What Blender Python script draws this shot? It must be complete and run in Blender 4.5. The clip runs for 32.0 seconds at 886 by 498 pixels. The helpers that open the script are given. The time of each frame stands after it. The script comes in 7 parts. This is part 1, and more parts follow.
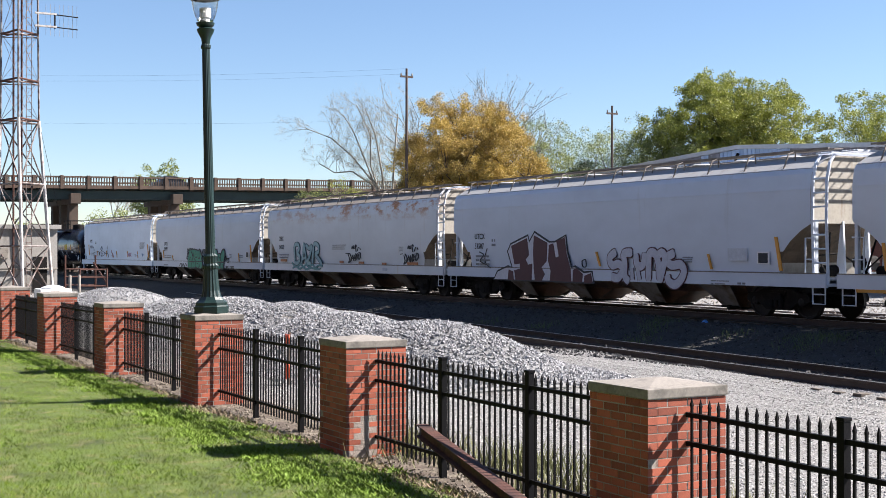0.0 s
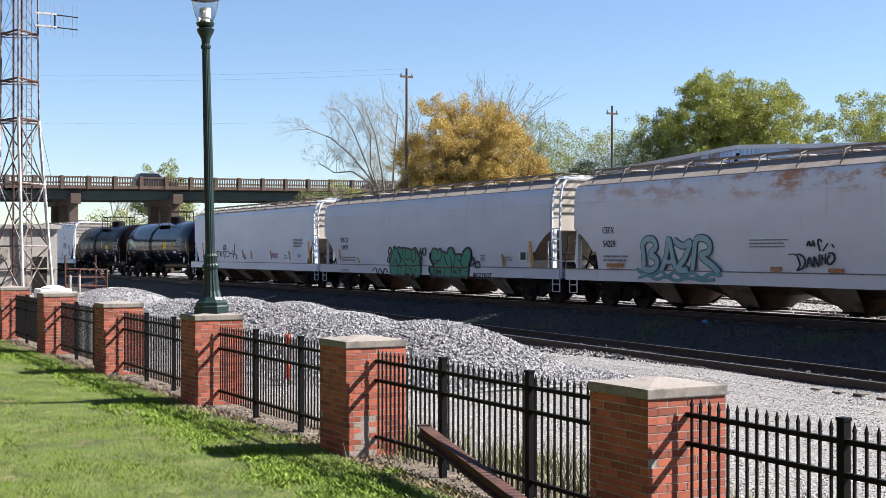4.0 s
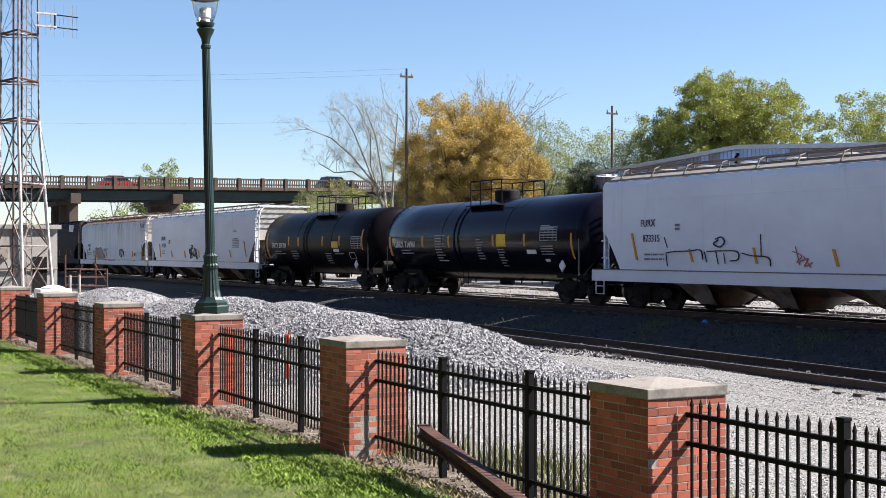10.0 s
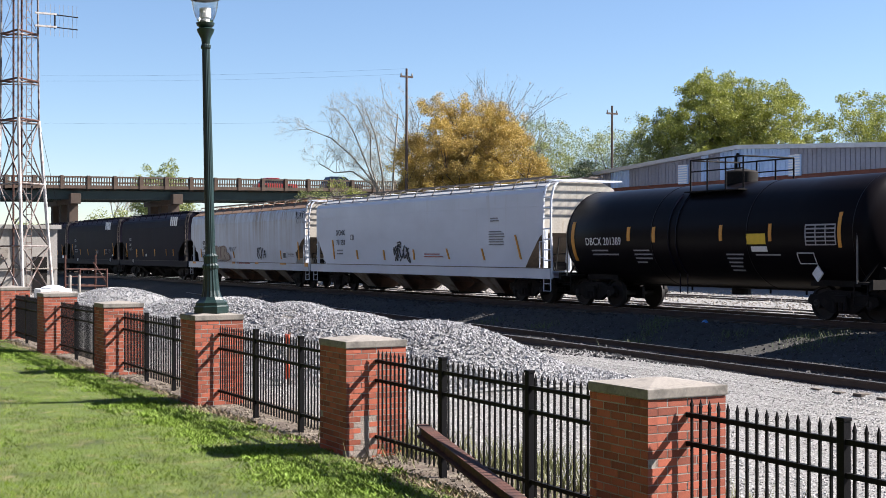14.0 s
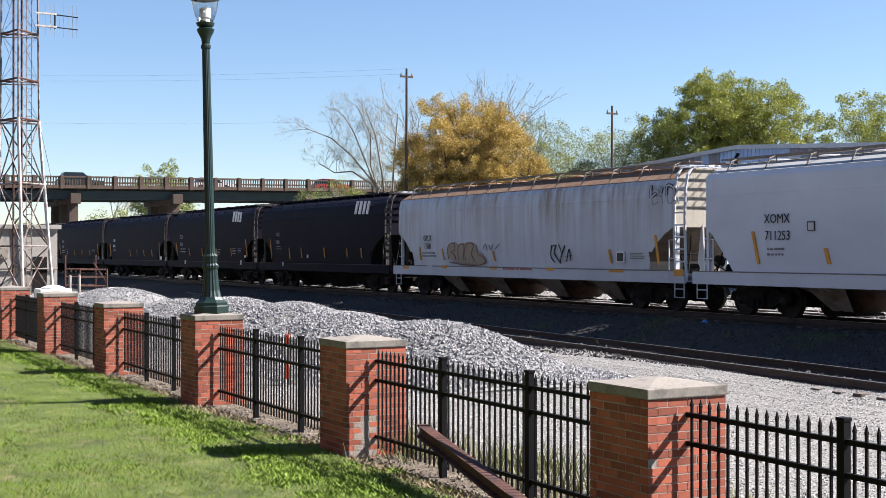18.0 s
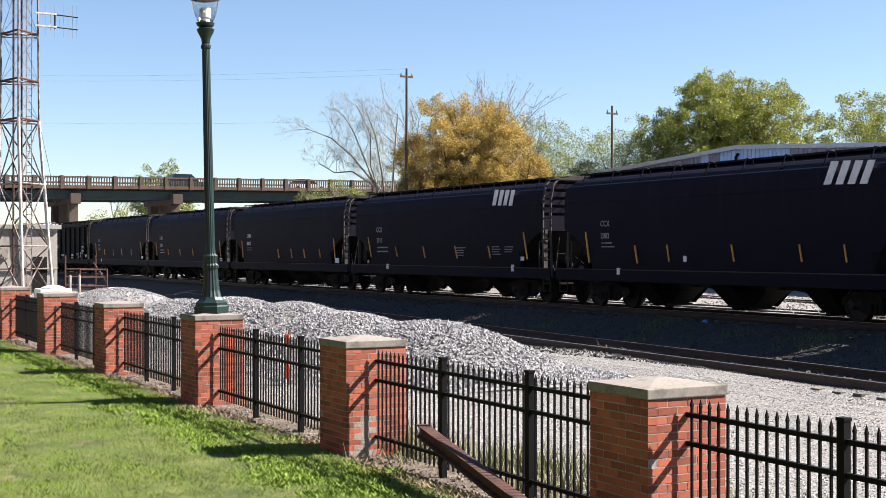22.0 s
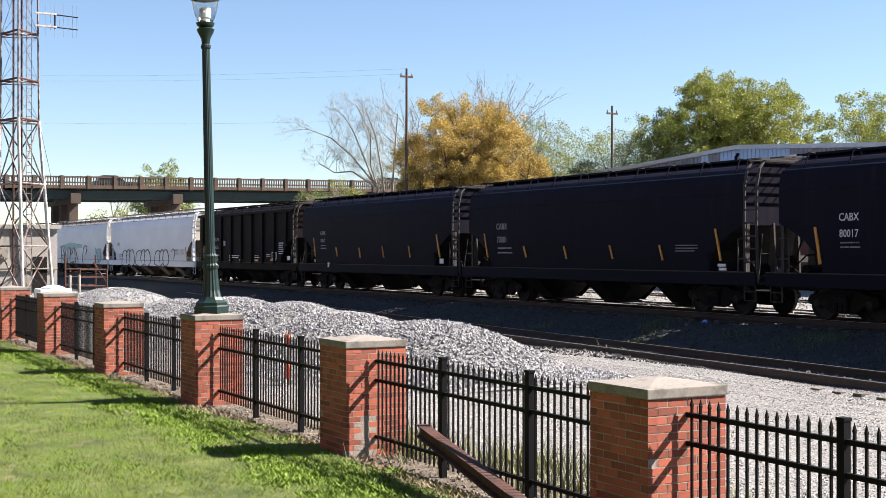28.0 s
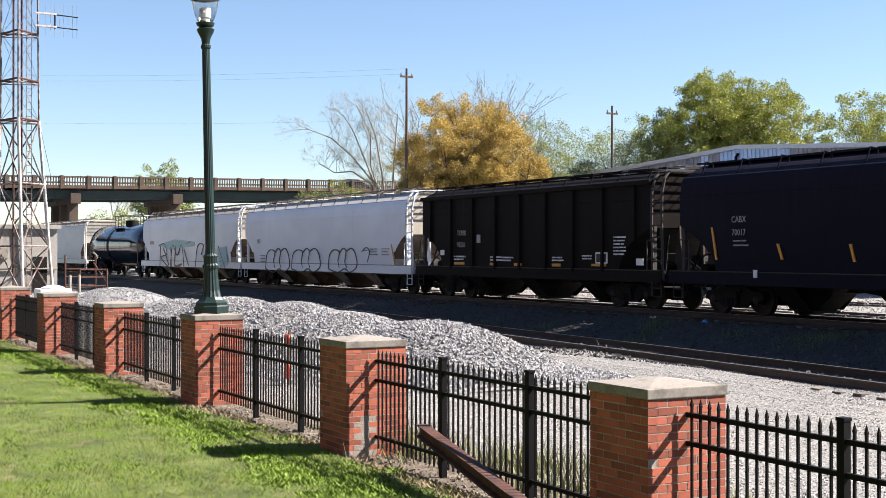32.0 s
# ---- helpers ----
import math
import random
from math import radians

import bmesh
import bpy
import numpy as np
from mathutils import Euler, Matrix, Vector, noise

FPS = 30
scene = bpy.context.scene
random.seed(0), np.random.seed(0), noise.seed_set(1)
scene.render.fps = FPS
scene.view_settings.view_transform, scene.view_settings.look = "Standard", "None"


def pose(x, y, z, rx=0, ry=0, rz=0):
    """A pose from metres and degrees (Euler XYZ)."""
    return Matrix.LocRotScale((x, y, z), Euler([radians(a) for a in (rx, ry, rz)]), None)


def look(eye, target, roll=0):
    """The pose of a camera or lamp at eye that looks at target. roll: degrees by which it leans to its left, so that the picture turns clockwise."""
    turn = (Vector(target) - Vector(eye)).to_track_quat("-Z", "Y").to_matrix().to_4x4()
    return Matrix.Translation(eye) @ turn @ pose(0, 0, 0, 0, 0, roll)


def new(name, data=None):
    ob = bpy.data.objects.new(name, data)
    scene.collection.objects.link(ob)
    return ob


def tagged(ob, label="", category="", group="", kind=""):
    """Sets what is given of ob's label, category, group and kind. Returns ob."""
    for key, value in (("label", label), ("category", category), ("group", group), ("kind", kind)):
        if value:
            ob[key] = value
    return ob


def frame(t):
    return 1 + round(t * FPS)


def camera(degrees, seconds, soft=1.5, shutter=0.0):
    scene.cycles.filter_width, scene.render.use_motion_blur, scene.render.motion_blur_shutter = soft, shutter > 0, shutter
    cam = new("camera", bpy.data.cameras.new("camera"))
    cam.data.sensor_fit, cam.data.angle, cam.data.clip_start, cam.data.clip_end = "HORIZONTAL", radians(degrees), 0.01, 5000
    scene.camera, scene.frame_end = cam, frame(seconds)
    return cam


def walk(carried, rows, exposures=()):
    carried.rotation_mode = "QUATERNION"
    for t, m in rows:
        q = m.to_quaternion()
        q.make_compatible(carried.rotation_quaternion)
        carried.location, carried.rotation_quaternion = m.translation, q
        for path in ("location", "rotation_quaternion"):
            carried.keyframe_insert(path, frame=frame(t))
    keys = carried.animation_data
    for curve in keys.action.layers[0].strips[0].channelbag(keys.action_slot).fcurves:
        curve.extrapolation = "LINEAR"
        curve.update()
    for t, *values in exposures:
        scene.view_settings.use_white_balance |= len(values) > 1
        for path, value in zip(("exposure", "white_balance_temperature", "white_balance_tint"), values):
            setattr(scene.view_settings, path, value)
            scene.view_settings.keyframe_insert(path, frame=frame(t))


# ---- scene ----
# ---- camera ----
cam = camera(38.0, 32.0, soft=0.6)
EYE = Vector((0.0, 0.0, 2.25))
AHEAD = EYE + 100 * Vector((-0.8792, 0.4765, 0.0026))
walk(cam, [(0, look(EYE, AHEAD)), (32, look(EYE, AHEAD))], exposures=[(0, 1.68, 6450, 15), (19.5, 1.68, 6450, 15), (22.5, 1.80, 6760, 15), (32, 1.84, 6760, 15)])

# ---- light ----
SUN_TO = Vector((0.42, 1.0, 0.97)).normalized()
world = bpy.data.worlds.new("world")
scene.world = world
world.use_nodes = True
wn, wl = world.node_tree.nodes, world.node_tree.links
sky = wn.new("ShaderNodeTexSky")
sky.sky_type = "NISHITA"
sky.sun_disc = False
sky.sun_elevation = math.asin(SUN_TO.z)
sky.sun_rotation = math.atan2(SUN_TO.x, SUN_TO.y)
sky.altitude = 200
sky.air_density, sky.dust_density, sky.ozone_density = 1.0, 0.05, 4.6
wl.new(sky.outputs[0], wn["Background"].inputs[0])
wn["Background"].inputs[1].default_value = 0.050
sun = new("sun", bpy.data.lights.new("sun", "SUN"))
sun.data.energy, sun.data.angle, sun.data.color = 5.0, radians(0.53), (1.0, 0.95, 0.87)
sun.matrix_world = look(SUN_TO * 100, (0, 0, 0))


# ---- materials ----
def mat(name, base, rough=0.7, metal=0.0, var=0.25, scale=3.0, grain=40.0, bump=0.2, second=None, amount=0.5, stretch=(1, 1, 1), coord="Object", rand=0.0, spec=0.5):
    """A surface with large patches and fine grain; second: a stain colour, amount: how much of it shows."""
    m = bpy.data.materials.new(name)
    m.use_nodes = True
    n, l = m.node_tree.nodes, m.node_tree.links
    b = n["Principled BSDF"]
    b.inputs["Roughness"].default_value, b.inputs["Metallic"].default_value = rough, metal
    b.inputs["Specular IOR Level"].default_value = spec
    tc = n.new("ShaderNodeTexCoord")
    mp = n.new("ShaderNodeMapping")
    mp.inputs["Scale"].default_value = stretch
    l.new(tc.outputs[coord], mp.inputs[0])
    big, fine = n.new("ShaderNodeTexNoise"), n.new("ShaderNodeTexNoise")
    big.inputs["Scale"].default_value, big.inputs["Detail"].default_value = scale, 6
    fine.inputs["Scale"].default_value, fine.inputs["Detail"].default_value = grain, 4
    l.new(mp.outputs[0], big.inputs[0])
    l.new(tc.outputs[coord], fine.inputs[0])
    mix = n.new("ShaderNodeMix")
    mix.data_type = "RGBA"
    lo, hi = [c * (1 - var) for c in base], [min(1, c * (1 + var)) for c in base]
    mix.inputs[6].default_value, mix.inputs[7].default_value = (*lo, 1), (*hi, 1)
    add = n.new("ShaderNodeMath")
    add.operation = "ADD"
    l.new(big.outputs[0], add.inputs[0])
    l.new(fine.outputs[0], add.inputs[1])
    sub = n.new("ShaderNodeMapRange")
    sub.inputs[1].default_value, sub.inputs[2].default_value = 0.65, 1.35
    l.new(add.outputs[0], sub.inputs[0])
    out = sub.outputs[0]
    if rand:
        sub.clamp, sub.inputs[3].default_value, sub.inputs[4].default_value = False, 0.15 - rand / 2, 0.85 - rand / 2
        info = n.new("ShaderNodeObjectInfo")
        rr = n.new("ShaderNodeMath")
        rr.operation, rr.inputs[1].default_value = "MULTIPLY_ADD", rand
        l.new(info.outputs["Random"], rr.inputs[0])
        l.new(out, rr.inputs[2])
        out = rr.outputs[0]
    l.new(out, mix.inputs[0])
    colour = mix.outputs[2]
    if second:
        st = n.new("ShaderNodeTexNoise")
        st.inputs["Scale"].default_value, st.inputs["Detail"].default_value, st.inputs["Roughness"].default_value = scale * 1.7, 8, 0.65
        l.new(mp.outputs[0], st.inputs[0])
        rp = n.new("ShaderNodeMapRange")
        rp.inputs[1].default_value, rp.inputs[2].default_value = 0.66 - amount * 0.45, 0.80 - amount * 0.3
        l.new(st.outputs[0], rp.inputs[0])
        m2 = n.new("ShaderNodeMix")
        m2.data_type = "RGBA"
        m2.inputs[7].default_value = (*second, 1)
        l.new(rp.outputs[0], m2.inputs[0])
        l.new(colour, m2.inputs[6])
        colour = m2.outputs[2]
    l.new(colour, b.inputs["Base Color"])
    if bump:
        bp = n.new("ShaderNodeBump")
        bp.inputs["Strength"].default_value, bp.inputs["Distance"].default_value = bump, 0.02
        l.new(fine.outputs[0], bp.inputs["Height"])
        l.new(bp.outputs[0], b.inputs["Normal"])
    return m


def pebbles(name, lo, hi, scale):
    """Ground of small packed stones, each of its own tone, with dusty drifts between."""
    m = mat(name, [(a + b) / 2 for a, b in zip(lo, hi)], 0.95, var=0.3, scale=0.3, grain=12, bump=0)
    n, l = m.node_tree.nodes, m.node_tree.links
    b = n["Principled BSDF"]
    tc, cell, sep, mix, drift, bp = (n.new("ShaderNode" + k) for k in ("TexCoord", "TexVoronoi", "SeparateColor", "Mix", "Mix", "Bump"))
    cell.inputs["Scale"].default_value = scale
    l.new(tc.outputs["Object"], cell.inputs["Vector"])
    l.new(cell.outputs["Color"], sep.inputs[0])
    mix.data_type = drift.data_type = "RGBA"
    mix.inputs[6].default_value, mix.inputs[7].default_value = (*lo, 1), (*hi, 1)
    l.new(sep.outputs[0], mix.inputs[0])
    drift.inputs[0].default_value = 0.3
    l.new(mix.outputs[2], drift.inputs[6])
    l.new(b.inputs["Base Color"].links[0].from_socket, drift.inputs[7])
    l.new(drift.outputs[2], b.inputs["Base Color"])
    bp.invert = True
    bp.inputs["Strength"].default_value, bp.inputs["Distance"].default_value = 0.9, 0.03
    l.new(cell.outputs["Distance"], bp.inputs["Height"])
    l.new(bp.outputs[0], b.inputs["Normal"])
    return m


def flat(name, base, rough=0.6):
    return mat(name, base, rough, var=0.12, bump=0.0, scale=9)


M = {}
M["grass"] = mat("lawn_soil_grass", (0.062, 0.094, 0.013), 0.95, var=0.8, scale=1.6, grain=90, second=(0.17, 0.15, 0.065), amount=0.30, bump=1.0)
M["blade"] = mat("grass_blade", (0.135, 0.195, 0.013), 0.65, var=0.55, scale=1.1, grain=6, second=(0.23, 0.20, 0.085), amount=0.30, bump=0, spec=0.25)
M["lush"] = mat("lush_grass_blade", (0.095, 0.165, 0.012), 0.65, var=0.5, scale=1.5, grain=6, bump=0, spec=0.25)
M["weed"] = mat("weed_leaf", (0.0627, 0.09405, 0.02194), 0.55, var=0.4, scale=2, grain=9, bump=0)
M["gravel"] = mat("grey_crushed_stone", (0.1672, 0.1672, 0.1672), 0.9, var=0.5, scale=0.35, grain=16, second=(0.152, 0.1292, 0.0988), amount=0.2, bump=1.0)
M["dirt"] = pebbles("trackside_dirt_and_gravel", (0.10, 0.097, 0.09), (0.31, 0.305, 0.295), 30.0)
M["brick"] = mat("red_brick", (0.30, 0.078, 0.043), 0.85, var=0.36, scale=9, grain=90, rand=1.1, bump=0.04, second=(0.10, 0.03, 0.022), amount=0.10)
M["pale_brick"] = mat("whitened_brick", (0.2822, 0.2383, 0.2069), 0.9, var=0.25, scale=9, grain=70, rand=0.5, bump=0.4)
M["mortar"] = mat("grey_mortar", (0.30, 0.27, 0.24), 0.95, var=0.3, scale=5, grain=60, second=(0.14, 0.10, 0.08), amount=0.35, bump=0.1)
M["cap"] = mat("weathered_concrete", (0.215, 0.195, 0.17), 0.9, var=0.22, scale=3, grain=40, second=(0.10, 0.092, 0.08), amount=0.3, bump=0.03)
M["iron"] = mat("black_painted_iron", (0.006, 0.006, 0.007), 0.6, var=0.3, scale=8, grain=60, bump=0.1, spec=0.10)
M["lamp"] = mat("dark_green_cast_iron", (0.008, 0.023, 0.02), 0.38, var=0.35, scale=6, grain=60, bump=0.15)
M["rust"] = mat("rusty_steel", (0.07524, 0.02822, 0.01881), 0.85, var=0.4, scale=4, grain=50, second=(0.03135, 0.01567, 0.01254), amount=0.4, bump=0.4)
M["rail"] = mat("rusty_rail_steel", (0.05, 0.033, 0.027), 0.75, var=0.3, scale=3, grain=40, bump=0.2)
M["railtop"] = mat("worn_rail_head", (0.35, 0.34, 0.33), 0.35, metal=0.9, var=0.2, scale=5, grain=60, bump=0.05)
M["tie"] = mat("weathered_timber_tie", (0.10, 0.085, 0.07), 0.95, var=0.35, scale=3, grain=30, rand=0.5, stretch=(6, 1, 6), bump=0.5)
M["dark"] = mat("grimy_black_steel", (0.007, 0.0062, 0.006), 0.8, var=0.4, scale=3, grain=30, second=(0.018, 0.014, 0.012), amount=0.3, bump=0.2, spec=0.2)
M["walk"] = mat("weathered_galvanised_steel", (0.20, 0.175, 0.15), 0.8, var=0.3, scale=3, grain=30, second=(0.11, 0.07, 0.05), amount=0.3, bump=0.1, spec=0.2)
M["bay"] = mat("brown_grimed_steel", (0.15, 0.085, 0.055), 0.38, var=0.4, scale=1.5, grain=20, second=(0.06, 0.04, 0.03), amount=0.4, bump=0.2)
M["wheel"] = mat("wheel_steel", (0.010, 0.0085, 0.008), 0.75, metal=0.1, var=0.4, scale=5, grain=30, bump=0.2)
M["yellow"] = flat("yellow_reflector_stripe", (0.62, 0.27, 0.03), 0.5)
M["white"] = flat("white_stencil_paint", (0.72, 0.72, 0.72))
M["black"] = flat("black_stencil_paint", (0.02, 0.02, 0.025))
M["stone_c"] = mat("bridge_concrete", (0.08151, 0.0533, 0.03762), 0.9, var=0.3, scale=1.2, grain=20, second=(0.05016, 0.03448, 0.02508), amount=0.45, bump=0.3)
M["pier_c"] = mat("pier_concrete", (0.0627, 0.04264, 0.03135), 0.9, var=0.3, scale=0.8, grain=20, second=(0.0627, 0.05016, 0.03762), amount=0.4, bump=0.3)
M["girder"] = mat("dark_green_girder", (0.02, 0.035, 0.03), 0.6, var=0.4, scale=0.8, grain=20, bump=0.1)
M["bark"] = mat("grey_brown_bark", (0.0627, 0.05016, 0.03762), 0.95, var=0.4, scale=4, grain=25, stretch=(3, 3, 0.6), bump=0.6)
M["pole"] = mat("creosoted_pole", (0.07, 0.05, 0.04), 0.9, var=0.3, scale=3, grain=30, stretch=(4, 4, 0.5), bump=0.4)


# ---- mesh helpers ----
def box(bm, x0, x1, y0, y1, z0, z1, bevel=0.0):
    r = bmesh.ops.create_cube(bm, size=1.0)
    for v in r["verts"]:
        v.co = ((x0 + x1) / 2 + v.co.x * (x1 - x0), (y0 + y1) / 2 + v.co.y * (y1 - y0), (z0 + z1) / 2 + v.co.z * (z1 - z0))
    if bevel:
        es = {e for v in r["verts"] for e in v.link_edges}
        bmesh.ops.bevel(bm, geom=list(es), offset=bevel, segments=2, affect="EDGES", profile=0.7)
    return bm


def rod(bm, a, b, r, n=8, r2=None):
    a, b = Vector(a), Vector(b)
    q = (b - a).to_track_quat("Z", "Y")
    r2 = r if r2 is None else r2
    rings = []
    for p, rad in ((a, r), (b, r2)):
        rings.append([bm.verts.new(p + q @ Vector((rad * math.cos(k * math.tau / n), rad * math.sin(k * math.tau / n), 0))) for k in range(n)])
    for k in range(n):
        bm.faces.new((rings[0][k], rings[0][(k + 1) % n], rings[1][(k + 1) % n], rings[1][k]))
    bm.faces.new(rings[0][::-1])
    bm.faces.new(rings[1])
    return bm


def path(bm, pts, r, n=6):
    """One bent tube through the points."""
    pts = [Vector(p) for p in pts]
    rings, side = [], None
    for i, p in enumerate(pts):
        d = (pts[min(i + 1, len(pts) - 1)] - pts[max(i - 1, 0)]).normalized()
        if side is None:
            side = d.orthogonal().normalized()
        side = (side - d * side.dot(d)).normalized()
        up = d.cross(side)
        rings.append([p + side * (r * math.cos(k * math.tau / n)) + up * (r * math.sin(k * math.tau / n)) for k in range(n)])
    return loft(bm, rings)


def loft(bm, rings, caps=True):
    vs = [[bm.verts.new(p) for p in ring] for ring in rings]
    n = len(vs[0])
    for a, b in zip(vs, vs[1:]):
        for k in range(n):
            bm.faces.new((a[k], a[(k + 1) % n], b[(k + 1) % n], b[k]))
    if caps:
        bm.faces.new(vs[0][::-1])
        bm.faces.new(vs[-1])
    return bm


def lathe(bm, prof, n=24, at=(0, 0, 0), axis="Z"):
    rings = []
    for r, h in prof:
        ring = []
        for k in range(n):
            a = k * math.tau / n
            c, s = r * math.cos(a), r * math.sin(a)
            p = {"Z": (c, s, h), "X": (h, c, s), "Y": (s, h, c)}[axis]
            ring.append(Vector(at) + Vector(p))
        rings.append(ring)
    return loft(bm, rings)


def prism(bm, poly, y0, y1):
    """An outline in x and z, pushed along y."""
    return loft(bm, [[(x, y0, z) for x, z in poly], [(x, y1, z) for x, z in poly]])


def mesh_of(name, bm, material, smooth=False):
    bmesh.ops.recalc_face_normals(bm, faces=bm.faces)
    me = bpy.data.meshes.new(name)
    bm.to_mesh(me)
    bm.free()
    me.materials.append(material)
    if smooth:
        me.shade_smooth()
        me.set_sharp_from_angle(angle=radians(38))
    return me


def part(name, bm, material, parent, label="", smooth=False):
    ob = new(name, mesh_of(name, bm, material, smooth))
    ob.parent = parent
    if label:
        ob["label"] = label
    return ob


def share(name, me, parent, m=None, label=""):
    ob = new(name, me)
    ob.parent = parent
    if m is not None:
        ob.matrix_basis = m
    if label:
        ob["label"] = label
    return ob


def thing(name, label, category, group="", kind="", at=None):
    ob = new(name)
    ob.empty_display_size = 0.2
    if at is not None:
        ob.matrix_basis = at
    return tagged(ob, label, category, group, kind)


def raw(name, verts, faces, material, smooth=False):
    me = bpy.data.meshes.new(name)
    me.from_pydata(verts.tolist() if hasattr(verts, "tolist") else verts, [], faces.tolist() if hasattr(faces, "tolist") else faces)
    me.materials.append(material)
    if smooth:
        me.shade_smooth()
    return me


def B():
    return bmesh.new()


# ---- ground ----
def step(a, b, x):
    t = np.clip((x - a) / (b - a), 0, 1)
    return t * t * (3 - 2 * t)


def height(x, y):
    """Height of the ground: lawn, gravel yard, siding, raised main track, flat yard behind."""
    h = -0.05 - 0.15 * step(7.0, 13.0, y)
    h = h + 0.45 * step(20.6, 23.6, y)
    h = h - 0.12 * step(27.6, 29.2, y)
    h = h + 0.045 * np.sin(y * 5.5 + 0.9 * np.sin(x * 0.55) + 0.3 * x) * step(14.0, 15.6, y) * (1 - step(17.6, 18.4, y))
    return h + 0.03 * np.sin(x * 0.9 + y) * np.sin(y * 0.7 - x * 0.3) * step(6.4, 8, y)


def axis_steps(spans):
    out = []
    for a, b, n in spans:
        out += list(np.linspace(a, b, n, endpoint=False))
    return np.array(out + [spans[-1][1]])


def sheet(name, xs, ys, fn, material):
    gx, gy = np.meshgrid(xs, ys)
    v = np.stack([gx.ravel(), gy.ravel(), fn(gx, gy).ravel()], 1)
    nx, ny = len(xs), len(ys)
    i = (np.arange(ny - 1)[:, None] * nx + np.arange(nx - 1)[None]).ravel()
    return raw(name, v, np.stack([i, i + 1, i + nx + 1, i + nx], 1), material, True)


GX = axis_steps([(-3000, -300, 12), (-300, -90, 60), (-90, 10, 160), (10, 300, 20), (300, 3000, 8)])
GY = axis_steps([(-2500, -60, 8), (-60, 5.5, 20), (5.5, 45, 150), (45, 120, 30), (120, 3000, 14)])
tagged(new("ground", sheet("ground", GX, GY, height, M["dirt"])), "pale grey gravel and dirt yard beside the tracks", "ground", kind="structure")


# the train's shade is put into the bed colour, below the stone's own tone
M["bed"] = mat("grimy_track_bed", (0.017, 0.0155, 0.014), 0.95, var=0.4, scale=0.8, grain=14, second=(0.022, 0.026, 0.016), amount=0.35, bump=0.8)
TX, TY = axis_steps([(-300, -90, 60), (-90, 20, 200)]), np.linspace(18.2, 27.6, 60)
tagged(new("track_bed", sheet("track_bed", TX, TY, lambda x, y: height(x, y) + 0.012 - 0.05 * (np.abs(y - 22.9) > 4.6), M["bed"])), "ballast bed of the main line with train shade in its colour", "track bed", kind="structure")
M["mulch"] = mat("brown_mulch_and_dirt", (0.07524, 0.05643, 0.04075), 0.95, var=0.45, scale=2.5, grain=30, second=(0.1881, 0.163, 0.1191), amount=0.4, bump=1.0)
tagged(new("dirt_strip", sheet("dirt_strip", axis_steps([(-75, 5, 200)]), np.linspace(5.5, 7.3, 8), lambda x, y: -0.034 + 0.01 * np.sin(x * 3 + y * 5) - 0.1 * (y > 7.2), M["mulch"])), "brown dirt and dry litter strip under the fence", "dirt strip", kind="structure")
# unseen dark wall behind the viewer, added to hold back southern sky light
tagged(new("wall_south", mesh_of("wall_south", box(B(), -95, 60, -8.0, -7.5, -0.2, 14.0), mat("dark_brick_wall", (0.035, 0.025, 0.02), 0.9, var=0.3, scale=1, grain=14))), "plain dark unseen wall added to block low southern sky light", "wall", kind="structure")


def lawn_height(x, y):
    return 0.015 * np.sin(x * 1.3) * np.sin(y * 1.1 + x * 0.4) + 0.0


LX = axis_steps([(-75, -45, 30), (-45, 12, 200)])
LY = axis_steps([(-7.6, -5, 10), (-5, 5.75, 60)])
tagged(new("lawn", sheet("lawn", LX, LY, lawn_height, M["grass"])), "sunlit mown grass lawn with dry straw patches", "lawn", kind="structure")


# ---- gravel pile ----
def bump_at(x, y, cx, cy, sx, sy, h):
    return h * np.exp(-(np.abs((x - cx) / sx) ** 2.4) - np.abs((y - cy) / sy) ** 2.2)


def pile_height(x, y):
    peaks = [(-22.6, 12.0, 2.4, 2.2, 1.12), (-26.3, 11.8, 2.3, 2.3, 1.15), (-30.6, 12.2, 2.6, 2.2, 1.2), (-34.4, 12.0, 2.6, 2.2, 1.22), (-38.9, 12.0, 2.0, 2.1, 1.0), (-46.8, 12.0, 3.2, 2.4, 1.2), (-51.0, 11.6, 2.4, 2.0, 0.85)]
    h = np.zeros_like(x)
    for p in peaks:
        h = np.maximum(h, bump_at(x, y, *p))
    return h


# ---- the train's way ----
SPEED, LEAD, RAIL_Z, MAIN_Y = 7.145, 13.06, 0.47, 25.7


def progress(t):
    a = (t - 16) / 16
    return t + 0.114 * a * a + 0.04 * a * a * a


def track_y(x):
    """The main track: straight, with a slight bend far down the line."""
    a = max(0.0, -x - 65)
    return MAIN_Y - (0.6 * (a / 68) ** 2 if a < 80 else 0.83 + 0.0208 * (a - 80))


def car_pose(t, tau):
    x = SPEED * (progress(t) - tau) + LEAD
    slope = (track_y(x + 5) - track_y(x - 5)) / 10
    return pose(x, track_y(x), RAIL_Z, 0, 0, math.degrees(math.atan(slope)))


def motions():
    for car, tau in train:
        walk(car, [(t, car_pose(t, tau)) for t in range(33)])
    # wheels roll without slipping: less than a quarter turn from row to row
    for wheelset, x in wheels:
        walk(wheelset, [(k / 15, pose(x, 0, 0.457, 0, math.degrees(SPEED * progress(k / 15) / 0.457), 0)) for k in range(481)])
    for vehicle, lane, rows in bridge_traffic:
        walk(vehicle, [(t, pose(deck_x(y) + lane, y, deck_z(y) - 0.95, 0, 0, 0)) for t, y in rows])


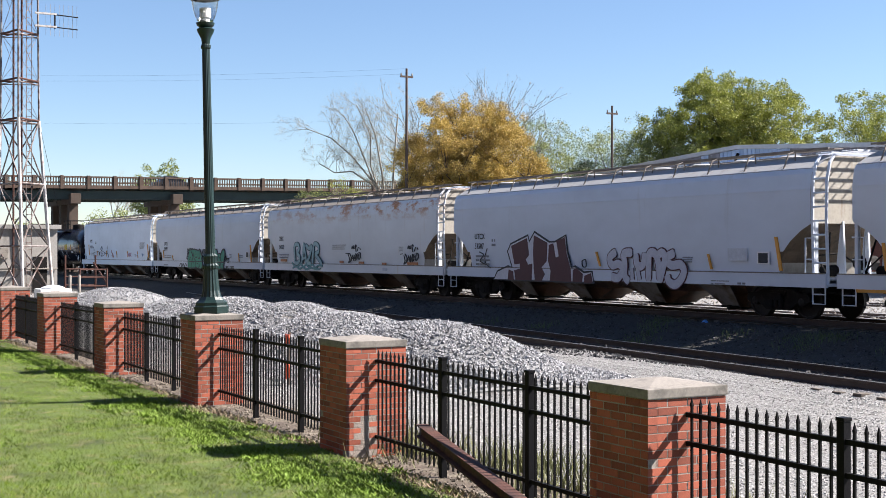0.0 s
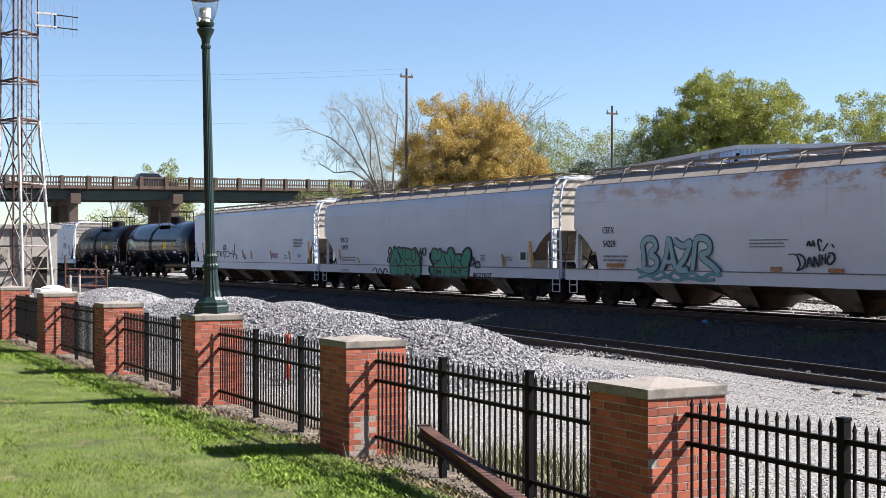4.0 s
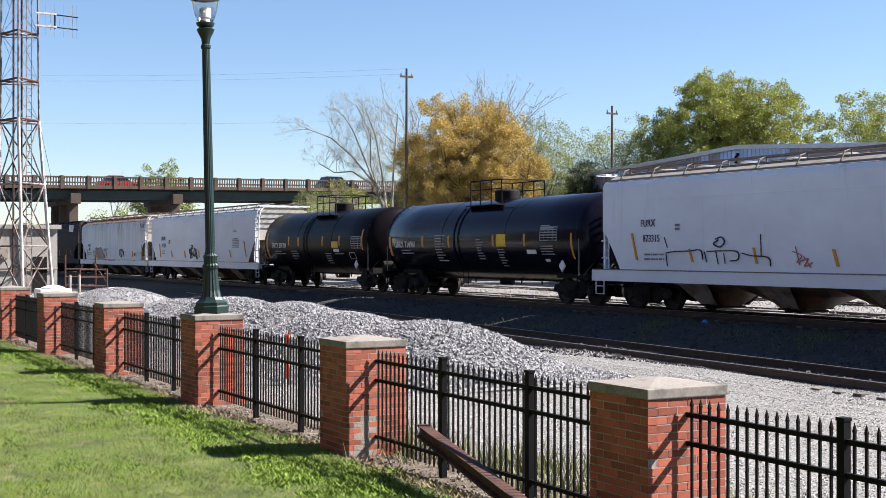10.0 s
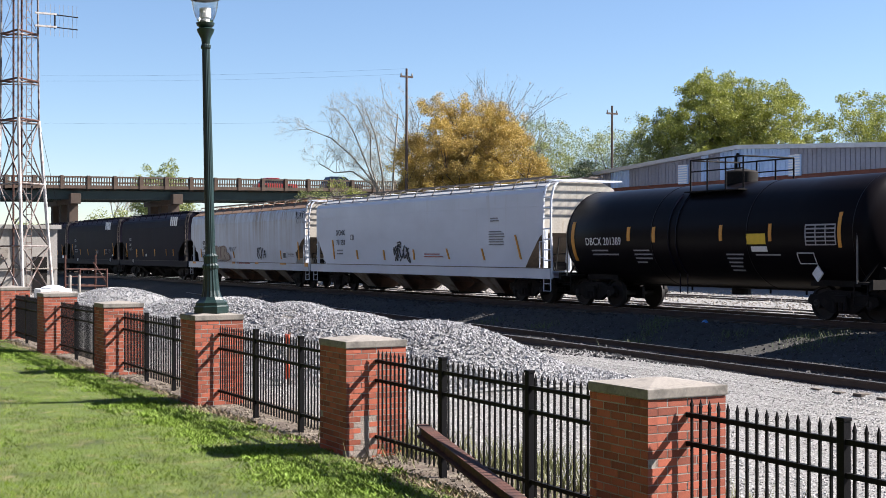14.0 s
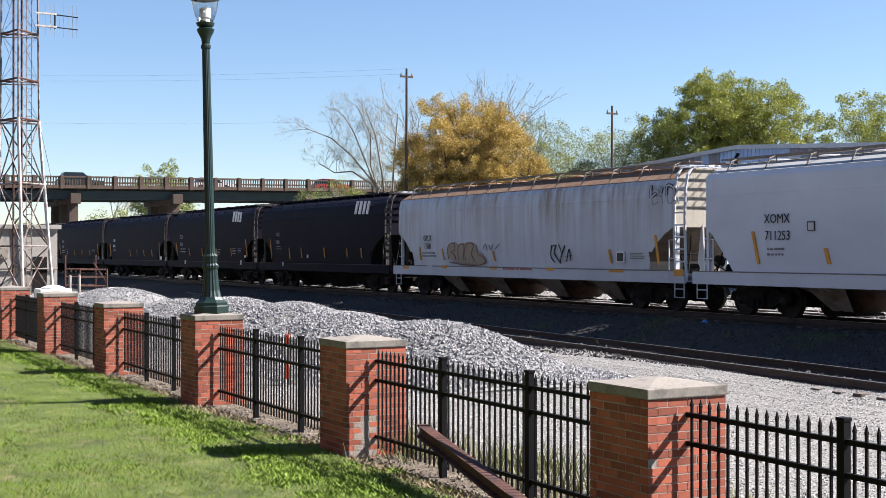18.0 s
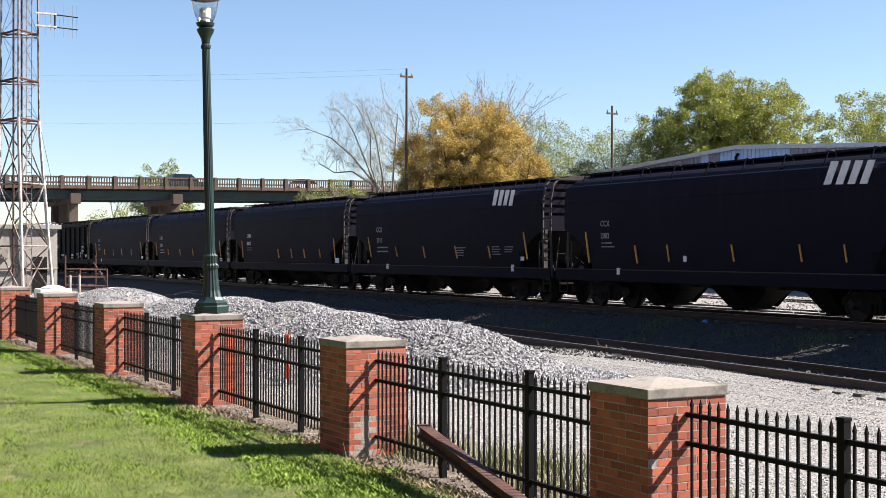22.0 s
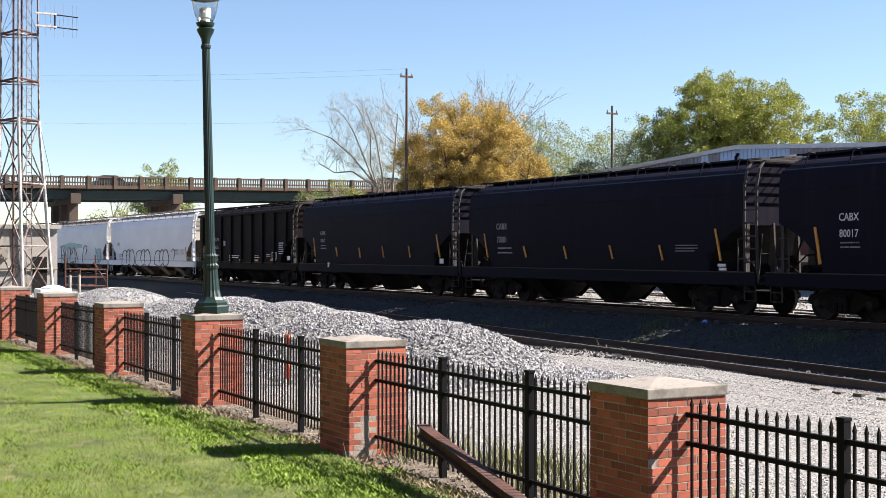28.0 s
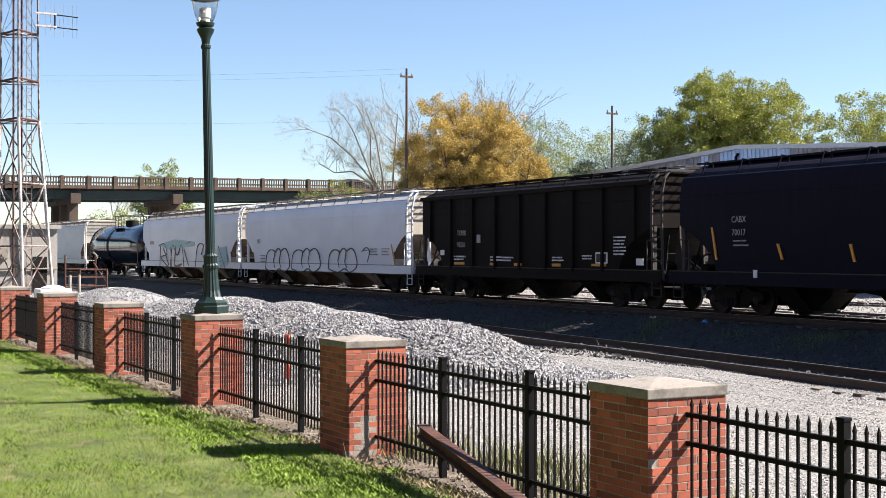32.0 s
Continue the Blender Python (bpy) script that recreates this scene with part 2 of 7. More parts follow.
# ---- tracks ----
RAIL_POLY = [(-0.07, -0.17), (0.07, -0.17), (0.07, -0.155), (0.012, -0.135), (0.012, -0.045), (0.036, -0.035), (0.036, -0.003), (0.03, 0), (-0.03, 0), (-0.036, -0.003), (-0.036, -0.035), (-0.012, -0.045), (-0.012, -0.135), (-0.07, -0.155)]


def rail(track, pts):
    bm = B()
    rings = []
    for i, (x, y, z) in enumerate(pts):
        a, b = Vector(pts[max(0, i - 1)]), Vector(pts[min(len(pts) - 1, i + 1)])
        d = (b - a).normalized()
        s = Vector((-d.y, d.x, 0))
        rings.append([Vector((x, y, z)) + s * u + Vector((0, 0, w)) for u, w in RAIL_POLY])
    part("rail", loft(bm, rings), M["rail"], track)
    bm = B()
    rings = [[Vector(p) + Vector((0, -0.03, 0.001)), Vector(p) + Vector((0, 0.03, 0.001)), Vector(p) + Vector((0, 0.03, 0.004)), Vector(p) + Vector((0, -0.03, 0.004))] for p in pts]
    part("rail_head", loft(bm, rings), M["railtop"], track, "worn shiny running surface")


tie_bm = box(B(), -0.11, 0.11, -1.28, 1.28, -0.12, 0.0, 0.012)
TIE = mesh_of("tie", tie_bm, M["tie"])


def track(name, label, line, x0, x1, z, ties):
    tr = thing(name, label, "track", kind="structure")
    xs = list(np.arange(x0, x1 + 1, 6.0))
    for side in (-0.7525, 0.7525):
        rail(tr, [(x, line(x) + side, z) for x in xs])
    for x in np.arange(ties[0], ties[1], 0.55):
        sl = math.degrees(math.atan((line(x + 1) - line(x - 1)) / 2))
        share("tie", TIE, tr, pose(x, line(x), z - 0.175 + random.uniform(-0.012, 0.012), 0, 0, sl + random.uniform(-1, 1)))
    return tr


def siding_y(x):
    return 19.05 - 0.073 * (x + 28.7) + (0.0006 * (x + 40) ** 2 if x < -40 else 0)


track("main_track", "main line track of steel rails on dark timber ties", track_y, -420, 60, RAIL_Z, (-60, -10))
track("siding_track", "rusty unused siding track half buried in gravel", siding_y, -88, 20, -0.02, (-60, -10))
track("yard_track_1", "yard track of steel rails sunk in gravel behind the train", lambda x: 32.5, -240, 40, 0.2, (-85, -28))
track("yard_track_2", "second sunken yard track of steel rails behind the train", lambda x: 39.5, -240, 40, 0.2, (-85, -28))

# ---- train ----
# car ends: their sunlit cream look is set into the colour, with some dirt
M["end_sheet"] = mat("dusty_cream_end_sheet", (0.38, 0.355, 0.31), 0.7, var=0.15, scale=1.0, grain=14, second=(0.24, 0.18, 0.13), amount=0.2, stretch=(1, 2.5, 0.3), bump=0.1, spec=0.2)
M["slope"] = mat("grimy_tan_slope_sheet", (0.13, 0.092, 0.06), 0.8, var=0.3, scale=1.5, grain=20, second=(0.07, 0.055, 0.04), amount=0.4, bump=0.15)


def paint(name, base, rust=0.0, second=(0.2, 0.11, 0.05), rough=0.5, spec=0.4, band=0.0, seed=0.0):
    """Car paint with dirt runs down the side; rust: how many runs, band: flaking rust along the eaves."""
    m = bpy.data.materials.new(name)
    m.use_nodes = True
    n, l = m.node_tree.nodes, m.node_tree.links
    b = n["Principled BSDF"]
    b.inputs["Roughness"].default_value, b.inputs["Specular IOR Level"].default_value = rough, spec
    tc, sp = n.new("ShaderNodeTexCoord"), n.new("ShaderNodeSeparateXYZ")
    l.new(tc.outputs["Object"], sp.inputs[0])

    def noise(stretch, scale, detail, roughness=0.6):
        mp, no = n.new("ShaderNodeMapping"), n.new("ShaderNodeTexNoise")
        mp.inputs["Scale"].default_value, mp.inputs["Location"].default_value = stretch, (seed * 7.3, seed * 3.1, seed)
        no.inputs["Scale"].default_value, no.inputs["Detail"].default_value, no.inputs["Roughness"].default_value = scale, detail, roughness
        l.new(tc.outputs["Object"], mp.inputs[0])
        l.new(mp.outputs[0], no.inputs[0])
        return no.outputs[0]

    def ramp(value, a, c, lo=0.0, hi=1.0):
        r = n.new("ShaderNodeMapRange")
        for k, q in enumerate((a, c, lo, hi)):
            r.inputs[k + 1].default_value = q
        l.new(value, r.inputs[0])
        return r.outputs[0]

    def times(p, q):
        r = n.new("ShaderNodeMath")
        r.operation = "MULTIPLY"
        l.new(p, r.inputs[0])
        l.new(q, r.inputs[1])
        return r.outputs[0]

    def blend(f, p, q):
        r = n.new("ShaderNodeMix")
        r.data_type = "RGBA"
        l.new(f, r.inputs[0])
        for k, c in ((6, p), (7, q)):
            if isinstance(c, tuple):
                r.inputs[k].default_value = (*c, 1)
            else:
                l.new(c, r.inputs[k])
        return r.outputs[2]

    tone = blend(ramp(noise((0.5, 1, 0.9), 0.8, 5), 0.3, 0.7), tuple(c * 0.92 for c in base), tuple(min(1, c * 1.07) for c in base))
    runs = times(ramp(noise((2.4, 2.4, 0.16), 1.5, 7, 0.65), 0.62 - 0.22 * rust, 0.84 - 0.2 * rust), ramp(sp.outputs["Z"], 1.3, 3.8, 0.15, 1.0))
    colour = blend(times(runs, ramp(noise((1, 1, 1), 0.5, 4), 0.35, 0.65, 0.4, 1.0)), tone, second)
    if band:
        flake = times(ramp(noise((0.7, 1, 1.6), 1.4, 9, 0.7), 0.49, 0.60), times(ramp(sp.outputs["Z"], 3.1, 3.62), ramp(sp.outputs["X"], -9, 2, 0.35, 1.0)))
        drip = times(ramp(noise((2.0, 2, 0.12), 1.1, 6), 0.63, 0.74), ramp(noise((0.6, 1, 0.5), 1.0, 3), 0.5, 0.66))
        colour = blend(flake, colour, (0.43, 0.175, 0.055))
        colour = blend(times(drip, ramp(sp.outputs["Z"], 4.4, 4.0, 0.0, 0.8 * band)), colour, (0.50, 0.29, 0.12))
    l.new(colour, b.inputs["Base Color"])
    bp = n.new("ShaderNodeBump")
    bp.inputs["Strength"].default_value, bp.inputs["Distance"].default_value = 0.25, 0.03
    l.new(noise((1, 1, 0.7), 0.9, 2), bp.inputs["Height"])
    l.new(bp.outputs[0], b.inputs["Normal"])
    return m


P_GREY = [paint("pale_grey_car_paint", c, 0.14, (0.40, 0.40, 0.39), seed=k) for k, c in enumerate(((0.60, 0.63, 0.68), (0.56, 0.61, 0.69), (0.55, 0.60, 0.67), (0.68, 0.75, 0.84)))]
P_WHITE = [paint("off_white_car_paint", c, 0.12, (0.46, 0.44, 0.41), seed=5 + k) for k, c in enumerate(((0.58, 0.62, 0.68), (0.64, 0.68, 0.75), (0.62, 0.65, 0.69)))]
P_RUST = paint("rust_stained_grey_paint", (0.66, 0.68, 0.70), 0.2, (0.46, 0.37, 0.28), band=1.0, seed=9)
P_BEIGE = paint("beige_grey_car_paint", (0.57, 0.56, 0.53), 0.2, (0.42, 0.33, 0.24), seed=10)
P_OLD = paint("streaked_old_grey_paint", (0.50, 0.55, 0.61), 1.05, (0.25, 0.185, 0.13), seed=11)
# lightened black: sun on ladders and end frames is put into the colour
P_FRAME = paint("dusty_black_frame_paint", (0.05, 0.045, 0.042), 0.3, (0.10, 0.08, 0.06), 0.7, 0.2)
P_ROOF = paint("rusted_roof_paint", (0.2257, 0.1568, 0.1129), 0.9, (0.1379, 0.0627, 0.03135), 0.85, 0.15, seed=2)
P_PALE = paint("weathered_grey_roof_paint", (0.34, 0.345, 0.35), 0.4, (0.22, 0.19, 0.16), 0.8, 0.2, seed=4)
P_DUST = paint("dusty_tan_roof_paint", (0.2508, 0.2289, 0.2038), 0.6, (0.1568, 0.09718, 0.0627), 0.85, 0.15, seed=3)
P_BLACK = [paint("blue_black_car_paint", (0.0112, 0.0103, 0.0185), 0.5, (0.021, 0.019, 0.022), 0.55, 0.03, seed=20 + k) for k in range(5)]
P_BROWN = paint("brown_black_car_paint", (0.0135, 0.011, 0.0105), 0.4, (0.026, 0.021, 0.018), 0.6, 0.03, seed=26)
P_TANK = paint("glossy_black_tank_paint", (0.006, 0.0056, 0.0135), 0.1, (0.012, 0.010, 0.012), 0.16, 0.16, seed=30)
P_GLOSS = paint("mirror_gloss_black_tank_paint", (0.006, 0.006, 0.014), 0.1, (0.012, 0.010, 0.012), 0.07, 0.6, seed=33)
P_MATT = paint("satin_black_tank_paint", (0.0075, 0.0062, 0.0075), 0.2, (0.014, 0.011, 0.010), 0.32, 0.05, seed=31)

# wheels, side frames: shared meshes
wheel_bm = B()
lathe(wheel_bm, [(0.44, 0.70), (0.49, 0.705), (0.485, 0.735), (0.457, 0.745), (0.45, 0.84), (0.40, 0.84), (0.38, 0.80), (0.16, 0.79), (0.14, 0.86), (0.02, 0.86)], 28, axis="Y")
lathe(wheel_bm, [(0.02, -0.86), (0.14, -0.86), (0.16, -0.79), (0.38, -0.80), (0.40, -0.84), (0.45, -0.84), (0.457, -0.745), (0.485, -0.735), (0.49, -0.705), (0.44, -0.70)], 28, axis="Y")
rod(wheel_bm, (0, -0.95, 0), (0, 0.95, 0), 0.08, 12)
for sgn in (-1, 1):
    lathe(wheel_bm, [(0.13, sgn * 0.9), (0.13, sgn * 1.08), (0.09, sgn * 1.10)], 12, axis="Y")
    for k in range(3):
        a = k * math.tau / 3
        rod(wheel_bm, (0.07 * math.cos(a), sgn * 1.09, 0.07 * math.sin(a)), (0.07 * math.cos(a), sgn * 1.125, 0.07 * math.sin(a)), 0.02, 6)
WHEELSET = mesh_of("wheelset", wheel_bm, M["wheel"], True)


def frame_mesh():
    bm = B()
    top = [(-1.2, 0.56), (-1.12, 0.68), (-0.85, 0.68), (-0.5, 0.80), (0.5, 0.80), (0.85, 0.68), (1.12, 0.68), (1.2, 0.56)]
    low = [(1.2, 0.47), (1.05, 0.40), (0.75, 0.42), (0.42, 0.22), (-0.42, 0.22), (-0.75, 0.42), (-1.05, 0.40), (-1.2, 0.47)]
    for s in (-1, 1):
        prism(bm, [*top, *low], s * 1.02 - 0.07, s * 1.02 + 0.07)
        for k in (-0.18, 0, 0.18):
            rod(bm, (k, s * 1.13, 0.28), (k, s * 1.13, 0.62), 0.075, 10)
        box(bm, -0.34, 0.34, s * 1.02 - 0.12, s * 1.02 + 0.13, 0.62, 0.74)
    box(bm, -0.22, 0.22, -1.2, 1.2, 0.5, 0.68, 0.02)
    rod(bm, (0, 0, 0.66), (0, 0, 0.92), 0.22, 12)
    # brake beams and rigging between the wheels
    for x in (-0.38, 0.38):
        box(bm, x - 0.05, x + 0.05, -0.72, 0.72, 0.34, 0.5, 0.01)
    box(bm, -1.3, 1.3, -0.05, 0.05, 0.30, 0.66, 0.01)
    return mesh_of("side_frame", bm, M["dark"])


FRAME = frame_mesh()
coupler_bm = B()
box(coupler_bm, 0.0, 0.62, -0.09, 0.09, 0.78, 0.98, 0.02)
box(coupler_bm, 0.5, 0.78, -0.16, 0.14, 0.73, 1.03, 0.04)
path(coupler_bm, [(0.1, -0.35, 0.95), (0.35, -0.42, 0.5), (0.72, -0.4, 0.36)], 0.03, 6)
COUPLER = mesh_of("coupler", coupler_bm, M["dark"])
wheels = []
M["handrail"] = mat("grey_worn_rail_paint", (0.16, 0.15, 0.14), 0.6, var=0.3, scale=3)


def running_gear(car, hb, inset, rear=None, front=None):
    for s, e in ((-1, rear or hb - inset), (1, front or hb - inset)):
        tk = share("truck", FRAME, car, pose(s * e, 0, 0), "dark grimy cast steel truck")
        for w in (-0.89, 0.89):
            wheels.append((share("wheelset", WHEELSET, tk, pose(w, 0, 0.457)), w))
        share("coupler", COUPLER, car, pose(s * (e + 1.1 if rear else hb), 0, 0, 0, 0, 0 if s > 0 else 180))


def curved(pts, closed=False, n=5):
    """Points of a smooth line through the given ones."""
    p = [Vector(q) for q in pts]
    m = len(p)
    at = (lambda i: p[i % m]) if closed else (lambda i: p[max(0, min(m - 1, i))])
    out = []
    for i in range(m if closed else m - 1):
        a, b, c, d = at(i - 1), at(i), at(i + 1), at(i + 2)
        for k in range(n):
            t = k / n
            out.append(0.5 * (2 * b + (c - a) * t + (2 * a - 5 * b + 4 * c - d) * t * t + (3 * b - a - 3 * c + d) * t ** 3))
    return [tuple(q) for q in (out if closed else out + [p[-1]])]


def stroke(bm, pts, w, y, smooth=True):
    """A flat brush stroke through points of the side of a car."""
    pts = [Vector(q) for q in (curved(pts) if smooth and len(pts) > 2 else pts)]
    pts = [q for i, q in enumerate(pts) if i == 0 or (q - pts[i - 1]).length > 1e-4]
    rings = []
    for i, q in enumerate(pts):
        d = (pts[min(i + 1, len(pts) - 1)] - pts[max(i - 1, 0)]).normalized()
        k = w / 2 * (0.65 if i in (0, len(pts) - 1) else 1.0)
        nx, nz, yy = -d.y * k, d.x * k, y - 0.0003 * i
        rings.append([(q.x + nx, yy - 0.003, q.y + nz), (q.x - nx, yy - 0.003, q.y - nz), (q.x - nx, y + 0.02, q.y - nz), (q.x + nx, y + 0.02, q.y + nz)])
    loft(bm, rings)


DULL = {p.name: mat("grimed_" + p.name, [c * 0.5 for c in base], 0.8, var=0.15, scale=1.2, grain=12, second=(0.12, 0.085, 0.06), amount=0.45, bump=0.1, spec=0.2) for ps, base in ((P_GREY, (0.47, 0.47, 0.47)), (P_WHITE, (0.5, 0.48, 0.45)), ([P_RUST, P_BEIGE], (0.45, 0.41, 0.36)), ([P_OLD], (0.40, 0.40, 0.39))) for p in ps}
CURVED = [(1.50, 1.10), (1.57, 1.8), (1.60, 2.6), (1.60, 3.42), (1.545, 3.82), (1.47, 3.95), (1.02, 4.2), (0.55, 4.36), (0.0, 4.42)]
FLATSIDE = [(1.53, 1.10), (1.53, 1.8), (1.53, 2.6), (1.53, 3.4), (1.53, 3.86), (1.45, 4.0), (1.0, 4.2), (0.5, 4.32), (0.0, 4.36)]


def section(prof, x, zmin):
    half = [(y, max(z, zmin + 0.0001 * i)) for i, (y, z) in enumerate(prof)]
    ring = [(x, -y, z) for y, z in half] + [(x, y, z) for y, z in half[-2::-1]]
    return ring


def hopper(name, label, hb, body, prof=CURVED, bays=4, steel=None, cut=1.25, ribs=0, frame_mat=None, roof_mat=None, lift=0.05):
    car = thing(name, label, "freight car", "cars of the passing freight train")
    steel = steel or (M["walk"] if bays == 4 else body)
    roof_mat = roof_mat or (P_DUST if bays == 4 else None)
    frame_mat = frame_mat or body
    # the bare end of the side: curved, or a straight slant on the flat-sided cars
    steps = [(0, 2.45), (0.2, 2.3), (0.4, 2.02), (0.6, 1.74), (0.8, 1.44), (1.0, 1.12)] if prof is FLATSIDE and not ribs else [(0, 2.53), (0.32, 2.33), (0.6, 2.08), (0.82, 1.80), (0.95, 1.5), (1.0, 1.12)]
    xs = [-hb + cut * u for u, _ in steps] + [hb - cut * u for u, _ in steps[::-1]]
    zs = [z for _, z in steps] + [z for _, z in steps[::-1]]
    part("body", loft(B(), [section(prof, x, z) for x, z in zip(xs, zs)]), body, car, smooth=True)
    shell = car.children[0].data
    shell.set_sharp_from_angle(angle=radians(6.5))
    shell.materials.append(M["slope"] if bays == 4 else M["dark"])
    shell.materials.append(M["end_sheet"])
    for f in shell.polygons:
        if f.normal.z < -0.25:
            f.material_index = 1
        elif abs(f.normal.x) > 0.9 and bays == 4:
            f.material_index = 2
    for side in (-1, 1):
        part("seam_strip", box(B(), -hb + 0.03, hb - 0.03, side * prof[3][0] - 0.012, side * prof[3][0] + 0.012, prof[3][1] - 0.02, prof[3][1] + 0.02, 0.008), body, car)
    ridge, eave_y, eave_z = prof[-1][1], prof[5][0], prof[5][1]
    rung = mesh_of("ladder_rung", rod(B(), (-0.25, 0, 0), (0.25, 0, 0), 0.027, 6), frame_mat)
    # end slope sheets and stub ends
    for s in (-1, 1):
        bm = B()
        poly = [(s * (hb - 0.02), 2.56), (s * (hb - 0.5), 2.56), (s * (hb - cut - 0.9), 1.14), (s * (hb - cut - 0.86), 1.06), (s * (hb - 0.42), 2.5), (s * (hb - 0.02), 2.5)]
        prism(bm, poly, -1.48, 1.48)
        part("slope_sheet", bm, M["slope"] if bays == 4 else M["dark"], car, "grimy sloping end sheet")
        for y in (-0.45, 0.45):
            part("end_gusset", prism(B(), [(s * (hb + 0.1), 1.1), (s * (hb - 0.25), 1.1), (s * (hb - 0.05), 2.6), (s * (hb + 0.02), 2.6)], y - 0.03, y + 0.03), frame_mat, car)
        for y in (-1.42, 1.42):
            part("end_post", box(B(), s * hb - 0.05, s * hb + 0.05, y - 0.05, y + 0.05, 1.0, 2.6), frame_mat, car)
        bm = B()
        box(bm, s * (hb - 0.1) - 0.5, s * (hb - 0.1) + 0.5, -1.52, 1.52, 0.98, 1.06)
        box(bm, s * (hb + 0.35) - 0.05, s * (hb + 0.35) + 0.05, -1.5, 1.5, 0.9, 1.14)
        part("end_platform", bm, frame_mat, car)
        # brake gear cluttering the end platform
        bm = B()
        rod(bm, (s * (hb - 0.25), -0.9, 1.3), (s * (hb - 0.25), -0.2, 1.3), 0.15, 10)
        rod(bm, (s * (hb - 0.2), 0.3, 1.5), (s * (hb - 0.2), 0.9, 1.5), 0.2, 10)
        path(bm, [(s * (hb + 0.25), -1.2, 1.1), (s * (hb - 0.4), -1.0, 1.7), (s * (hb - 0.3), -0.2, 1.75), (s * (hb + 0.2), 0.3, 1.2)], 0.022)
        path(bm, [(s * (hb + 0.1), -1.1, 1.08), (s * (hb - 0.1), -0.8, 2.3)], 0.025)
        part("brake_gear", bm, M["dark"], car)
        # ladder at the corner on both sides
        for side in (-1, 1):
            y = side * 1.5
            a, b = s * (hb + 0.03), s * (hb + 0.52)
            if s * side < 0:
                for x in (a, b):
                    part("ladder_stile", path(B(), [(x, y, 0.95), (x, y * 1.04, 2.6), (x, y * 1.03, 3.6), (x, y * 0.96, ridge - 0.35), (x - s * 0.05, y * 0.8, ridge - 0.1)], 0.042, 6), frame_mat, car)
                for z in np.arange(1.15, ridge - 0.4, 0.36):
                    share("ladder_rung", rung, car, pose((a + b) / 2, y * 1.03, z))
            bm = B()
            x0, x1 = s * (hb - 0.28), s * (hb + 0.1)
            path(bm, [(x0, y, 1.08), (x0, y, 2.15), (x1, y, 2.15)], 0.022)
            path(bm, [(x0, y, 1.6), (x1, y, 1.6)], 0.018)
            part("grab_iron", bm, frame_mat, car)
            bm = B()
            path(bm, [(s * (hb - 0.02), y, 0.95), (s * (hb - 0.02), y, 0.45), (s * (hb + 0.42), y, 0.45), (s * (hb + 0.42), y, 0.95)], 0.022)
            path(bm, [(s * (hb - 0.02), y, 0.7), (s * (hb + 0.42), y, 0.7)], 0.018)
            part("sill_step", bm, frame_mat, car)
        # end sheet cross platform on the roof
        bm = B()
        for k in range(5):
            x = s * (hb + 0.05 + 0.12 * k)
            box(bm, x - 0.012, x + 0.012, -1.4, 1.4, ridge - 0.12, ridge - 0.07)
        for y in np.linspace(-1.4, 1.4, 9):
            box(bm, min(s * hb, s * (hb + 0.54)), max(s * hb, s * (hb + 0.54)), y - 0.012, y + 0.012, ridge - 0.115, ridge - 0.085)
        part("roof_platform", bm, frame_mat, car)
    for side in (-1, 1):
        bm = B()
        prism(bm, [(-hb - 0.52, 0.87), (hb + 0.52, 0.87), (hb + 0.52, 1.235), (-hb - 0.52, 1.235)], side * 1.545 - 0.05, side * 1.545 + 0.05)
        part("side_sill", bm, body, car)
        # added thin strip in a contrasting tone along the sill's top edge
        part("sill_lip", box(B(), -hb - 0.5, hb + 0.5, side * 1.6 - 0.012, side * 1.6 + 0.012, 1.22, 1.25, 0.006), M["walk"] if bays == 4 else frame_mat, car)
    # roof walk: boards, brackets and hatches
    for side in (-1, 1):
        bm = B()
        y = side * 0.95
        box(bm, -hb, hb, y - 0.02, y + 0.02, ridge + lift, ridge + lift + 0.05)
        box(bm, -hb, hb, y - side * 0.35 - 0.16, y - side * 0.35 + 0.16, ridge + lift + 0.01, ridge + lift + 0.04)
        part("running_board", bm, steel, car)
        bracket = mesh_of("roof_bracket", path(B(), [(0, side * 1.38, eave_z + 0.03), (0, side * 1.2, ridge - 0.02), (0, y, ridge + lift + 0.02), (0, y, ridge - 0.2)], 0.024, 5), steel)
        for x in np.arange(-hb + 0.7, hb, 1.55):
            share("roof_bracket", bracket, car, pose(x, 0, 0))
    hatch = mesh_of("hatch", lathe(B(), [(0.33, ridge - 0.1), (0.34, ridge + 0.01), (0.25, ridge + 0.05), (0.02, ridge + 0.06)], 14), roof_mat or body)
    for x in np.arange(-hb + 1.4, hb - 1, 1.9):
        share("hatch", hatch, car, pose(x, 0, 0))
    if roof_mat:
        top = [(y, z + 0.012) for y, z in prof[5:]]
        ring = [(-y, z) for y, z in top] + [(y, z) for y, z in top[-2::-1]]
        ring = ring + [(y, z - 0.01) for y, z in ring[::-1]]
        part("roof_sheet", loft(B(), [[(x, y, z) for y, z in ring] for x in (-hb + 0.01, hb - 0.01)]), roof_mat, car, "rust-streaked roof sheet")
    if ribs:
        for x in np.linspace(-hb + 0.8, hb - 0.8, ribs):
            for side in (-1, 1):
                bm = B()
                zb = 1.15 if abs(x) < hb - cut else 2.2
                box(bm, x - 0.05, x + 0.05, side * 1.58 - 0.06, side * 1.58 + 0.06, zb, 3.84)
                part("rib", bm, body, car)
        for side in (-1, 1):
            bm = B()
            box(bm, -hb, hb, side * 1.55 - 0.1, side * 1.55 + 0.1, 3.84, 3.99, 0.03)
            part("top_chord", bm, body, car)
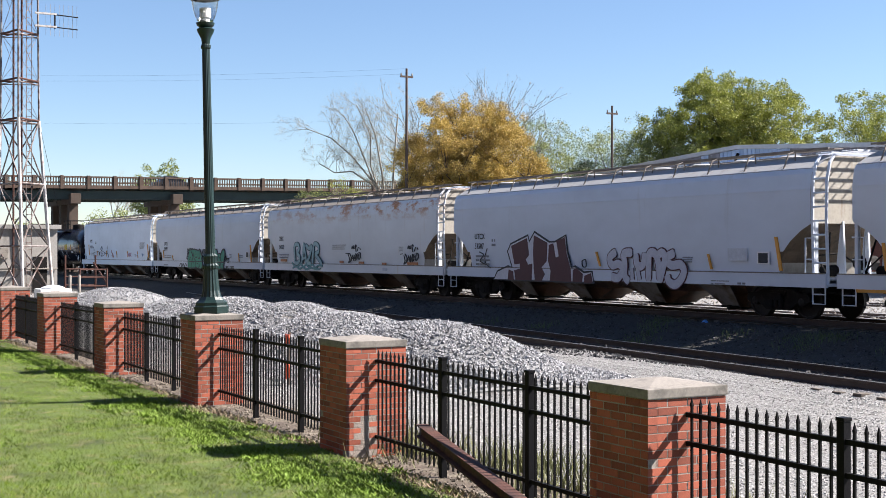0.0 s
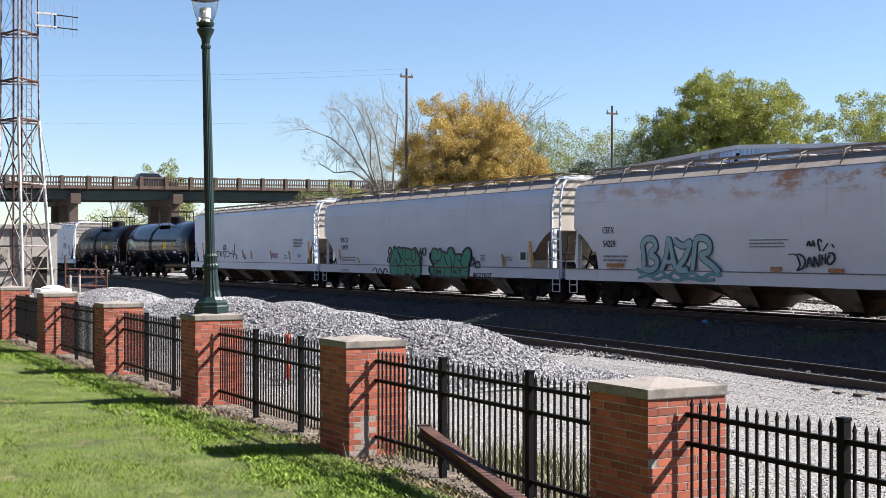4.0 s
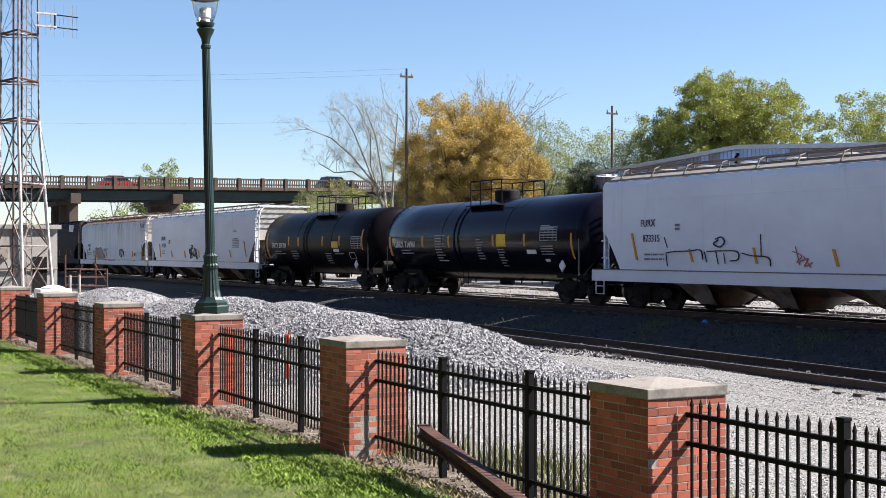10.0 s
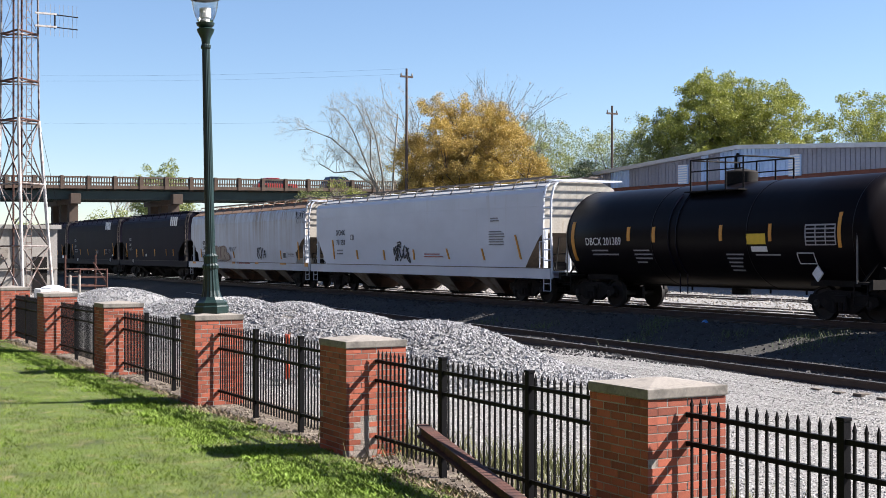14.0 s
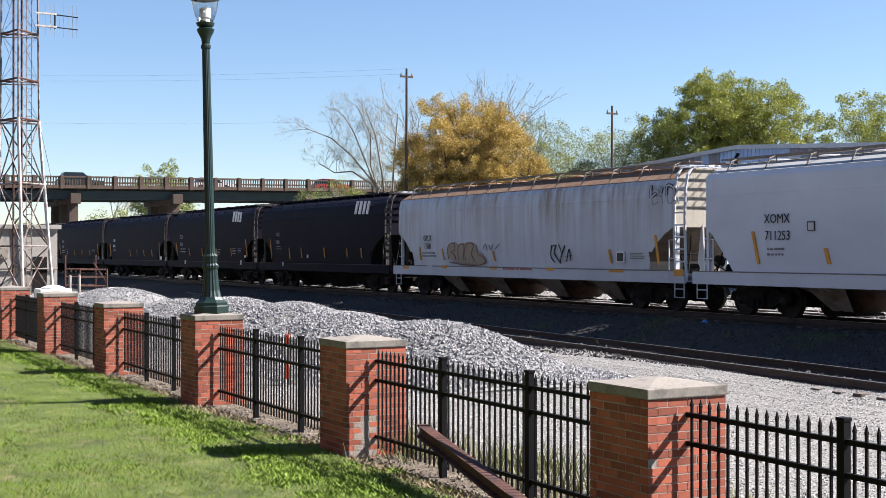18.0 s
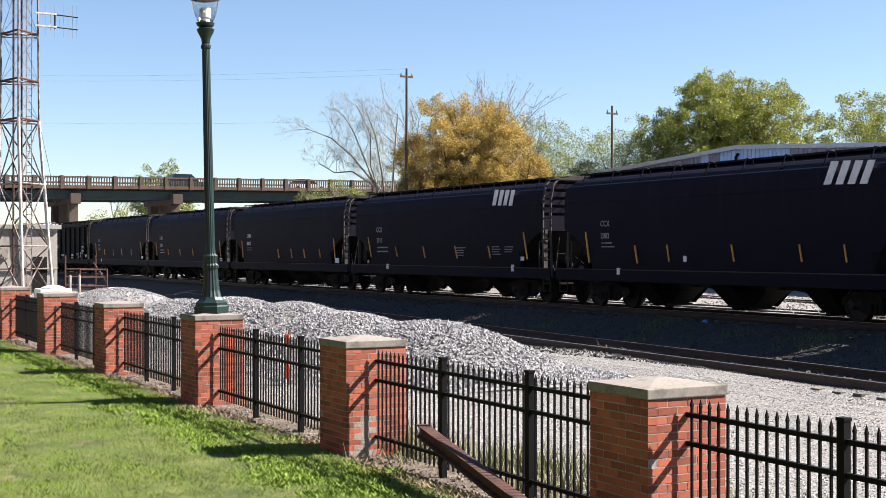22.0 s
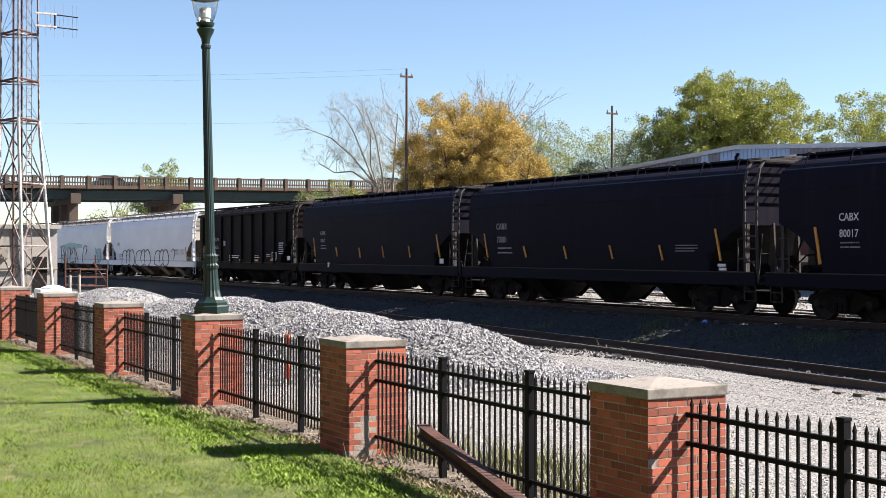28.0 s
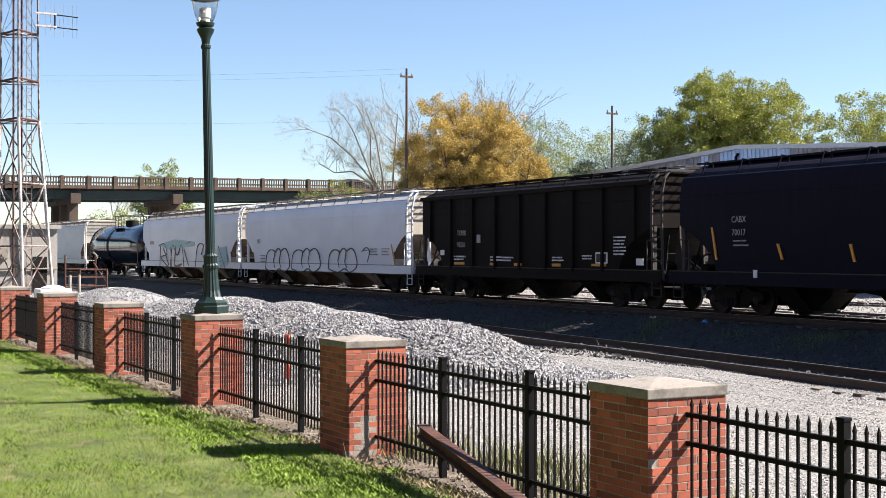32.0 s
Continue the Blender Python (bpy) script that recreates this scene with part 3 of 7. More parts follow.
    # outlet bays: a deep trough each, narrowing to its gate, with the painted sheet of the near side before it
    k4 = hb / 9.4
    edges = [-6.5 * k4, -3.9 * k4, 0.0, 3.9 * k4, 6.5 * k4] if bays == 4 else [-5.3, -1.85, 1.85, 5.3]
    spots = [-5.3 * k4, -1.95 * k4, 1.95 * k4, 5.3 * k4] if bays == 4 else [-3.7, 0.0, 3.7]
    for x0, x1, xc in zip(edges, edges[1:], spots):
        bm = B()
        zb, e = (0.20, 0.32) if bays == 4 else (0.20, 0.36)
        zm, c_ = (0.60, 0.48) if bays == 4 else (0.66, 0.85)
        loft(bm, [[(a, -y, z), (b, -y, z), (b, y, z), (a, y, z)] for a, b, y, z in ((x0 + 0.02, x1 - 0.02, 1.30, 1.13), (x0 + 0.04, x1 - 0.04, 1.22, 0.9), (x0 + c_, x1 - c_, 0.6 if bays == 4 else 0.45, zm), (xc - e, xc + e, 0.35, zb))])
        bay = part("outlet_bay", bm, M["bay"] if bays == 4 else M["dark"], car, "brown grimed outlet hopper" if bays == 4 else "")
        for side in (-1, 1):
            w0, w1 = (0.85, 0.34) if bays == 4 else (0.55, 0.36)
            rows_ = [[(xc - w, side * y, z), (xc + w, side * y, z), (xc + w, side * (y - 0.03), z - 0.01), (xc - w, side * (y - 0.03), z - 0.01)] for w, y, z in ((w0, 1.38, 1.12), (w0 * 0.8, 1.3, 0.86), (w1, 0.62, zb + 0.02))]
            part("bay_sheet", loft(B(), rows_), DULL.get(body.name, M["dark"]) if bays == 4 else M["dark"], bay, "dusty painted side sheet" if bays == 4 else "")
        bm = box(B(), xc - e, xc + e, -0.5, 0.5, zb - 0.07, zb)
        rod(bm, (xc, -0.75, zb - 0.01), (xc, -0.4, zb - 0.01), 0.07, 10)
        rod(bm, (xc - 0.36, -0.7, zb + 0.02), (xc + 0.36, -0.7, zb + 0.02), 0.03, 6)
        part("outlet_gate", bm, M["dark"], bay)
    bm = box(B(), -hb - 0.3, hb + 0.3, -0.2, 0.2, 0.72, 1.0)
    part("centre_sill", bm, M["dark"], car)
    running_gear(car, hb, 1.75)
    return car


def tank(name, label, hb, shell=None, r=1.55, zc=2.28, rear=None, front=None):
    car = thing(name, label, "tank car", "cars of the passing freight train")
    hd = 0.45
    rear, front = rear or hb - 0.4, front or hb - 0.4
    dome = [(r * math.sin(k / 6 * math.pi / 2), hd * math.cos(k / 6 * math.pi / 2)) for k in range(7)]
    dome[0] = (0.02, hd)
    span_ = [(r, -rear + (rear + front) * k / 6) for k in range(1, 6)]
    prof = [(q, -rear - d) for q, d in dome] + span_ + [(q, front + d) for q, d in dome[::-1]]
    part("tank_shell", lathe(B(), prof, 48, at=(0, 0, zc), axis="X"), shell or P_TANK, car, "black painted tank shell", smooth=True)
    for x in (-rear + 0.04, -rear / 3, front / 3, front - 0.04):
        part("weld_seam", lathe(B(), [(r + 0.001, x - 0.03), (r + 0.012, x), (r + 0.001, x + 0.03)], 48, at=(0, 0, zc), axis="X"), shell or P_TANK, car, smooth=True)
    # manway and top platform
    bm = lathe(B(), [(0.48, zc + r - 0.1), (0.48, zc + r + 0.30), (0.44, zc + r + 0.34), (0.1, zc + r + 0.4)], 24)
    part("manway", bm, M["dark"], car, smooth=True)
    for y in (-0.95, 0.95):
        for x in (-1.15, -0.4, 0.4, 1.15):
            part("platform_post", rod(B(), (x, y, zc + r - 0.45), (x, y, zc + r + 0.68), 0.025, 6), M["dark"], car)
        part("platform_rail", path(B(), [(-1.15, y, zc + r + 0.68), (1.15, y, zc + r + 0.68)], 0.025), M["dark"], car)
        part("platform_rail", path(B(), [(-1.15, y, zc + r + 0.34), (1.15, y, zc + r + 0.34)], 0.02), M["dark"], car)
        part("platform_deck", box(B(), -1.2, 1.2, y - 0.22, y + 0.22, zc + r - 0.28, zc + r - 0.25), M["dark"], car)
    for x in (-1.15, 1.15):
        part("platform_rail", path(B(), [(x, -0.95, zc + r + 0.68), (x, 0.95, zc + r + 0.68)], 0.025), M["dark"], car)
    for x in (-1.45, -1.1):
        pts = [(x, -(r + 0.03) * math.cos(a), zc + (r + 0.03) * math.sin(a)) for a in np.linspace(0.9, -0.8, 9)]
        part("conduit", path(B(), [*pts, (x, -1.1, 1.0), (x, -1.1, 0.55)], 0.02), P_TANK, car)
    for s, e in ((-1, rear), (1, front)):
        part("saddle", prism(B(), [(s * (e - 2.1), 0.9), (s * (e - 0.35), 0.9), (s * (e - 0.6), 1.6), (s * (e - 1.9), 1.6)], -0.95, 0.95), M["dark"], car)
        part("stub_sill", box(B(), s * (e - 2.2), s * (e + 0.5), -0.3, 0.3, 0.72, 1.02, 0.02), M["dark"], car)
        part("end_platform", box(B(), s * (e - 0.2), s * (e + 0.5), -1.5, 1.5, 0.98, 1.04), M["dark"], car)
        part("end_sill", box(B(), s * (e + 0.5) - 0.06, s * (e + 0.5) + 0.06, -1.5, 1.5, 0.86, 1.1), M["dark"], car)
        x = s * (e + 0.05)
        part("handrail", path(B(), [(x, -1.5, 1.0), (x, -1.5, 2.28), (x + s * 0.08, -1.38, 2.36), (x + s * 0.45, 1.38, 2.36), (x, 1.5, 2.28), (x, 1.5, 1.0)], 0.024), M["handrail"], car, "grey pipe handrail across the end")
        for y in (-1.45, 1.45):
            part("brace", path(B(), [(s * (e + 0.1), y * 0.95, 1.0), (s * (e + 0.42), y * 0.3, 2.2)], 0.03), M["dark"], car)
            bm = path(B(), [(s * (e - 0.1), y, 0.98), (s * (e - 0.1), y, 0.45), (s * (e + 0.35), y, 0.45), (s * (e + 0.35), y, 0.98)], 0.022)
            part("sill_step", path(bm, [(s * (e - 0.1), y, 0.7), (s * (e + 0.35), y, 0.7)], 0.018), M["dark"], car)
        bm = rod(B(), (s * (e + 0.3), -0.9, 1.25), (s * (e + 0.3), -0.3, 1.25), 0.16, 10)
        path(bm, [(s * (e + 0.45), -1.2, 0.8), (s * (e + 0.2), -0.5, 1.1), (s * (e + 0.45), 0.4, 0.7)], 0.03)
        part("brake_gear", bm, M["dark"], car)
    # piping and outlet valve under the belly
    part("bottom_pipe", path(B(), [(-rear + 2.2, -0.35, 0.78), (front - 2.2, -0.35, 0.78)], 0.05), M["dark"], car)
    part("outlet_valve", lathe(B(), [(0.28, 0.55), (0.28, 0.8), (0.4, 0.9), (0.4, 1.08)], 14), M["dark"], car)
    for x in (-3.2, -1.8, 1.6, 3.0):
        part("pipe_hanger", rod(B(), (x, -0.35, 0.62), (x, -0.35, 1.15), 0.03, 6), M["dark"], car)
    running_gear(car, hb, 1.75, rear - 0.85, front - 0.85)
    return car


# rear ends of the cars, as seconds of travel to the same spot
REAR = [5.147, 8.001, 10.824, 13.747, 16.577, 18.729, 20.856, 23.86, 26.598, 28.875, 31.221, 33.515, 35.841, 38.163, 40.466, 43.39, 46.25, 48.45, 51.3]
FRONT = [2.45] + [t + 0.2 for t in REAR[:-1]]
train = []


def place(k, make, *args, **kw):
    hb = (REAR[k] - FRONT[k]) * SPEED / 2
    car = make(*args, hb, **kw) if make is tank else make(*args[:2], hb, *args[2:], **kw)
    train.append((car, (REAR[k] + FRONT[k]) / 2))
    return car, hb


cars = []
cars.append(place(0, hopper, "covered_hopper_car", "pale grey covered hopper car with yellow sill stripe", P_GREY[0], roof_mat=P_PALE))
cars.append(place(1, hopper, "covered_hopper_car", "pale grey covered hopper car with dark red graffiti", P_GREY[1], roof_mat=P_PALE))
cars.append(place(2, hopper, "covered_hopper_car", "rust-stained grey covered hopper car with teal graffiti", P_RUST))
cars.append(place(3, hopper, "covered_hopper_car", "pale grey covered hopper car with green graffiti", P_GREY[2]))
cars.append(place(4, hopper, "covered_hopper_car", "clean pale grey covered hopper car with thin scrawls", P_GREY[3], prof=FLATSIDE, cut=1.0))
cars.append(place(5, tank, "tank_car", "glossy black tank car with white lettering", rear=7.36, front=6.95))
cars.append(place(6, tank, "tank_car", "black tank car with white lettering and orange panel", shell=P_MATT, rear=6.84, front=5.86))
cars.append(place(7, hopper, "covered_hopper_car", "off-white covered hopper car with small dark scrawl", P_WHITE[0], prof=FLATSIDE, roof_mat=P_PALE))
cars.append(place(8, hopper, "covered_hopper_car", "streaked weathered grey covered hopper car with rusty roof", P_OLD, roof_mat=P_ROOF))
for k in range(9, 14):
    cars.append(place(k, hopper, "covered_hopper_car", "blue-black covered hopper car with white lettering", P_BLACK[k - 9], bays=3, cut=1.5, frame_mat=P_FRAME, lift=-0.06))
cars.append(place(14, hopper, "covered_hopper_car", "brown-black ribbed covered hopper car with white lettering", P_BROWN, prof=FLATSIDE, bays=3, cut=1.7, ribs=9, frame_mat=P_FRAME, lift=-0.02))
cars.append(place(15, hopper, "covered_hopper_car", "off-white covered hopper car with black outline graffiti", P_WHITE[1], roof_mat=P_PALE))
cars.append(place(16, hopper, "covered_hopper_car", "off-white covered hopper car with brown and teal graffiti", P_WHITE[2]))
cars.append(place(17, tank, "tank_car", "glossy black tank car reflecting the blue sky", shell=P_GLOSS))
cars.append(place(18, hopper, "covered_hopper_car", "beige grey covered hopper car", P_BEIGE))

# ---- fence: brick pillars and iron panels ----
PILLAR_X = [(-7.61, 1.24), (-13.02, 1.262), (-18.45, 1.315), (-23.97, 1.295), (-29.45, 1.33), (-34.95, 1.33), (-40.4, 1.33)]
PY0, PW, COURSE = 5.84, 0.738, 0.0632
BRICKS = {}
for nm, ln in (("long", 0.176), ("half", 0.083)):
    for tone in ("brick", "pale_brick"):
        BRICKS[nm, tone] = mesh_of("brick", box(B(), -ln / 2, ln / 2, -0.044, 0.044, -0.0268, 0.0268), M[tone])


def pillar(x1, top, seed, worn=False):
    rnd = random.Random(seed)
    p = thing("brick_pillar", "red brick fence pillar with a weathered concrete cap", "pillar", "brick pillars of the fence", at=pose(x1 - PW / 2, PY0 + PW / 2, 0))
    cap_h = 0.075
    part("core", box(B(), -PW / 2 + 0.002, PW / 2 - 0.002, -PW / 2 + 0.002, PW / 2 - 0.002, -0.1, top - cap_h), M["mortar"], p, "pale mortar joints")
    bm = box(B(), -PW / 2 - 0.012, PW / 2 + 0.012, -PW / 2 - 0.012, PW / 2 + 0.012, top - cap_h, top, 0.008)
    h_ = PW / 2 + 0.008
    loft(bm, [[(-h_, -h_, top - 0.002), (h_, -h_, top - 0.002), (h_, h_, top - 0.002), (-h_, h_, top - 0.002)], [(-0.01, -0.01, top + 0.045), (0.01, -0.01, top + 0.045), (0.01, 0.01, top + 0.045), (-0.01, 0.01, top + 0.045)]])
    part("cap", bm, M["cap"], p, "weathered grey concrete cap slab with a low peak")
    n = int((top - cap_h + 0.06) / COURSE) + 1
    h = PW / 2 - 0.044
    for c in range(n):
        z = top - cap_h - 0.034 - c * COURSE
        for f in range(4):
            a = f * 90
            spots = [(-0.2808 + 0.1872 * k, "long") for k in range(4)] if (c + f) % 2 else [(-0.1855 + 0.1855 * k, "long") for k in range(3)] + [(0.3275, "half")]
            for u, kind in spots:
                if abs(u) > PW / 2:
                    continue
                low = z < 0.5
                pale = rnd.random() < 0.14 - z * 0.3 or (worn and z < 0.44 and -0.27 < u < -0.02)
                tone = "pale_brick" if f == 1 and low and pale else "brick"
                m = pose(0, 0, z, 0, 0, a) @ pose(u + rnd.uniform(-0.002, 0.002), -h + rnd.uniform(-0.0008, 0.0012), rnd.uniform(-0.0015, 0.0015), 0, 0, rnd.uniform(-0.15, 0.15))
                share("brick", BRICKS[kind, tone], p, m)
    return p


FENCE_Y = 6.21
picket_bm = B()
box(picket_bm, -0.0085, 0.0085, -0.0085, 0.0085, 0.06, 1.10)
loft(picket_bm, [[(-0.0095, -0.0095, 1.10), (0.0095, -0.0095, 1.10), (0.0095, 0.0095, 1.10), (-0.0085, 0.0085, 1.10)], [(-0.0105, -0.0105, 1.112), (0.0105, -0.0105, 1.112), (0.0105, 0.0105, 1.112), (-0.0105, 0.0105, 1.112)], [(-0.001, -0.001, 1.165), (0.001, -0.001, 1.165), (0.001, 0.001, 1.165), (-0.001, 0.001, 1.165)]])
PICKET = mesh_of("picket", picket_bm, M["iron"])
post_bm = box(B(), -0.032, 0.032, -0.032, 0.032, -0.05, 1.165, 0.004)
box(post_bm, -0.037, 0.037, -0.037, 0.037, 1.165, 1.19, 0.006)
POST = mesh_of("post", post_bm, M["iron"])


def fence(x0, x1):
    fp = thing("fence_panel", "black iron picket fence panel between brick pillars", "fence", "iron fence panels")
    for z in (1.035, 0.82, 0.19):
        part("rail", box(B(), x0, x1, FENCE_Y - 0.02, FENCE_Y + 0.02, z - 0.018, z + 0.018, 0.003), M["iron"], fp)
    span = x1 - x0
    posts = [x0 + 1.56, x0 + 3.2]
    for x in posts:
        share("post", POST, fp, pose(x, FENCE_Y, 0))
    n = round(span / 0.1008)
    for k in range(n):
        x = x0 + span * (k + 0.5) / n
        if min(abs(x - q) for q in posts) > 0.045:
            share("picket", PICKET, fp, pose(x, FENCE_Y, 0))


for i, (x, top) in enumerate(PILLAR_X):
    pillar(x, top, 40 + i, i == 1)
    fence(x, PILLAR_X[i - 1][0] - PW if i else -2.2)
fence(-46.5, -40.4 - PW)


# ---- street lamp on its pillar ----
def lamp_post():
    lp = thing("street_lamp", "dark green fluted cast iron street lamp with acorn globe", "street lamp", at=pose(-18.82, 6.21, 1.33, 1.1, -0.6, 0))
    bm = lathe(B(), [(0.27, 0), (0.27, 0.1), (0.25, 0.12), (0.25, 0.16), (0.2, 0.2), (0.16, 0.25)], 8)
    part("base", bm, M["lamp"], lp)
    bm = B()
    rings = []
    for r, z in ((0.155, 0.25), (0.13, 0.34), (0.115, 0.5), (0.105, 0.66), (0.12, 0.68), (0.125, 0.72), (0.1, 0.75), (0.105, 0.84), (0.115, 0.86), (0.08, 0.9), (0.072, 1.0), (0.07, 2.2), (0.062, 3.4), (0.06, 4.0), (0.075, 4.02), (0.075, 4.06), (0.06, 4.08)):
        rings.append([(r * (1 - (0.07 if k % 2 else 0)) * math.cos(k * math.tau / 32), r * (1 - (0.07 if k % 2 else 0)) * math.sin(k * math.tau / 32), z) for k in range(32)])
    part("column", loft(bm, rings), M["lamp"], lp, "fluted tapering column")
    bm = lathe(B(), [(0.06, 4.08), (0.07, 4.16), (0.12, 4.26), (0.135, 4.3), (0.09, 4.33), (0.13, 4.36), (0.14, 4.4), (0.1, 4.41)], 24)
    part("collar", bm, M["lamp"], lp, smooth=True)
    bm = lathe(B(), [(0.1, 4.4), (0.13, 4.45), (0.17, 4.55), (0.195, 4.66), (0.2, 4.75), (0.196, 4.75), (0.165, 4.55), (0.12, 4.44)], 32)
    ob = part("globe", bm, M["glass"], lp, "clear ribbed glass globe", smooth=True)
    ob.visible_shadow = False
    bm = lathe(B(), [(0.05, 4.4), (0.05, 4.45), (0.085, 4.48), (0.085, 4.62), (0.02, 4.63)], 20)
    part("lamp_bulb_housing", bm, M["white"], lp, "white inner diffuser", smooth=True)
    bm = lathe(B(), [(0.21, 4.74), (0.225, 4.76), (0.2, 4.8), (0.16, 4.88), (0.08, 4.98), (0.03, 5.02), (0.04, 5.06), (0.0, 5.14)], 32)
    part("hood", bm, M["lamp"], lp, smooth=True)


glass = bpy.data.materials.new("clear_glass")
glass.use_nodes = True
gb = glass.node_tree.nodes["Principled BSDF"]
gb.inputs["Transmission Weight"].default_value, gb.inputs["Roughness"].default_value = 1.0, 0.08
gb.inputs["IOR"].default_value = 1.3
M["glass"] = glass
lamp_post()

# ---- overpass ----
OV_X, OV_Y0, OV_Y1 = -129.3, -200.0, 212.0


def deck_z(y):
    return 9.40 + 0.013 * (y - 20)


def deck_x(y):
    return OV_X - 0.0028 * max(0, y - 25) ** 1.55 * 0.5


ov = thing("overpass", "old concrete road overpass with balustrade on green girders", "bridge", kind="structure")
ys = list(np.arange(OV_Y0, OV_Y1 + 1, 4.0))
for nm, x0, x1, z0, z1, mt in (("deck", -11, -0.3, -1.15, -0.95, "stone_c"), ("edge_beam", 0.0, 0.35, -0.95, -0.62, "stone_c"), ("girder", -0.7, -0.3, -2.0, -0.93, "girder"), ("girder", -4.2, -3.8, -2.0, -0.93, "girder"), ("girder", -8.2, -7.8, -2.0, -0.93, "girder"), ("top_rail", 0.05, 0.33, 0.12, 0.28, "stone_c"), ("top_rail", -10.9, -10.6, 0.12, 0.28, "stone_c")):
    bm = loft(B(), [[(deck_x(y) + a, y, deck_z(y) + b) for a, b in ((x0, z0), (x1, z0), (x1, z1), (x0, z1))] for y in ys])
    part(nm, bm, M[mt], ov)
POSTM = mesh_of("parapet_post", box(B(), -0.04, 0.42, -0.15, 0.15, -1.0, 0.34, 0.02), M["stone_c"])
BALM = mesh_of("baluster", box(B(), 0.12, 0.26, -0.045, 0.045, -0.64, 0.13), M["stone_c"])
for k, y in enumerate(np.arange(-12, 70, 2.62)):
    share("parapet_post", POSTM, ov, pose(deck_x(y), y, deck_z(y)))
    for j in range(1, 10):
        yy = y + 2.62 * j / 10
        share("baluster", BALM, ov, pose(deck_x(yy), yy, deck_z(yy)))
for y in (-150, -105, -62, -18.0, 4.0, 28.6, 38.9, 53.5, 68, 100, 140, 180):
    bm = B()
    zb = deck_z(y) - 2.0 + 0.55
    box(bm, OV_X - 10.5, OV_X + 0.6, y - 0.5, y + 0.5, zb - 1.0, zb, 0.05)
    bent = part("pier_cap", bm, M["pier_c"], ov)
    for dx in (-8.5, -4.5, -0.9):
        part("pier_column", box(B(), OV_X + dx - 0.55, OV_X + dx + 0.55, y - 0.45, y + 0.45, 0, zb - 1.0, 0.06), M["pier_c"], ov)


# ---- trees ----
def leaf_cloud(name, centres, per, spread, size, material, seed, squash=0.8):
    rng = np.random.default_rng(seed)
    c = np.repeat(np.array(centres), per, 0)
    n = len(c)
    d = rng.normal(0, 1, (n, 3))
    d /= np.linalg.norm(d, axis=1)[:, None]
    c = c + d * (rng.uniform(0, 1, n) ** 0.45)[:, None] * np.array([spread, spread, spread * squash]) * 1.5
    a = rng.normal(0, 1, (n, 3))
    a /= np.linalg.norm(a, axis=1)[:, None]
    b = np.cross(a, rng.normal(0, 1, (n, 3)))
    b /= np.linalg.norm(b, axis=1)[:, None]
    s = (size * rng.uniform(0.6, 1.4, n))[:, None]
    v = np.stack([c - a * s, c + b * s * 0.75, c + a * s], 1).reshape(-1, 3)
    return raw(name, v, np.arange(3 * n).reshape(-1, 3), material)


def leafy(name, base, hi):
    m = bpy.data.materials.new(name)
    m.use_nodes = True
    n, l = m.node_tree.nodes, m.node_tree.links
    b = n["Principled BSDF"]
    b.inputs["Roughness"].default_value = 0.6
    geo, mix, no, tc = n.new("ShaderNodeNewGeometry"), n.new("ShaderNodeMix"), n.new("ShaderNodeTexNoise"), n.new("ShaderNodeTexCoord")
    no.inputs["Scale"].default_value = 0.5
    l.new(tc.outputs["Object"], no.inputs[0])
    ad = n.new("ShaderNodeMath")
    ad.operation = "MULTIPLY_ADD"
    ad.inputs[1].default_value = 0.5
    l.new(geo.outputs["Random Per Island"], ad.inputs[0])
    mr = n.new("ShaderNodeMapRange")
    mr.inputs[1].default_value, mr.inputs[2].default_value = 0.4, 1.05
    l.new(no.outputs[0], ad.inputs[2])
    l.new(ad.outputs[0], mr.inputs[0])
    mix.data_type = "RGBA"
    mix.inputs[6].default_value, mix.inputs[7].default_value = (*base, 1), (*hi, 1)
    l.new(mr.outputs[0], mix.inputs[0])
    l.new(mix.outputs[2], b.inputs["Base Color"])
    tr, ms = n.new("ShaderNodeBsdfTranslucent"), n.new("ShaderNodeMixShader")
    ms.inputs[0].default_value = 0.34
    l.new(mix.outputs[2], tr.inputs[0])
    l.new(b.outputs[0], ms.inputs[1])
    l.new(tr.outputs[0], ms.inputs[2])
    l.new(ms.outputs[0], n["Material Output"].inputs[0])
    return m


LEAF = {"gold": leafy("gold_spring_leaf", (0.16, 0.11, 0.034), (0.50, 0.355, 0.075)), "green": leafy("fresh_green_leaf", (0.06, 0.085, 0.016), (0.30, 0.32, 0.05)), "pale": leafy("pale_budding_leaf", (0.11, 0.14, 0.04), (0.27, 0.30, 0.105)), "dark": leafy("dark_evergreen_needle", (0.014, 0.028, 0.011), (0.03, 0.055, 0.018)), "bare": leafy("bare_twig_bud", (0.15, 0.135, 0.10), (0.26, 0.24, 0.16))}


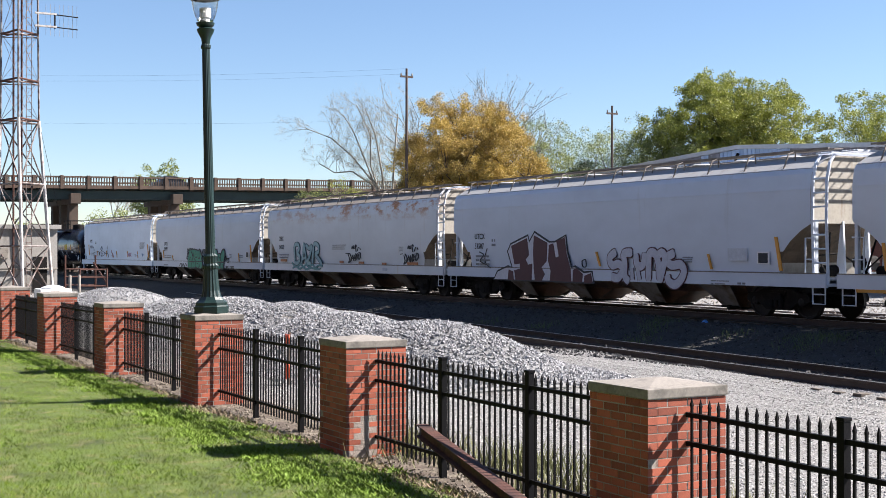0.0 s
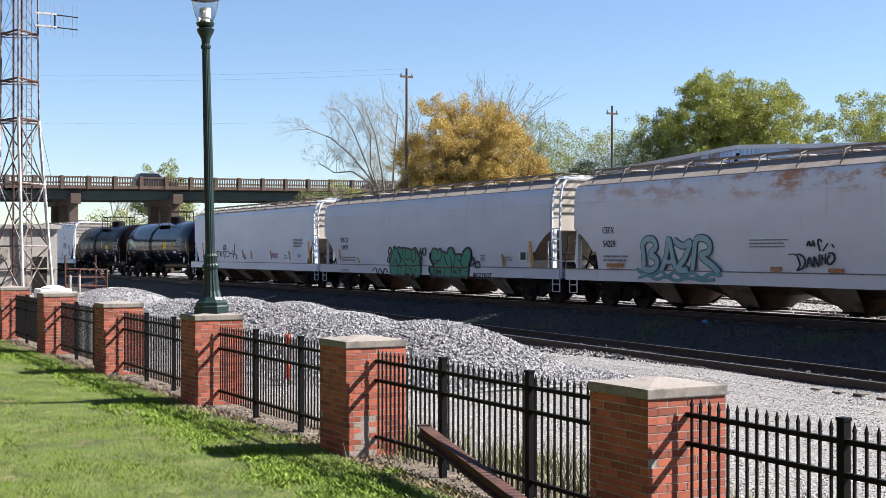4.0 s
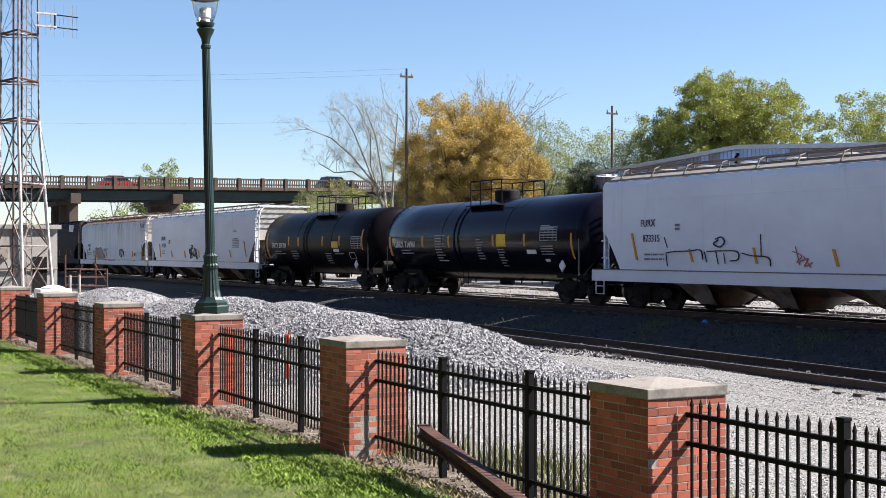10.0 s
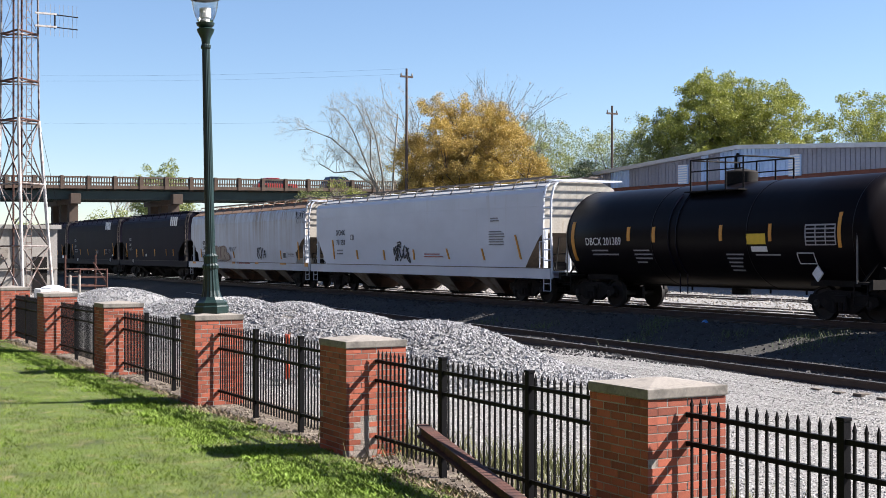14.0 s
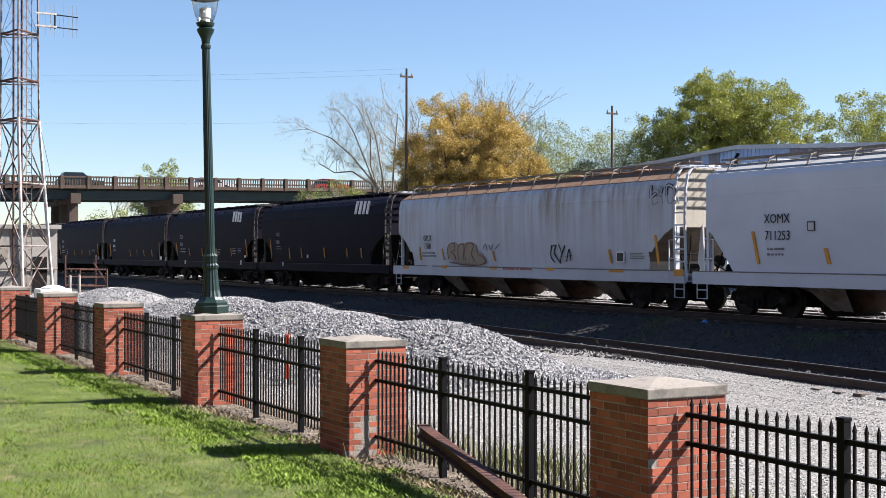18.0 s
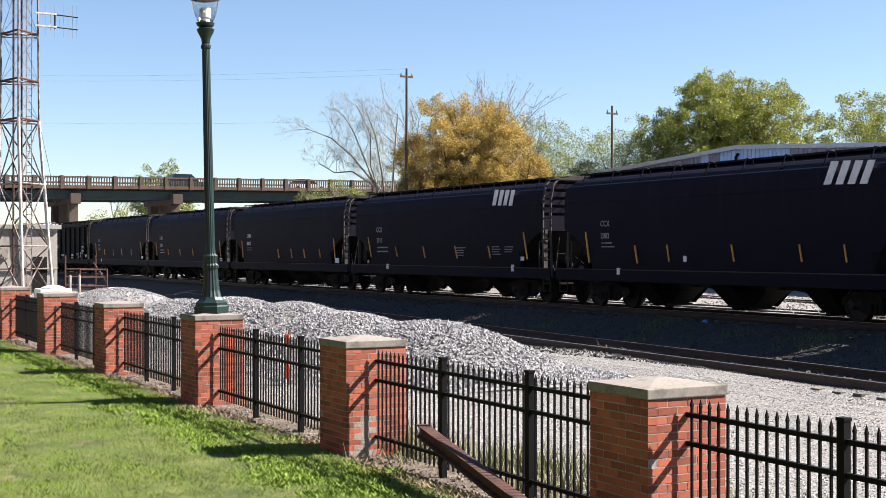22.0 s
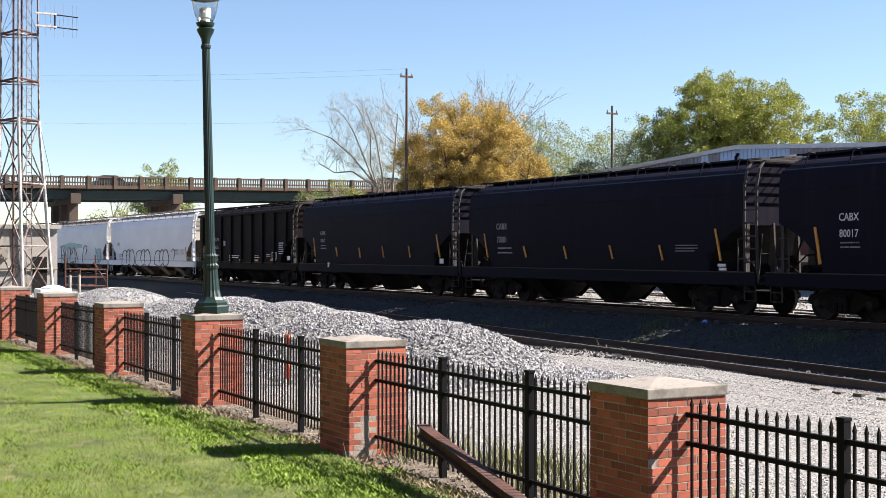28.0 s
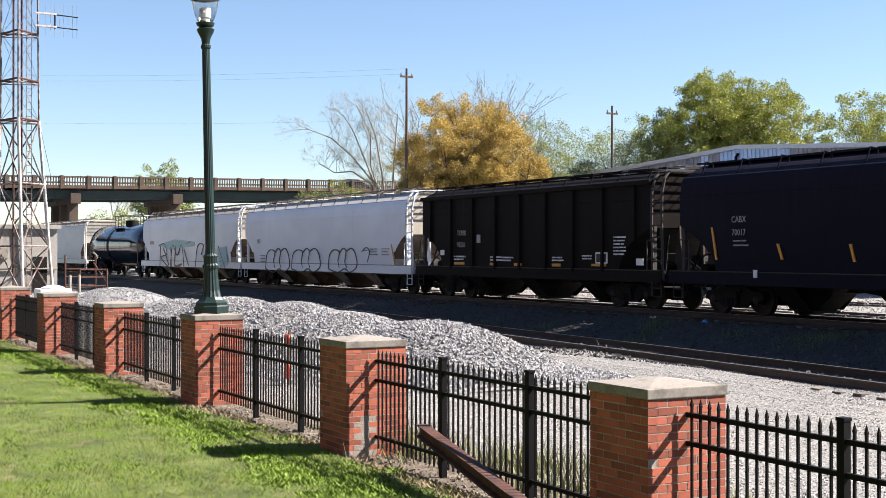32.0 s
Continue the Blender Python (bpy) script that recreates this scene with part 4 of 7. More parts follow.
def grow(wood, p, d, length, r, level, rnd, tips, forks=3, droop=0.0, spread=0.55):
    """One limb and, from it, its forks."""
    mid = p + d * length * 0.5 + Vector((rnd.uniform(-1, 1), rnd.uniform(-1, 1), rnd.uniform(-1, 1))) * length * 0.07
    end = mid + (d + Vector((0, 0, droop))).normalized() * length * 0.5
    sides = 7 if level > 3 else (5 if level > 1 else 3)
    rod(wood, p, mid, r, sides, r * 0.82)
    rod(wood, mid, end, r * 0.82, sides, r * 0.62)
    if level <= 1:
        tips.append(tuple(end))
        tips.append(tuple(mid))
    if level == 0:
        return
    for k in range(forks):
        a = rnd.uniform(0, math.tau)
        side = d.orthogonal().normalized()
        side = side * math.cos(a) + d.cross(side) * math.sin(a)
        nd = (d + side * rnd.uniform(spread * 0.6, spread * 1.4) + Vector((0, 0, 0.12))).normalized()
        grow(wood, end if k < 2 else mid, nd, length * rnd.uniform(0.62, 0.86), r * rnd.uniform(0.5, 0.66), level - 1, rnd, tips, forks, droop, spread)


def tree(name, label, at, top, width, leaf, seed, per=26, size=0.16, spread=0.5, tips=260, low=0.2, stems=1, fill=0.55):
    """A tapered trunk that forks into limbs; leaves gather round the outer twigs of an uneven dome."""
    rnd = random.Random(seed)
    tr = thing(name, label, "tree", at=pose(*at))
    h = top - at[2]
    wood, twigs = B(), []
    for s in range(stems):
        lean = Vector((0, 0, 1)) if stems == 1 else Vector((rnd.uniform(-0.35, 0.35), rnd.uniform(-0.35, 0.35), 1)).normalized()
        grow(wood, Vector((0, 0, -0.2)) + lean * 0.05 * s, lean, h * 0.27, 0.017 * h, 3, rnd, twigs, 4, 0.0, 0.85)
    centres = []
    zc, zr = h * (low + (1 - low) * 0.42), h * (1 - low) * 0.58
    lobes = []
    for k in range(44):
        a, e = k * 2.39996 + rnd.uniform(-0.5, 0.5), math.asin(-0.4 + 1.36 * (k + 0.5) / 44)
        rr = rnd.uniform(0.72, 0.92) if k % 3 else rnd.uniform(0.15, 0.5)
        lobes.append((Vector((math.cos(a) * math.cos(e) * width / 2 * rr, math.sin(a) * math.cos(e) * width / 2 * rr, zc + math.sin(e) * zr * rr)), width * rnd.uniform(0.08, 0.14)))
    for k in range(tips):
        a, e, rr = rnd.uniform(0, math.tau), math.asin(rnd.uniform(-0.55, 1.0)), rnd.uniform(fill, 1.12)
        way = Vector((math.cos(a) * math.cos(e), math.sin(a) * math.cos(e), math.sin(e)))
        if k % 2:
            q0, rl_ = lobes[k // 2 % len(lobes)]
            p = q0 + way * rl_ * rr
        else:
            rr = (1 - 0.62 * rnd.random() ** 1.5) * (0.9 + 0.07 * math.sin(5 * a + seed) * math.cos(4 * e) + 0.04 * math.sin(11 * a + 7 * e))
            p = Vector((way.x * width / 2 * rr, way.y * width / 2 * rr, zc + way.z * zr * rr))
        if p.z < 0.3:
            continue
        if k % 6 == 0:
            q = min(twigs, key=lambda w: (w[0] - p.x) ** 2 + (w[1] - p.y) ** 2 + (w[2] - p.z) ** 2)
            rod(wood, q, p, 0.0028 * h, 3, 0.0008 * h)
        centres.append(tuple(p))
    part("trunk", wood, M["bark"], tr, "grey-brown trunk and limbs")
    ob = new("crown", leaf_cloud("crown", centres, per, spread, size, LEAF[leaf], seed))
    ob.parent = tr
    return tr


M["twig"] = mat("pale_grey_twig_bark", (0.26, 0.24, 0.20), 0.95, var=0.3, scale=3, grain=20, bump=0.2)


def bare_tree(at, height_, lean, seed, label, levels=6, length=0.3, forks=3, buds=3):
    rnd = random.Random(seed)
    tr = thing("bare_tree", label, "tree", at=pose(*at))
    wood, twigs = B(), []
    for d in lean:
        grow(wood, Vector((0, 0, -0.2)), Vector(d).normalized(), height_ * length, 0.017 * height_, levels, rnd, twigs, forks, 0.02, 0.5)
    part("trunk", wood, M["twig"], tr, "grey trunk with fine bare twigs")
    ob = new("twig_crown", leaf_cloud("twig_crown", twigs, buds, 0.25, 0.05, LEAF["bare"], seed))
    ob.parent = tr


def leaning_tree(at, seed):
    """A bare tree whose main limb leans far over, with fine twigs rising from it."""
    rnd = random.Random(seed)
    tr = thing("bare_tree", "bare grey tree leaning over with thin twigs", "tree", at=pose(*at))
    wood, twigs = B(), []
    left = Vector((-0.48, -0.88, 0))
    stems = [[(0, -0.2), (0.5, 4.0), (1.4, 7.0), (2.9, 9.2), (4.6, 10.4), (6.3, 11.1)], [(0, -0.2), (0.5, 5.0), (0.8, 8.0), (1.3, 10.6), (1.9, 12.6)], [(1.4, 7.0), (3.0, 8.0), (4.4, 7.9), (5.3, 8.6)], [(0.9, 6.0), (2.0, 9.0), (3.0, 10.9), (3.6, 12.1)], [(0, -0.2), (0.0, 6.0), (-0.2, 9.0), (-0.5, 12.2)], [(0.5, 5.0), (1.6, 8.4), (1.7, 10.6), (2.7, 12.8)]]
    for stem in stems:
        pts = [left * u + Vector((rnd.uniform(-0.3, 0.3), rnd.uniform(-0.1, 0.1), w)) for u, w in stem]
        r = 0.14 if stem[0][1] < 0 else 0.08
        for p, q in zip(pts, pts[1:]):
            rod(wood, p, q, r, 7, r * 0.72)
            r *= 0.72
            if q.z > 6.5:
                for f in (0.15, 0.4, 0.65, 0.9):
                    d = left * rnd.uniform(-0.5, 0.8) + Vector((rnd.uniform(-0.6, 0.6), rnd.uniform(-0.3, 0.3), rnd.uniform(0.1, 1.0)))
                    grow(wood, p.lerp(q, f), d.normalized(), rnd.uniform(0.6, 1.0), 0.017, 4, rnd, twigs, 3, 0.02, 0.65)
    part("trunk", wood, M["twig"], tr, "grey trunk with fine bare twigs")
    ob = new("twig_crown", leaf_cloud("twig_crown", twigs, 1, 0.12, 0.03, LEAF["bare"], seed))
    ob.parent = tr


tree("golden_tree", "broad tree with yellow-gold spring leaves", (-76.9, 43.6, 0.1), 13.2, 10.8, "gold", 3, per=130, tips=1600, size=0.065, spread=0.28, low=0.2, stems=4, fill=0.35)
leaning_tree((-83.6, 41.2, 0.1), 5)
bare_tree((-88.0, 48.5, 0.1), 15.6, [(0.1, 0.1, 1.0), (-0.2, -0.1, 1.0)], 15, "tall bare grey tree behind the golden tree", levels=5, buds=8)
bare_tree((-88.0, 52.0, 0.1), 15.8, [(0.1, 0.2, 1.0), (-0.1, -0.3, 1.0)], 16, "tall bare grey tree behind the golden tree", levels=5, buds=8)
tree("green_tree", "large round tree in fresh green leaf", (-78.6, 68.4, 0.1), 16.8, 14.8, "green", 8, per=130, tips=1700, size=0.09, spread=0.33, low=0.2, fill=0.35)
tree("green_tree", "large tree in fresh green leaf", (-78.2, 84.2, 0.1), 16.2, 12.6, "green", 11, per=85, tips=800, size=0.095, spread=0.38, low=0.2)
tree("green_tree", "large tree in fresh green leaf", (-69.0, 91.0, 0.1), 17.6, 12.6, "green", 12, per=75, tips=700, size=0.095, spread=0.38, low=0.2)
tree("cedar", "small dark evergreen cedar", (-74.3, 51.5, 0.1), 9.6, 3.0, "dark", 14, per=90, tips=420, size=0.05, spread=0.25, low=0.1)
for k, (x, y, top, w) in enumerate(((-84, 53.0, 13.2, 8.5), (-90, 58, 14.2, 9.5), (-84, 57.5, 12.8, 9.5), (-82, 60, 12.8, 9.5), (-80, 62.0, 12.8, 9.0), (-88, 66, 14.0, 9), (-84, 75, 12.5, 8), (-76, 63.5, 11.6, 8))):
    tree("budding_tree", "pale green budding tree", (x, y, 0.1), top, w, "pale", 20 + k, per=42, tips=440, size=0.07, spread=0.32, low=0.1, stems=3, fill=0.3)
for k, (x, y, top, w) in enumerate(((-117, 55, 8.3, 6.5), (-117, 61, 9.2, 7), (-110, 64, 9.4, 8), (-104, 59, 7.8, 7), (-98, 42, 6.6, 6), (-88, 46, 7.5, 6), (-72.5, 44.5, 6.6, 4.5), (-80.5, 41.5, 7.0, 5))):
    tree("shrub", "bushy green roadside shrub", (x, y, 0.1), top, w, "pale" if k % 2 else "green", 50 + k, per=60, tips=220, size=0.06, spread=0.34, low=0.05, stems=3, fill=0.3)
for k, (x, y, top, w) in enumerate(((-108.5, 45.6, 8.6, 5.5), (-104, 46.5, 9.2, 6.0), (-99, 43.8, 7.6, 5.0))):
    tree("shrub", "olive-brown thicket growing over the end of the bridge", (x, y, 0.1), top, w, ("pale", "green", "bare")[k], 90 + k, per=90, tips=240, size=0.055, spread=0.34, low=0.05, stems=3, fill=0.3)
tree("green_tree", "distant bushy green tree behind the bridge", (-176, 51.0, 0.1), 15.2, 8.5, "pale", 31, per=60, tips=220, size=0.16, spread=0.5, low=0.3)
bare_tree((-182, 46.0, 0.1), 14, [(0, 0, 1)], 33, "distant bare tree behind the bridge", levels=5)
for k, (x, y, top, w) in enumerate(((-168, 42, 8, 10), (-172, 52, 8.5, 11), (-170, 62, 8, 10), (-175, 33, 6.5, 9), (-160, 72, 9, 12), (-190, 18, 7, 12))):
    tree("shrub", "distant thicket in pale spring leaf", (x, y, 0.1), top, w, "pale", 70 + k, per=30, tips=200, size=0.17, spread=0.6, low=0.0, stems=3, fill=0.3)


# ---- utility poles ----
def utility_pole(at, top):
    p = thing("utility_pole", "dark weathered wooden utility pole with crossarm", "utility pole", at=pose(*at))
    h = top - at[2]
    part("shaft", rod(B(), (0, 0, -0.3), (0, 0, h), 0.12, 10, 0.075), M["pole"], p)
    bm = box(B(), -0.06, 0.06, -0.45, 0.45, h - 0.6, h - 0.48)
    part("crossarm", bm, M["pole"], p)
    for y in (-0.4, 0, 0.4):
        part("insulator", lathe(B(), [(0.04, h - 0.48), (0.06, h - 0.4), (0.03, h - 0.3)], 8, at=(0, y, 0)), M["cap"], p)


utility_pole((-75.9, 38.4, 0.1), 14.4)
utility_pole((-73.5, 53.3, 0.1), 12.5)
utility_pole((-92.0, 9.0, 0.0), 14.6)

# ---- warehouse behind the tracks ----
WY = 52.0
wh = thing("warehouse", "low gabled warehouse of blue-grey metal over brick", "building", at=None)
M["siding"] = mat("blue_grey_metal_siding", (0.2132, 0.2195, 0.2633), 0.55, var=0.15, scale=0.6, grain=9, second=(0.1568, 0.1254, 0.1254), amount=0.2, stretch=(1, 1, 0.3), bump=0.05)
M["siding_b"] = mat("light_blue_metal_siding", (0.36, 0.49, 0.70), 0.5, var=0.1, scale=0.6, grain=9, bump=0.05)
part("brick_wall", box(B(), -74, -40, WY, WY + 9, 0, 6.63), mat("far_red_brick", (0.1379, 0.04702, 0.03135), 0.9, var=0.3, scale=1, grain=12), wh, "red brick lower wall")


def gable_z(x):
    return 8.38 - (0.055 if x < -58.8 else 0.06) * abs(x + 58.8)


for x in np.arange(-73.9, -40, 0.35):
    pale = -72.0 < x < -70.0 or -62.7 < x < -61.7 or -60.8 < x < -54.8
    bm = prism(B(), [(x, 6.63), (x + 0.31, 6.63), (x + 0.31, gable_z(x + 0.3)), (x, gable_z(x))], WY - 0.06, WY - 0.02)
    prism(bm, [(x + 0.3, 6.63), (x + 0.36, 6.63), (x + 0.36, gable_z(x + 0.3)), (x + 0.3, gable_z(x))], WY - 0.1, WY - 0.02)
    part("siding_sheet", bm, M["siding_b"] if pale else M["siding"], wh)
for side in (-1, 1):
    bm = box(B(), -57.4 + side * 16.6 - 0.05, -57.4 + side * 16.6 + 0.05, WY, WY + 9, 6.63, gable_z(-57.4 + side * 16.6))
    part("side_wall", bm, M["siding"], wh)
bm = loft(B(), [[(-74.6, y, gable_z(-74.6)), (-58.8, y, gable_z(-58.8)), (-39.5, y, gable_z(-39.5)), (-39.5, y, gable_z(-39.5) + 0.24), (-58.8, y, gable_z(-58.8) + 0.24), (-74.6, y, gable_z(-74.6) + 0.24)] for y in (WY - 0.35, WY + 9.3)])
part("roof", bm, mat("galvanised_roof", (0.45, 0.46, 0.48), 0.5, metal=0.3, var=0.15), wh, "pale grey sheet metal roof")
for x in (-64.0, -54.2):
    w = part("window", box(B(), x - 0.48, x + 0.48, WY - 0.14, WY - 0.06, 6.55, 7.75, 0.02), M["siding_b"], wh, "louvred vent window")
    for z in np.arange(6.62, 7.7, 0.15):
        part("louvre", box(B(), x - 0.42, x + 0.42, WY - 0.19, WY - 0.13, z, z + 0.08), M["white"], w)
part("downspout", path(B(), [(-58.8, WY - 0.2, 8.1), (-59.0, WY - 0.2, 7.9), (-59.0, WY - 0.2, 5.5)], 0.1), M["iron"], wh)

# ---- shed and radio tower ----
sh = thing("concrete_shed", "flat-roofed pale concrete utility shed", "shed")
M["shed"] = mat("stained_concrete_wall", (0.2633, 0.2508, 0.232), 0.9, var=0.2, scale=0.5, grain=12, second=(0.1254, 0.1191, 0.1066), amount=0.35, stretch=(1, 1, 0.3), bump=0.2)
part("wall", box(B(), -90, -76.8, 9.0, 16.0, -0.2, 3.6), M["shed"], sh)
part("roof_slab", box(B(), -90.2, -76.6, 8.8, 16.2, 3.6, 3.85, 0.02), M["shed"], sh)
part("door", box(B(), -76.86, -76.76, 14.6, 15.4, 0.0, 2.0), M["dark"], sh, "dark steel door")
part("pipe_run", path(B(), [(-76.7, 9.0, 1.3), (-76.7, 16.0, 1.3)], 0.05), M["cap"], sh)
part("wall_box", box(B(), -76.8, -76.55, 12.4, 13.2, 1.9, 2.5, 0.02), M["cap"], sh, "grey electrical box")


def lattice_tower():
    tw = thing("radio_tower", "rusty white lattice steel radio tower", "tower", at=pose(-75.9, 13.6, -0.2))
    M["mast"] = mat("peeling_white_mast_paint", (0.26, 0.24, 0.23), 0.75, var=0.3, scale=1.5, grain=20, second=(0.08, 0.045, 0.035), amount=0.7, bump=0.2)
    M["mast_w"] = mat("rust_streaked_white_mast_paint", (0.45, 0.43, 0.41), 0.7, var=0.2, scale=1.5, grain=20, second=(0.16, 0.07, 0.045), amount=0.3, bump=0.2)
    levels = [0, 2.8, 6.35, 10.0, 12.25, 14.95, 17.6, 20.6]
    across, back = Vector((0.4765, 0.8792, 0)), Vector((-0.8792, 0.4765, 0))

    def corner(k, z):
        # the shaft is parallel; the foot below it spreads
        wide = max(0.0, (10.0 - z) / 9.3)
        r, a = 1.23 - 0.01 * max(0.0, z - 10.0) + 0.55 * wide, math.radians((-70, 158, 38)[k])
        return across * (r * math.cos(a) + 0.22 * wide) + back * (r * math.sin(a)) + Vector((0, 0, z))

    for k in range(3):
        part("leg", path(B(), [corner(k, z) for z in levels[3:]], 0.055, 8), M["mast"], tw)
        part("foot_leg", path(B(), [corner(k, z) for z in levels[:4]], 0.095, 8), M["mast_w"], tw, "thicker white-painted foot of the leg")
    for z0, z1 in zip(levels, levels[1:]):
        for k in range(3):
            n = (k + 1) % 3
            up = z1 > 9
            part("girt", rod(B(), corner(k, z1), corner(n, z1), 0.06 if up else 0.05, 6), M["rust"] if up else M["mast"], tw)
            if up:
                part("girt", rod(B(), corner(k, z1 - 0.18), corner(n, z1 - 0.18), 0.03, 6), M["mast"], tw)
            part("brace", rod(B(), corner(k, z0), corner(n, z1), 0.014 if z0 >= 9 else 0.042, 5), M["mast"], tw)
            part("brace", rod(B(), corner(n, z0), corner(k, z1), 0.014 if z0 >= 9 else 0.042, 5), M["mast"], tw)
    part("guy_wire", path(B(), [corner(2, 10.0), corner(2, 4.5) + across * 0.75], 0.012, 4), M["iron"], tw)
    for y in (-0.25, 0.2):
        part("inner_conduit", rod(B(), (0.1, y, 0), (0.1, y, 22), 0.06, 6), M["rust"], tw)
    for y in (0.42, 0.72):
        part("ladder_stile", rod(B(), (0.3, y, 0), (0.3, y, 22), 0.025, 5), M["mast"], tw)
    for z in np.arange(0.6, 20, 0.4):
        part("ladder_rung", rod(B(), (0.3, 0.42, z), (0.3, 0.72, z), 0.018, 4), M["mast"], tw)
    for z, tilt in ((16.15, -0.1), (15.42, -0.08)):
        an = part("antenna_boom", rod(B(), (0.3, 1.0, z), (0.3, 3.3, z + tilt), 0.035, 6), M["dark"], tw, "dark aerial boom")
        for y in np.arange(1.5, 3.3, 0.25):
            part("antenna_element", rod(B(), (0.3, y, z - 0.55), (0.3, y, z + 0.55), 0.009, 4), M["cap"], an)
    part("antenna_bracket", box(B(), 0.26, 0.34, 1.96, 2.04, 15.3, 16.2), M["dark"], tw)
    for z in (16.13, 15.4):
        part("antenna_mount", box(B(), 0.22, 0.38, 0.9, 2.1, z - 0.05, z + 0.05), M["mast_w"], tw)
    return tw


lattice_tower()

# ---- rusty beam leaning on the fence ----
beam = thing("steel_beam", "rusty steel beam leaning against the iron fence", "beam", at=look((-11.62, 6.05, 0.44), (-6.45, 5.02, 0.0)))
prof = [(-0.06, -0.065), (0.06, -0.065), (0.06, -0.05), (0.008, -0.045), (0.008, 0.045), (0.06, 0.05), (0.06, 0.065), (-0.06, 0.065), (-0.06, 0.05), (-0.008, 0.045), (-0.008, -0.045), (-0.06, -0.05)]
part("i_section", loft(B(), [[(u, w, 0) for u, w in prof], [(u, w, -5.3) for u, w in prof]]), M["rust"], beam)

# ---- gravel heap ----
PX = np.arange(-56, -19, 0.18)
PYS = np.arange(8.4, 15.8, 0.18)
tagged(new("gravel_mound", sheet("gravel_mound", PX, PYS, lambda x, y: height(x, y) - 0.06 + pile_height(x, y), M["gravel"])), "long heap of pale grey crushed stone", "gravel pile")


# ---- lettering, stripes and graffiti on the cars ----
M["pink"] = flat("pink_marker", (0.55, 0.33, 0.40))
M["blue_m"] = flat("pale_blue_marker", (0.33, 0.43, 0.60))
M["tan_f"] = flat("faded_tan_spray_paint", (0.31, 0.24, 0.17))
M["faded"] = flat("faded_white_stencil_paint", (0.30, 0.30, 0.31))
M["soft_black"] = flat("worn_black_stencil_paint", (0.22, 0.23, 0.25))
M["maroon"] = flat("maroon_spray_paint", (0.075, 0.02, 0.025))
M["graf_white"] = flat("pale_spray_paint", (0.55, 0.55, 0.6))
M["teal"] = flat("teal_spray_paint", (0.12, 0.30, 0.30))
M["teal_d"] = flat("dark_teal_spray_paint", (0.035, 0.085, 0.095))
M["teal_f"] = flat("faded_teal_spray_paint", (0.30, 0.45, 0.46))
M["green"] = flat("green_spray_paint", (0.03, 0.26, 0.16))
M["red"] = flat("red_marker", (0.45, 0.16, 0.13))
M["tan"] = flat("tan_spray_paint", (0.30, 0.22, 0.14))
M["graf_brown"] = flat("brown_spray_paint", (0.16, 0.09, 0.07))
M["pale"] = flat("pale_blue_grey_patch", (0.5, 0.53, 0.58))
M["greyp"] = flat("grey_stencil_paint", (0.30, 0.30, 0.31))
M["rustp"] = flat("orange_rust_patch", (0.45, 0.18, 0.07))
M["panel_yellow"] = flat("yellow_panel_paint", (0.75, 0.5, 0.03))
M["brownp"] = flat("brown_black_patch", (0.012, 0.01, 0.01))
M["white_car"] = flat("off_white_patch", (0.55, 0.55, 0.54))


M["graf_lilac"] = flat("lilac_white_spray_paint", (0.50, 0.50, 0.56))

def side_y(car):
    return -1.607 if car["curved"] else -1.566


def label_bars(car, x, z, w, n, mtl, h, gap):
    """Small stencilled lines too fine to read."""
    y = side_y(car)
    bm = B()
    for k in range(n):
        x0, end = x, x + w * random.uniform(0.75, 1.0)
        while x0 < end:
            d = random.uniform(0.35, 0.9) * h
            box(bm, x0, x0 + d, y - 0.004, y + 0.02, z - k * gap - h * 0.85, z - k * gap)
            x0 += d + h * (0.3 if random.random() < 0.8 else 1.1)
    tagged(part("stencil", bm, M["soft_black"] if mtl is M["black"] else mtl, car), kind="stuff")


def words(car, text, x, z, size, mtl):
    """Stencilled characters, each a part of its own."""
    c = bpy.data.curves.new("lettering", "FONT")
    c.body, c.size, c.extrude, c.resolution_u = text, size, 0.004, 2
    tmp = bpy.data.objects.new("lettering", c)
    me = bpy.data.meshes.new_from_object(tmp)
    bpy.data.objects.remove(tmp)
    bm = B()
    bm.from_mesh(me)
    bm.verts.ensure_lookup_table()
    seen, made = set(), []
    for v0 in bm.verts:
        if v0.index in seen:
            continue
        island, todo = [], [v0]
        seen.add(v0.index)
        while todo:
            v = todo.pop()
            island.append(v)
            for e in v.link_edges:
                o = e.other_vert(v)
                if o.index not in seen:
                    seen.add(o.index)
                    todo.append(o)
        number = {v.index: i for i, v in enumerate(island)}
        faces = [[number[v.index] for v in f.verts] for f in bm.faces if f.verts[0].index in number]
        made.append(share("letter", raw("letter", [tuple(v.co) for v in island], faces, mtl), car, pose(x, side_y(car), z, 90, 0, 0) @ Matrix.Diagonal((0.9, 1, 1, 1))))
    bm.free()
    return made


def stripe(car, x, z, h, lean, w):
    y = side_y(car)
    key = [round(o["at"], 2) for o in car.children if "at" in o]
    if any(abs(x - q) < 0.4 for q in key):
        return
    ob = part("reflector_stripe", prism(B(), [(x, z), (x + w, z), (x + w + lean, z + h), (x + lean, z + h)], y - 0.004, y + 0.03), M["yellow"], car)
    ob["at"] = x


def plate(car, name, x0, x1, z0, z1, mtl):
    y = side_y(car) - 0.0015 * len([o for o in car.children if o.name.startswith(name)]) % 0.006
    part(name, box(B(), x0, x1, y - 0.004, y + 0.03, z0, z1), mtl, car)


def scrawl(car, mtl, w, lines):
    y = side_y(car) - 0.007
    bm = B()
    for pts in lines:
        stroke(bm, pts, w, y)
    tagged(part("graffiti", bm, mtl, car, "sprayed scrawl"), kind="stuff")


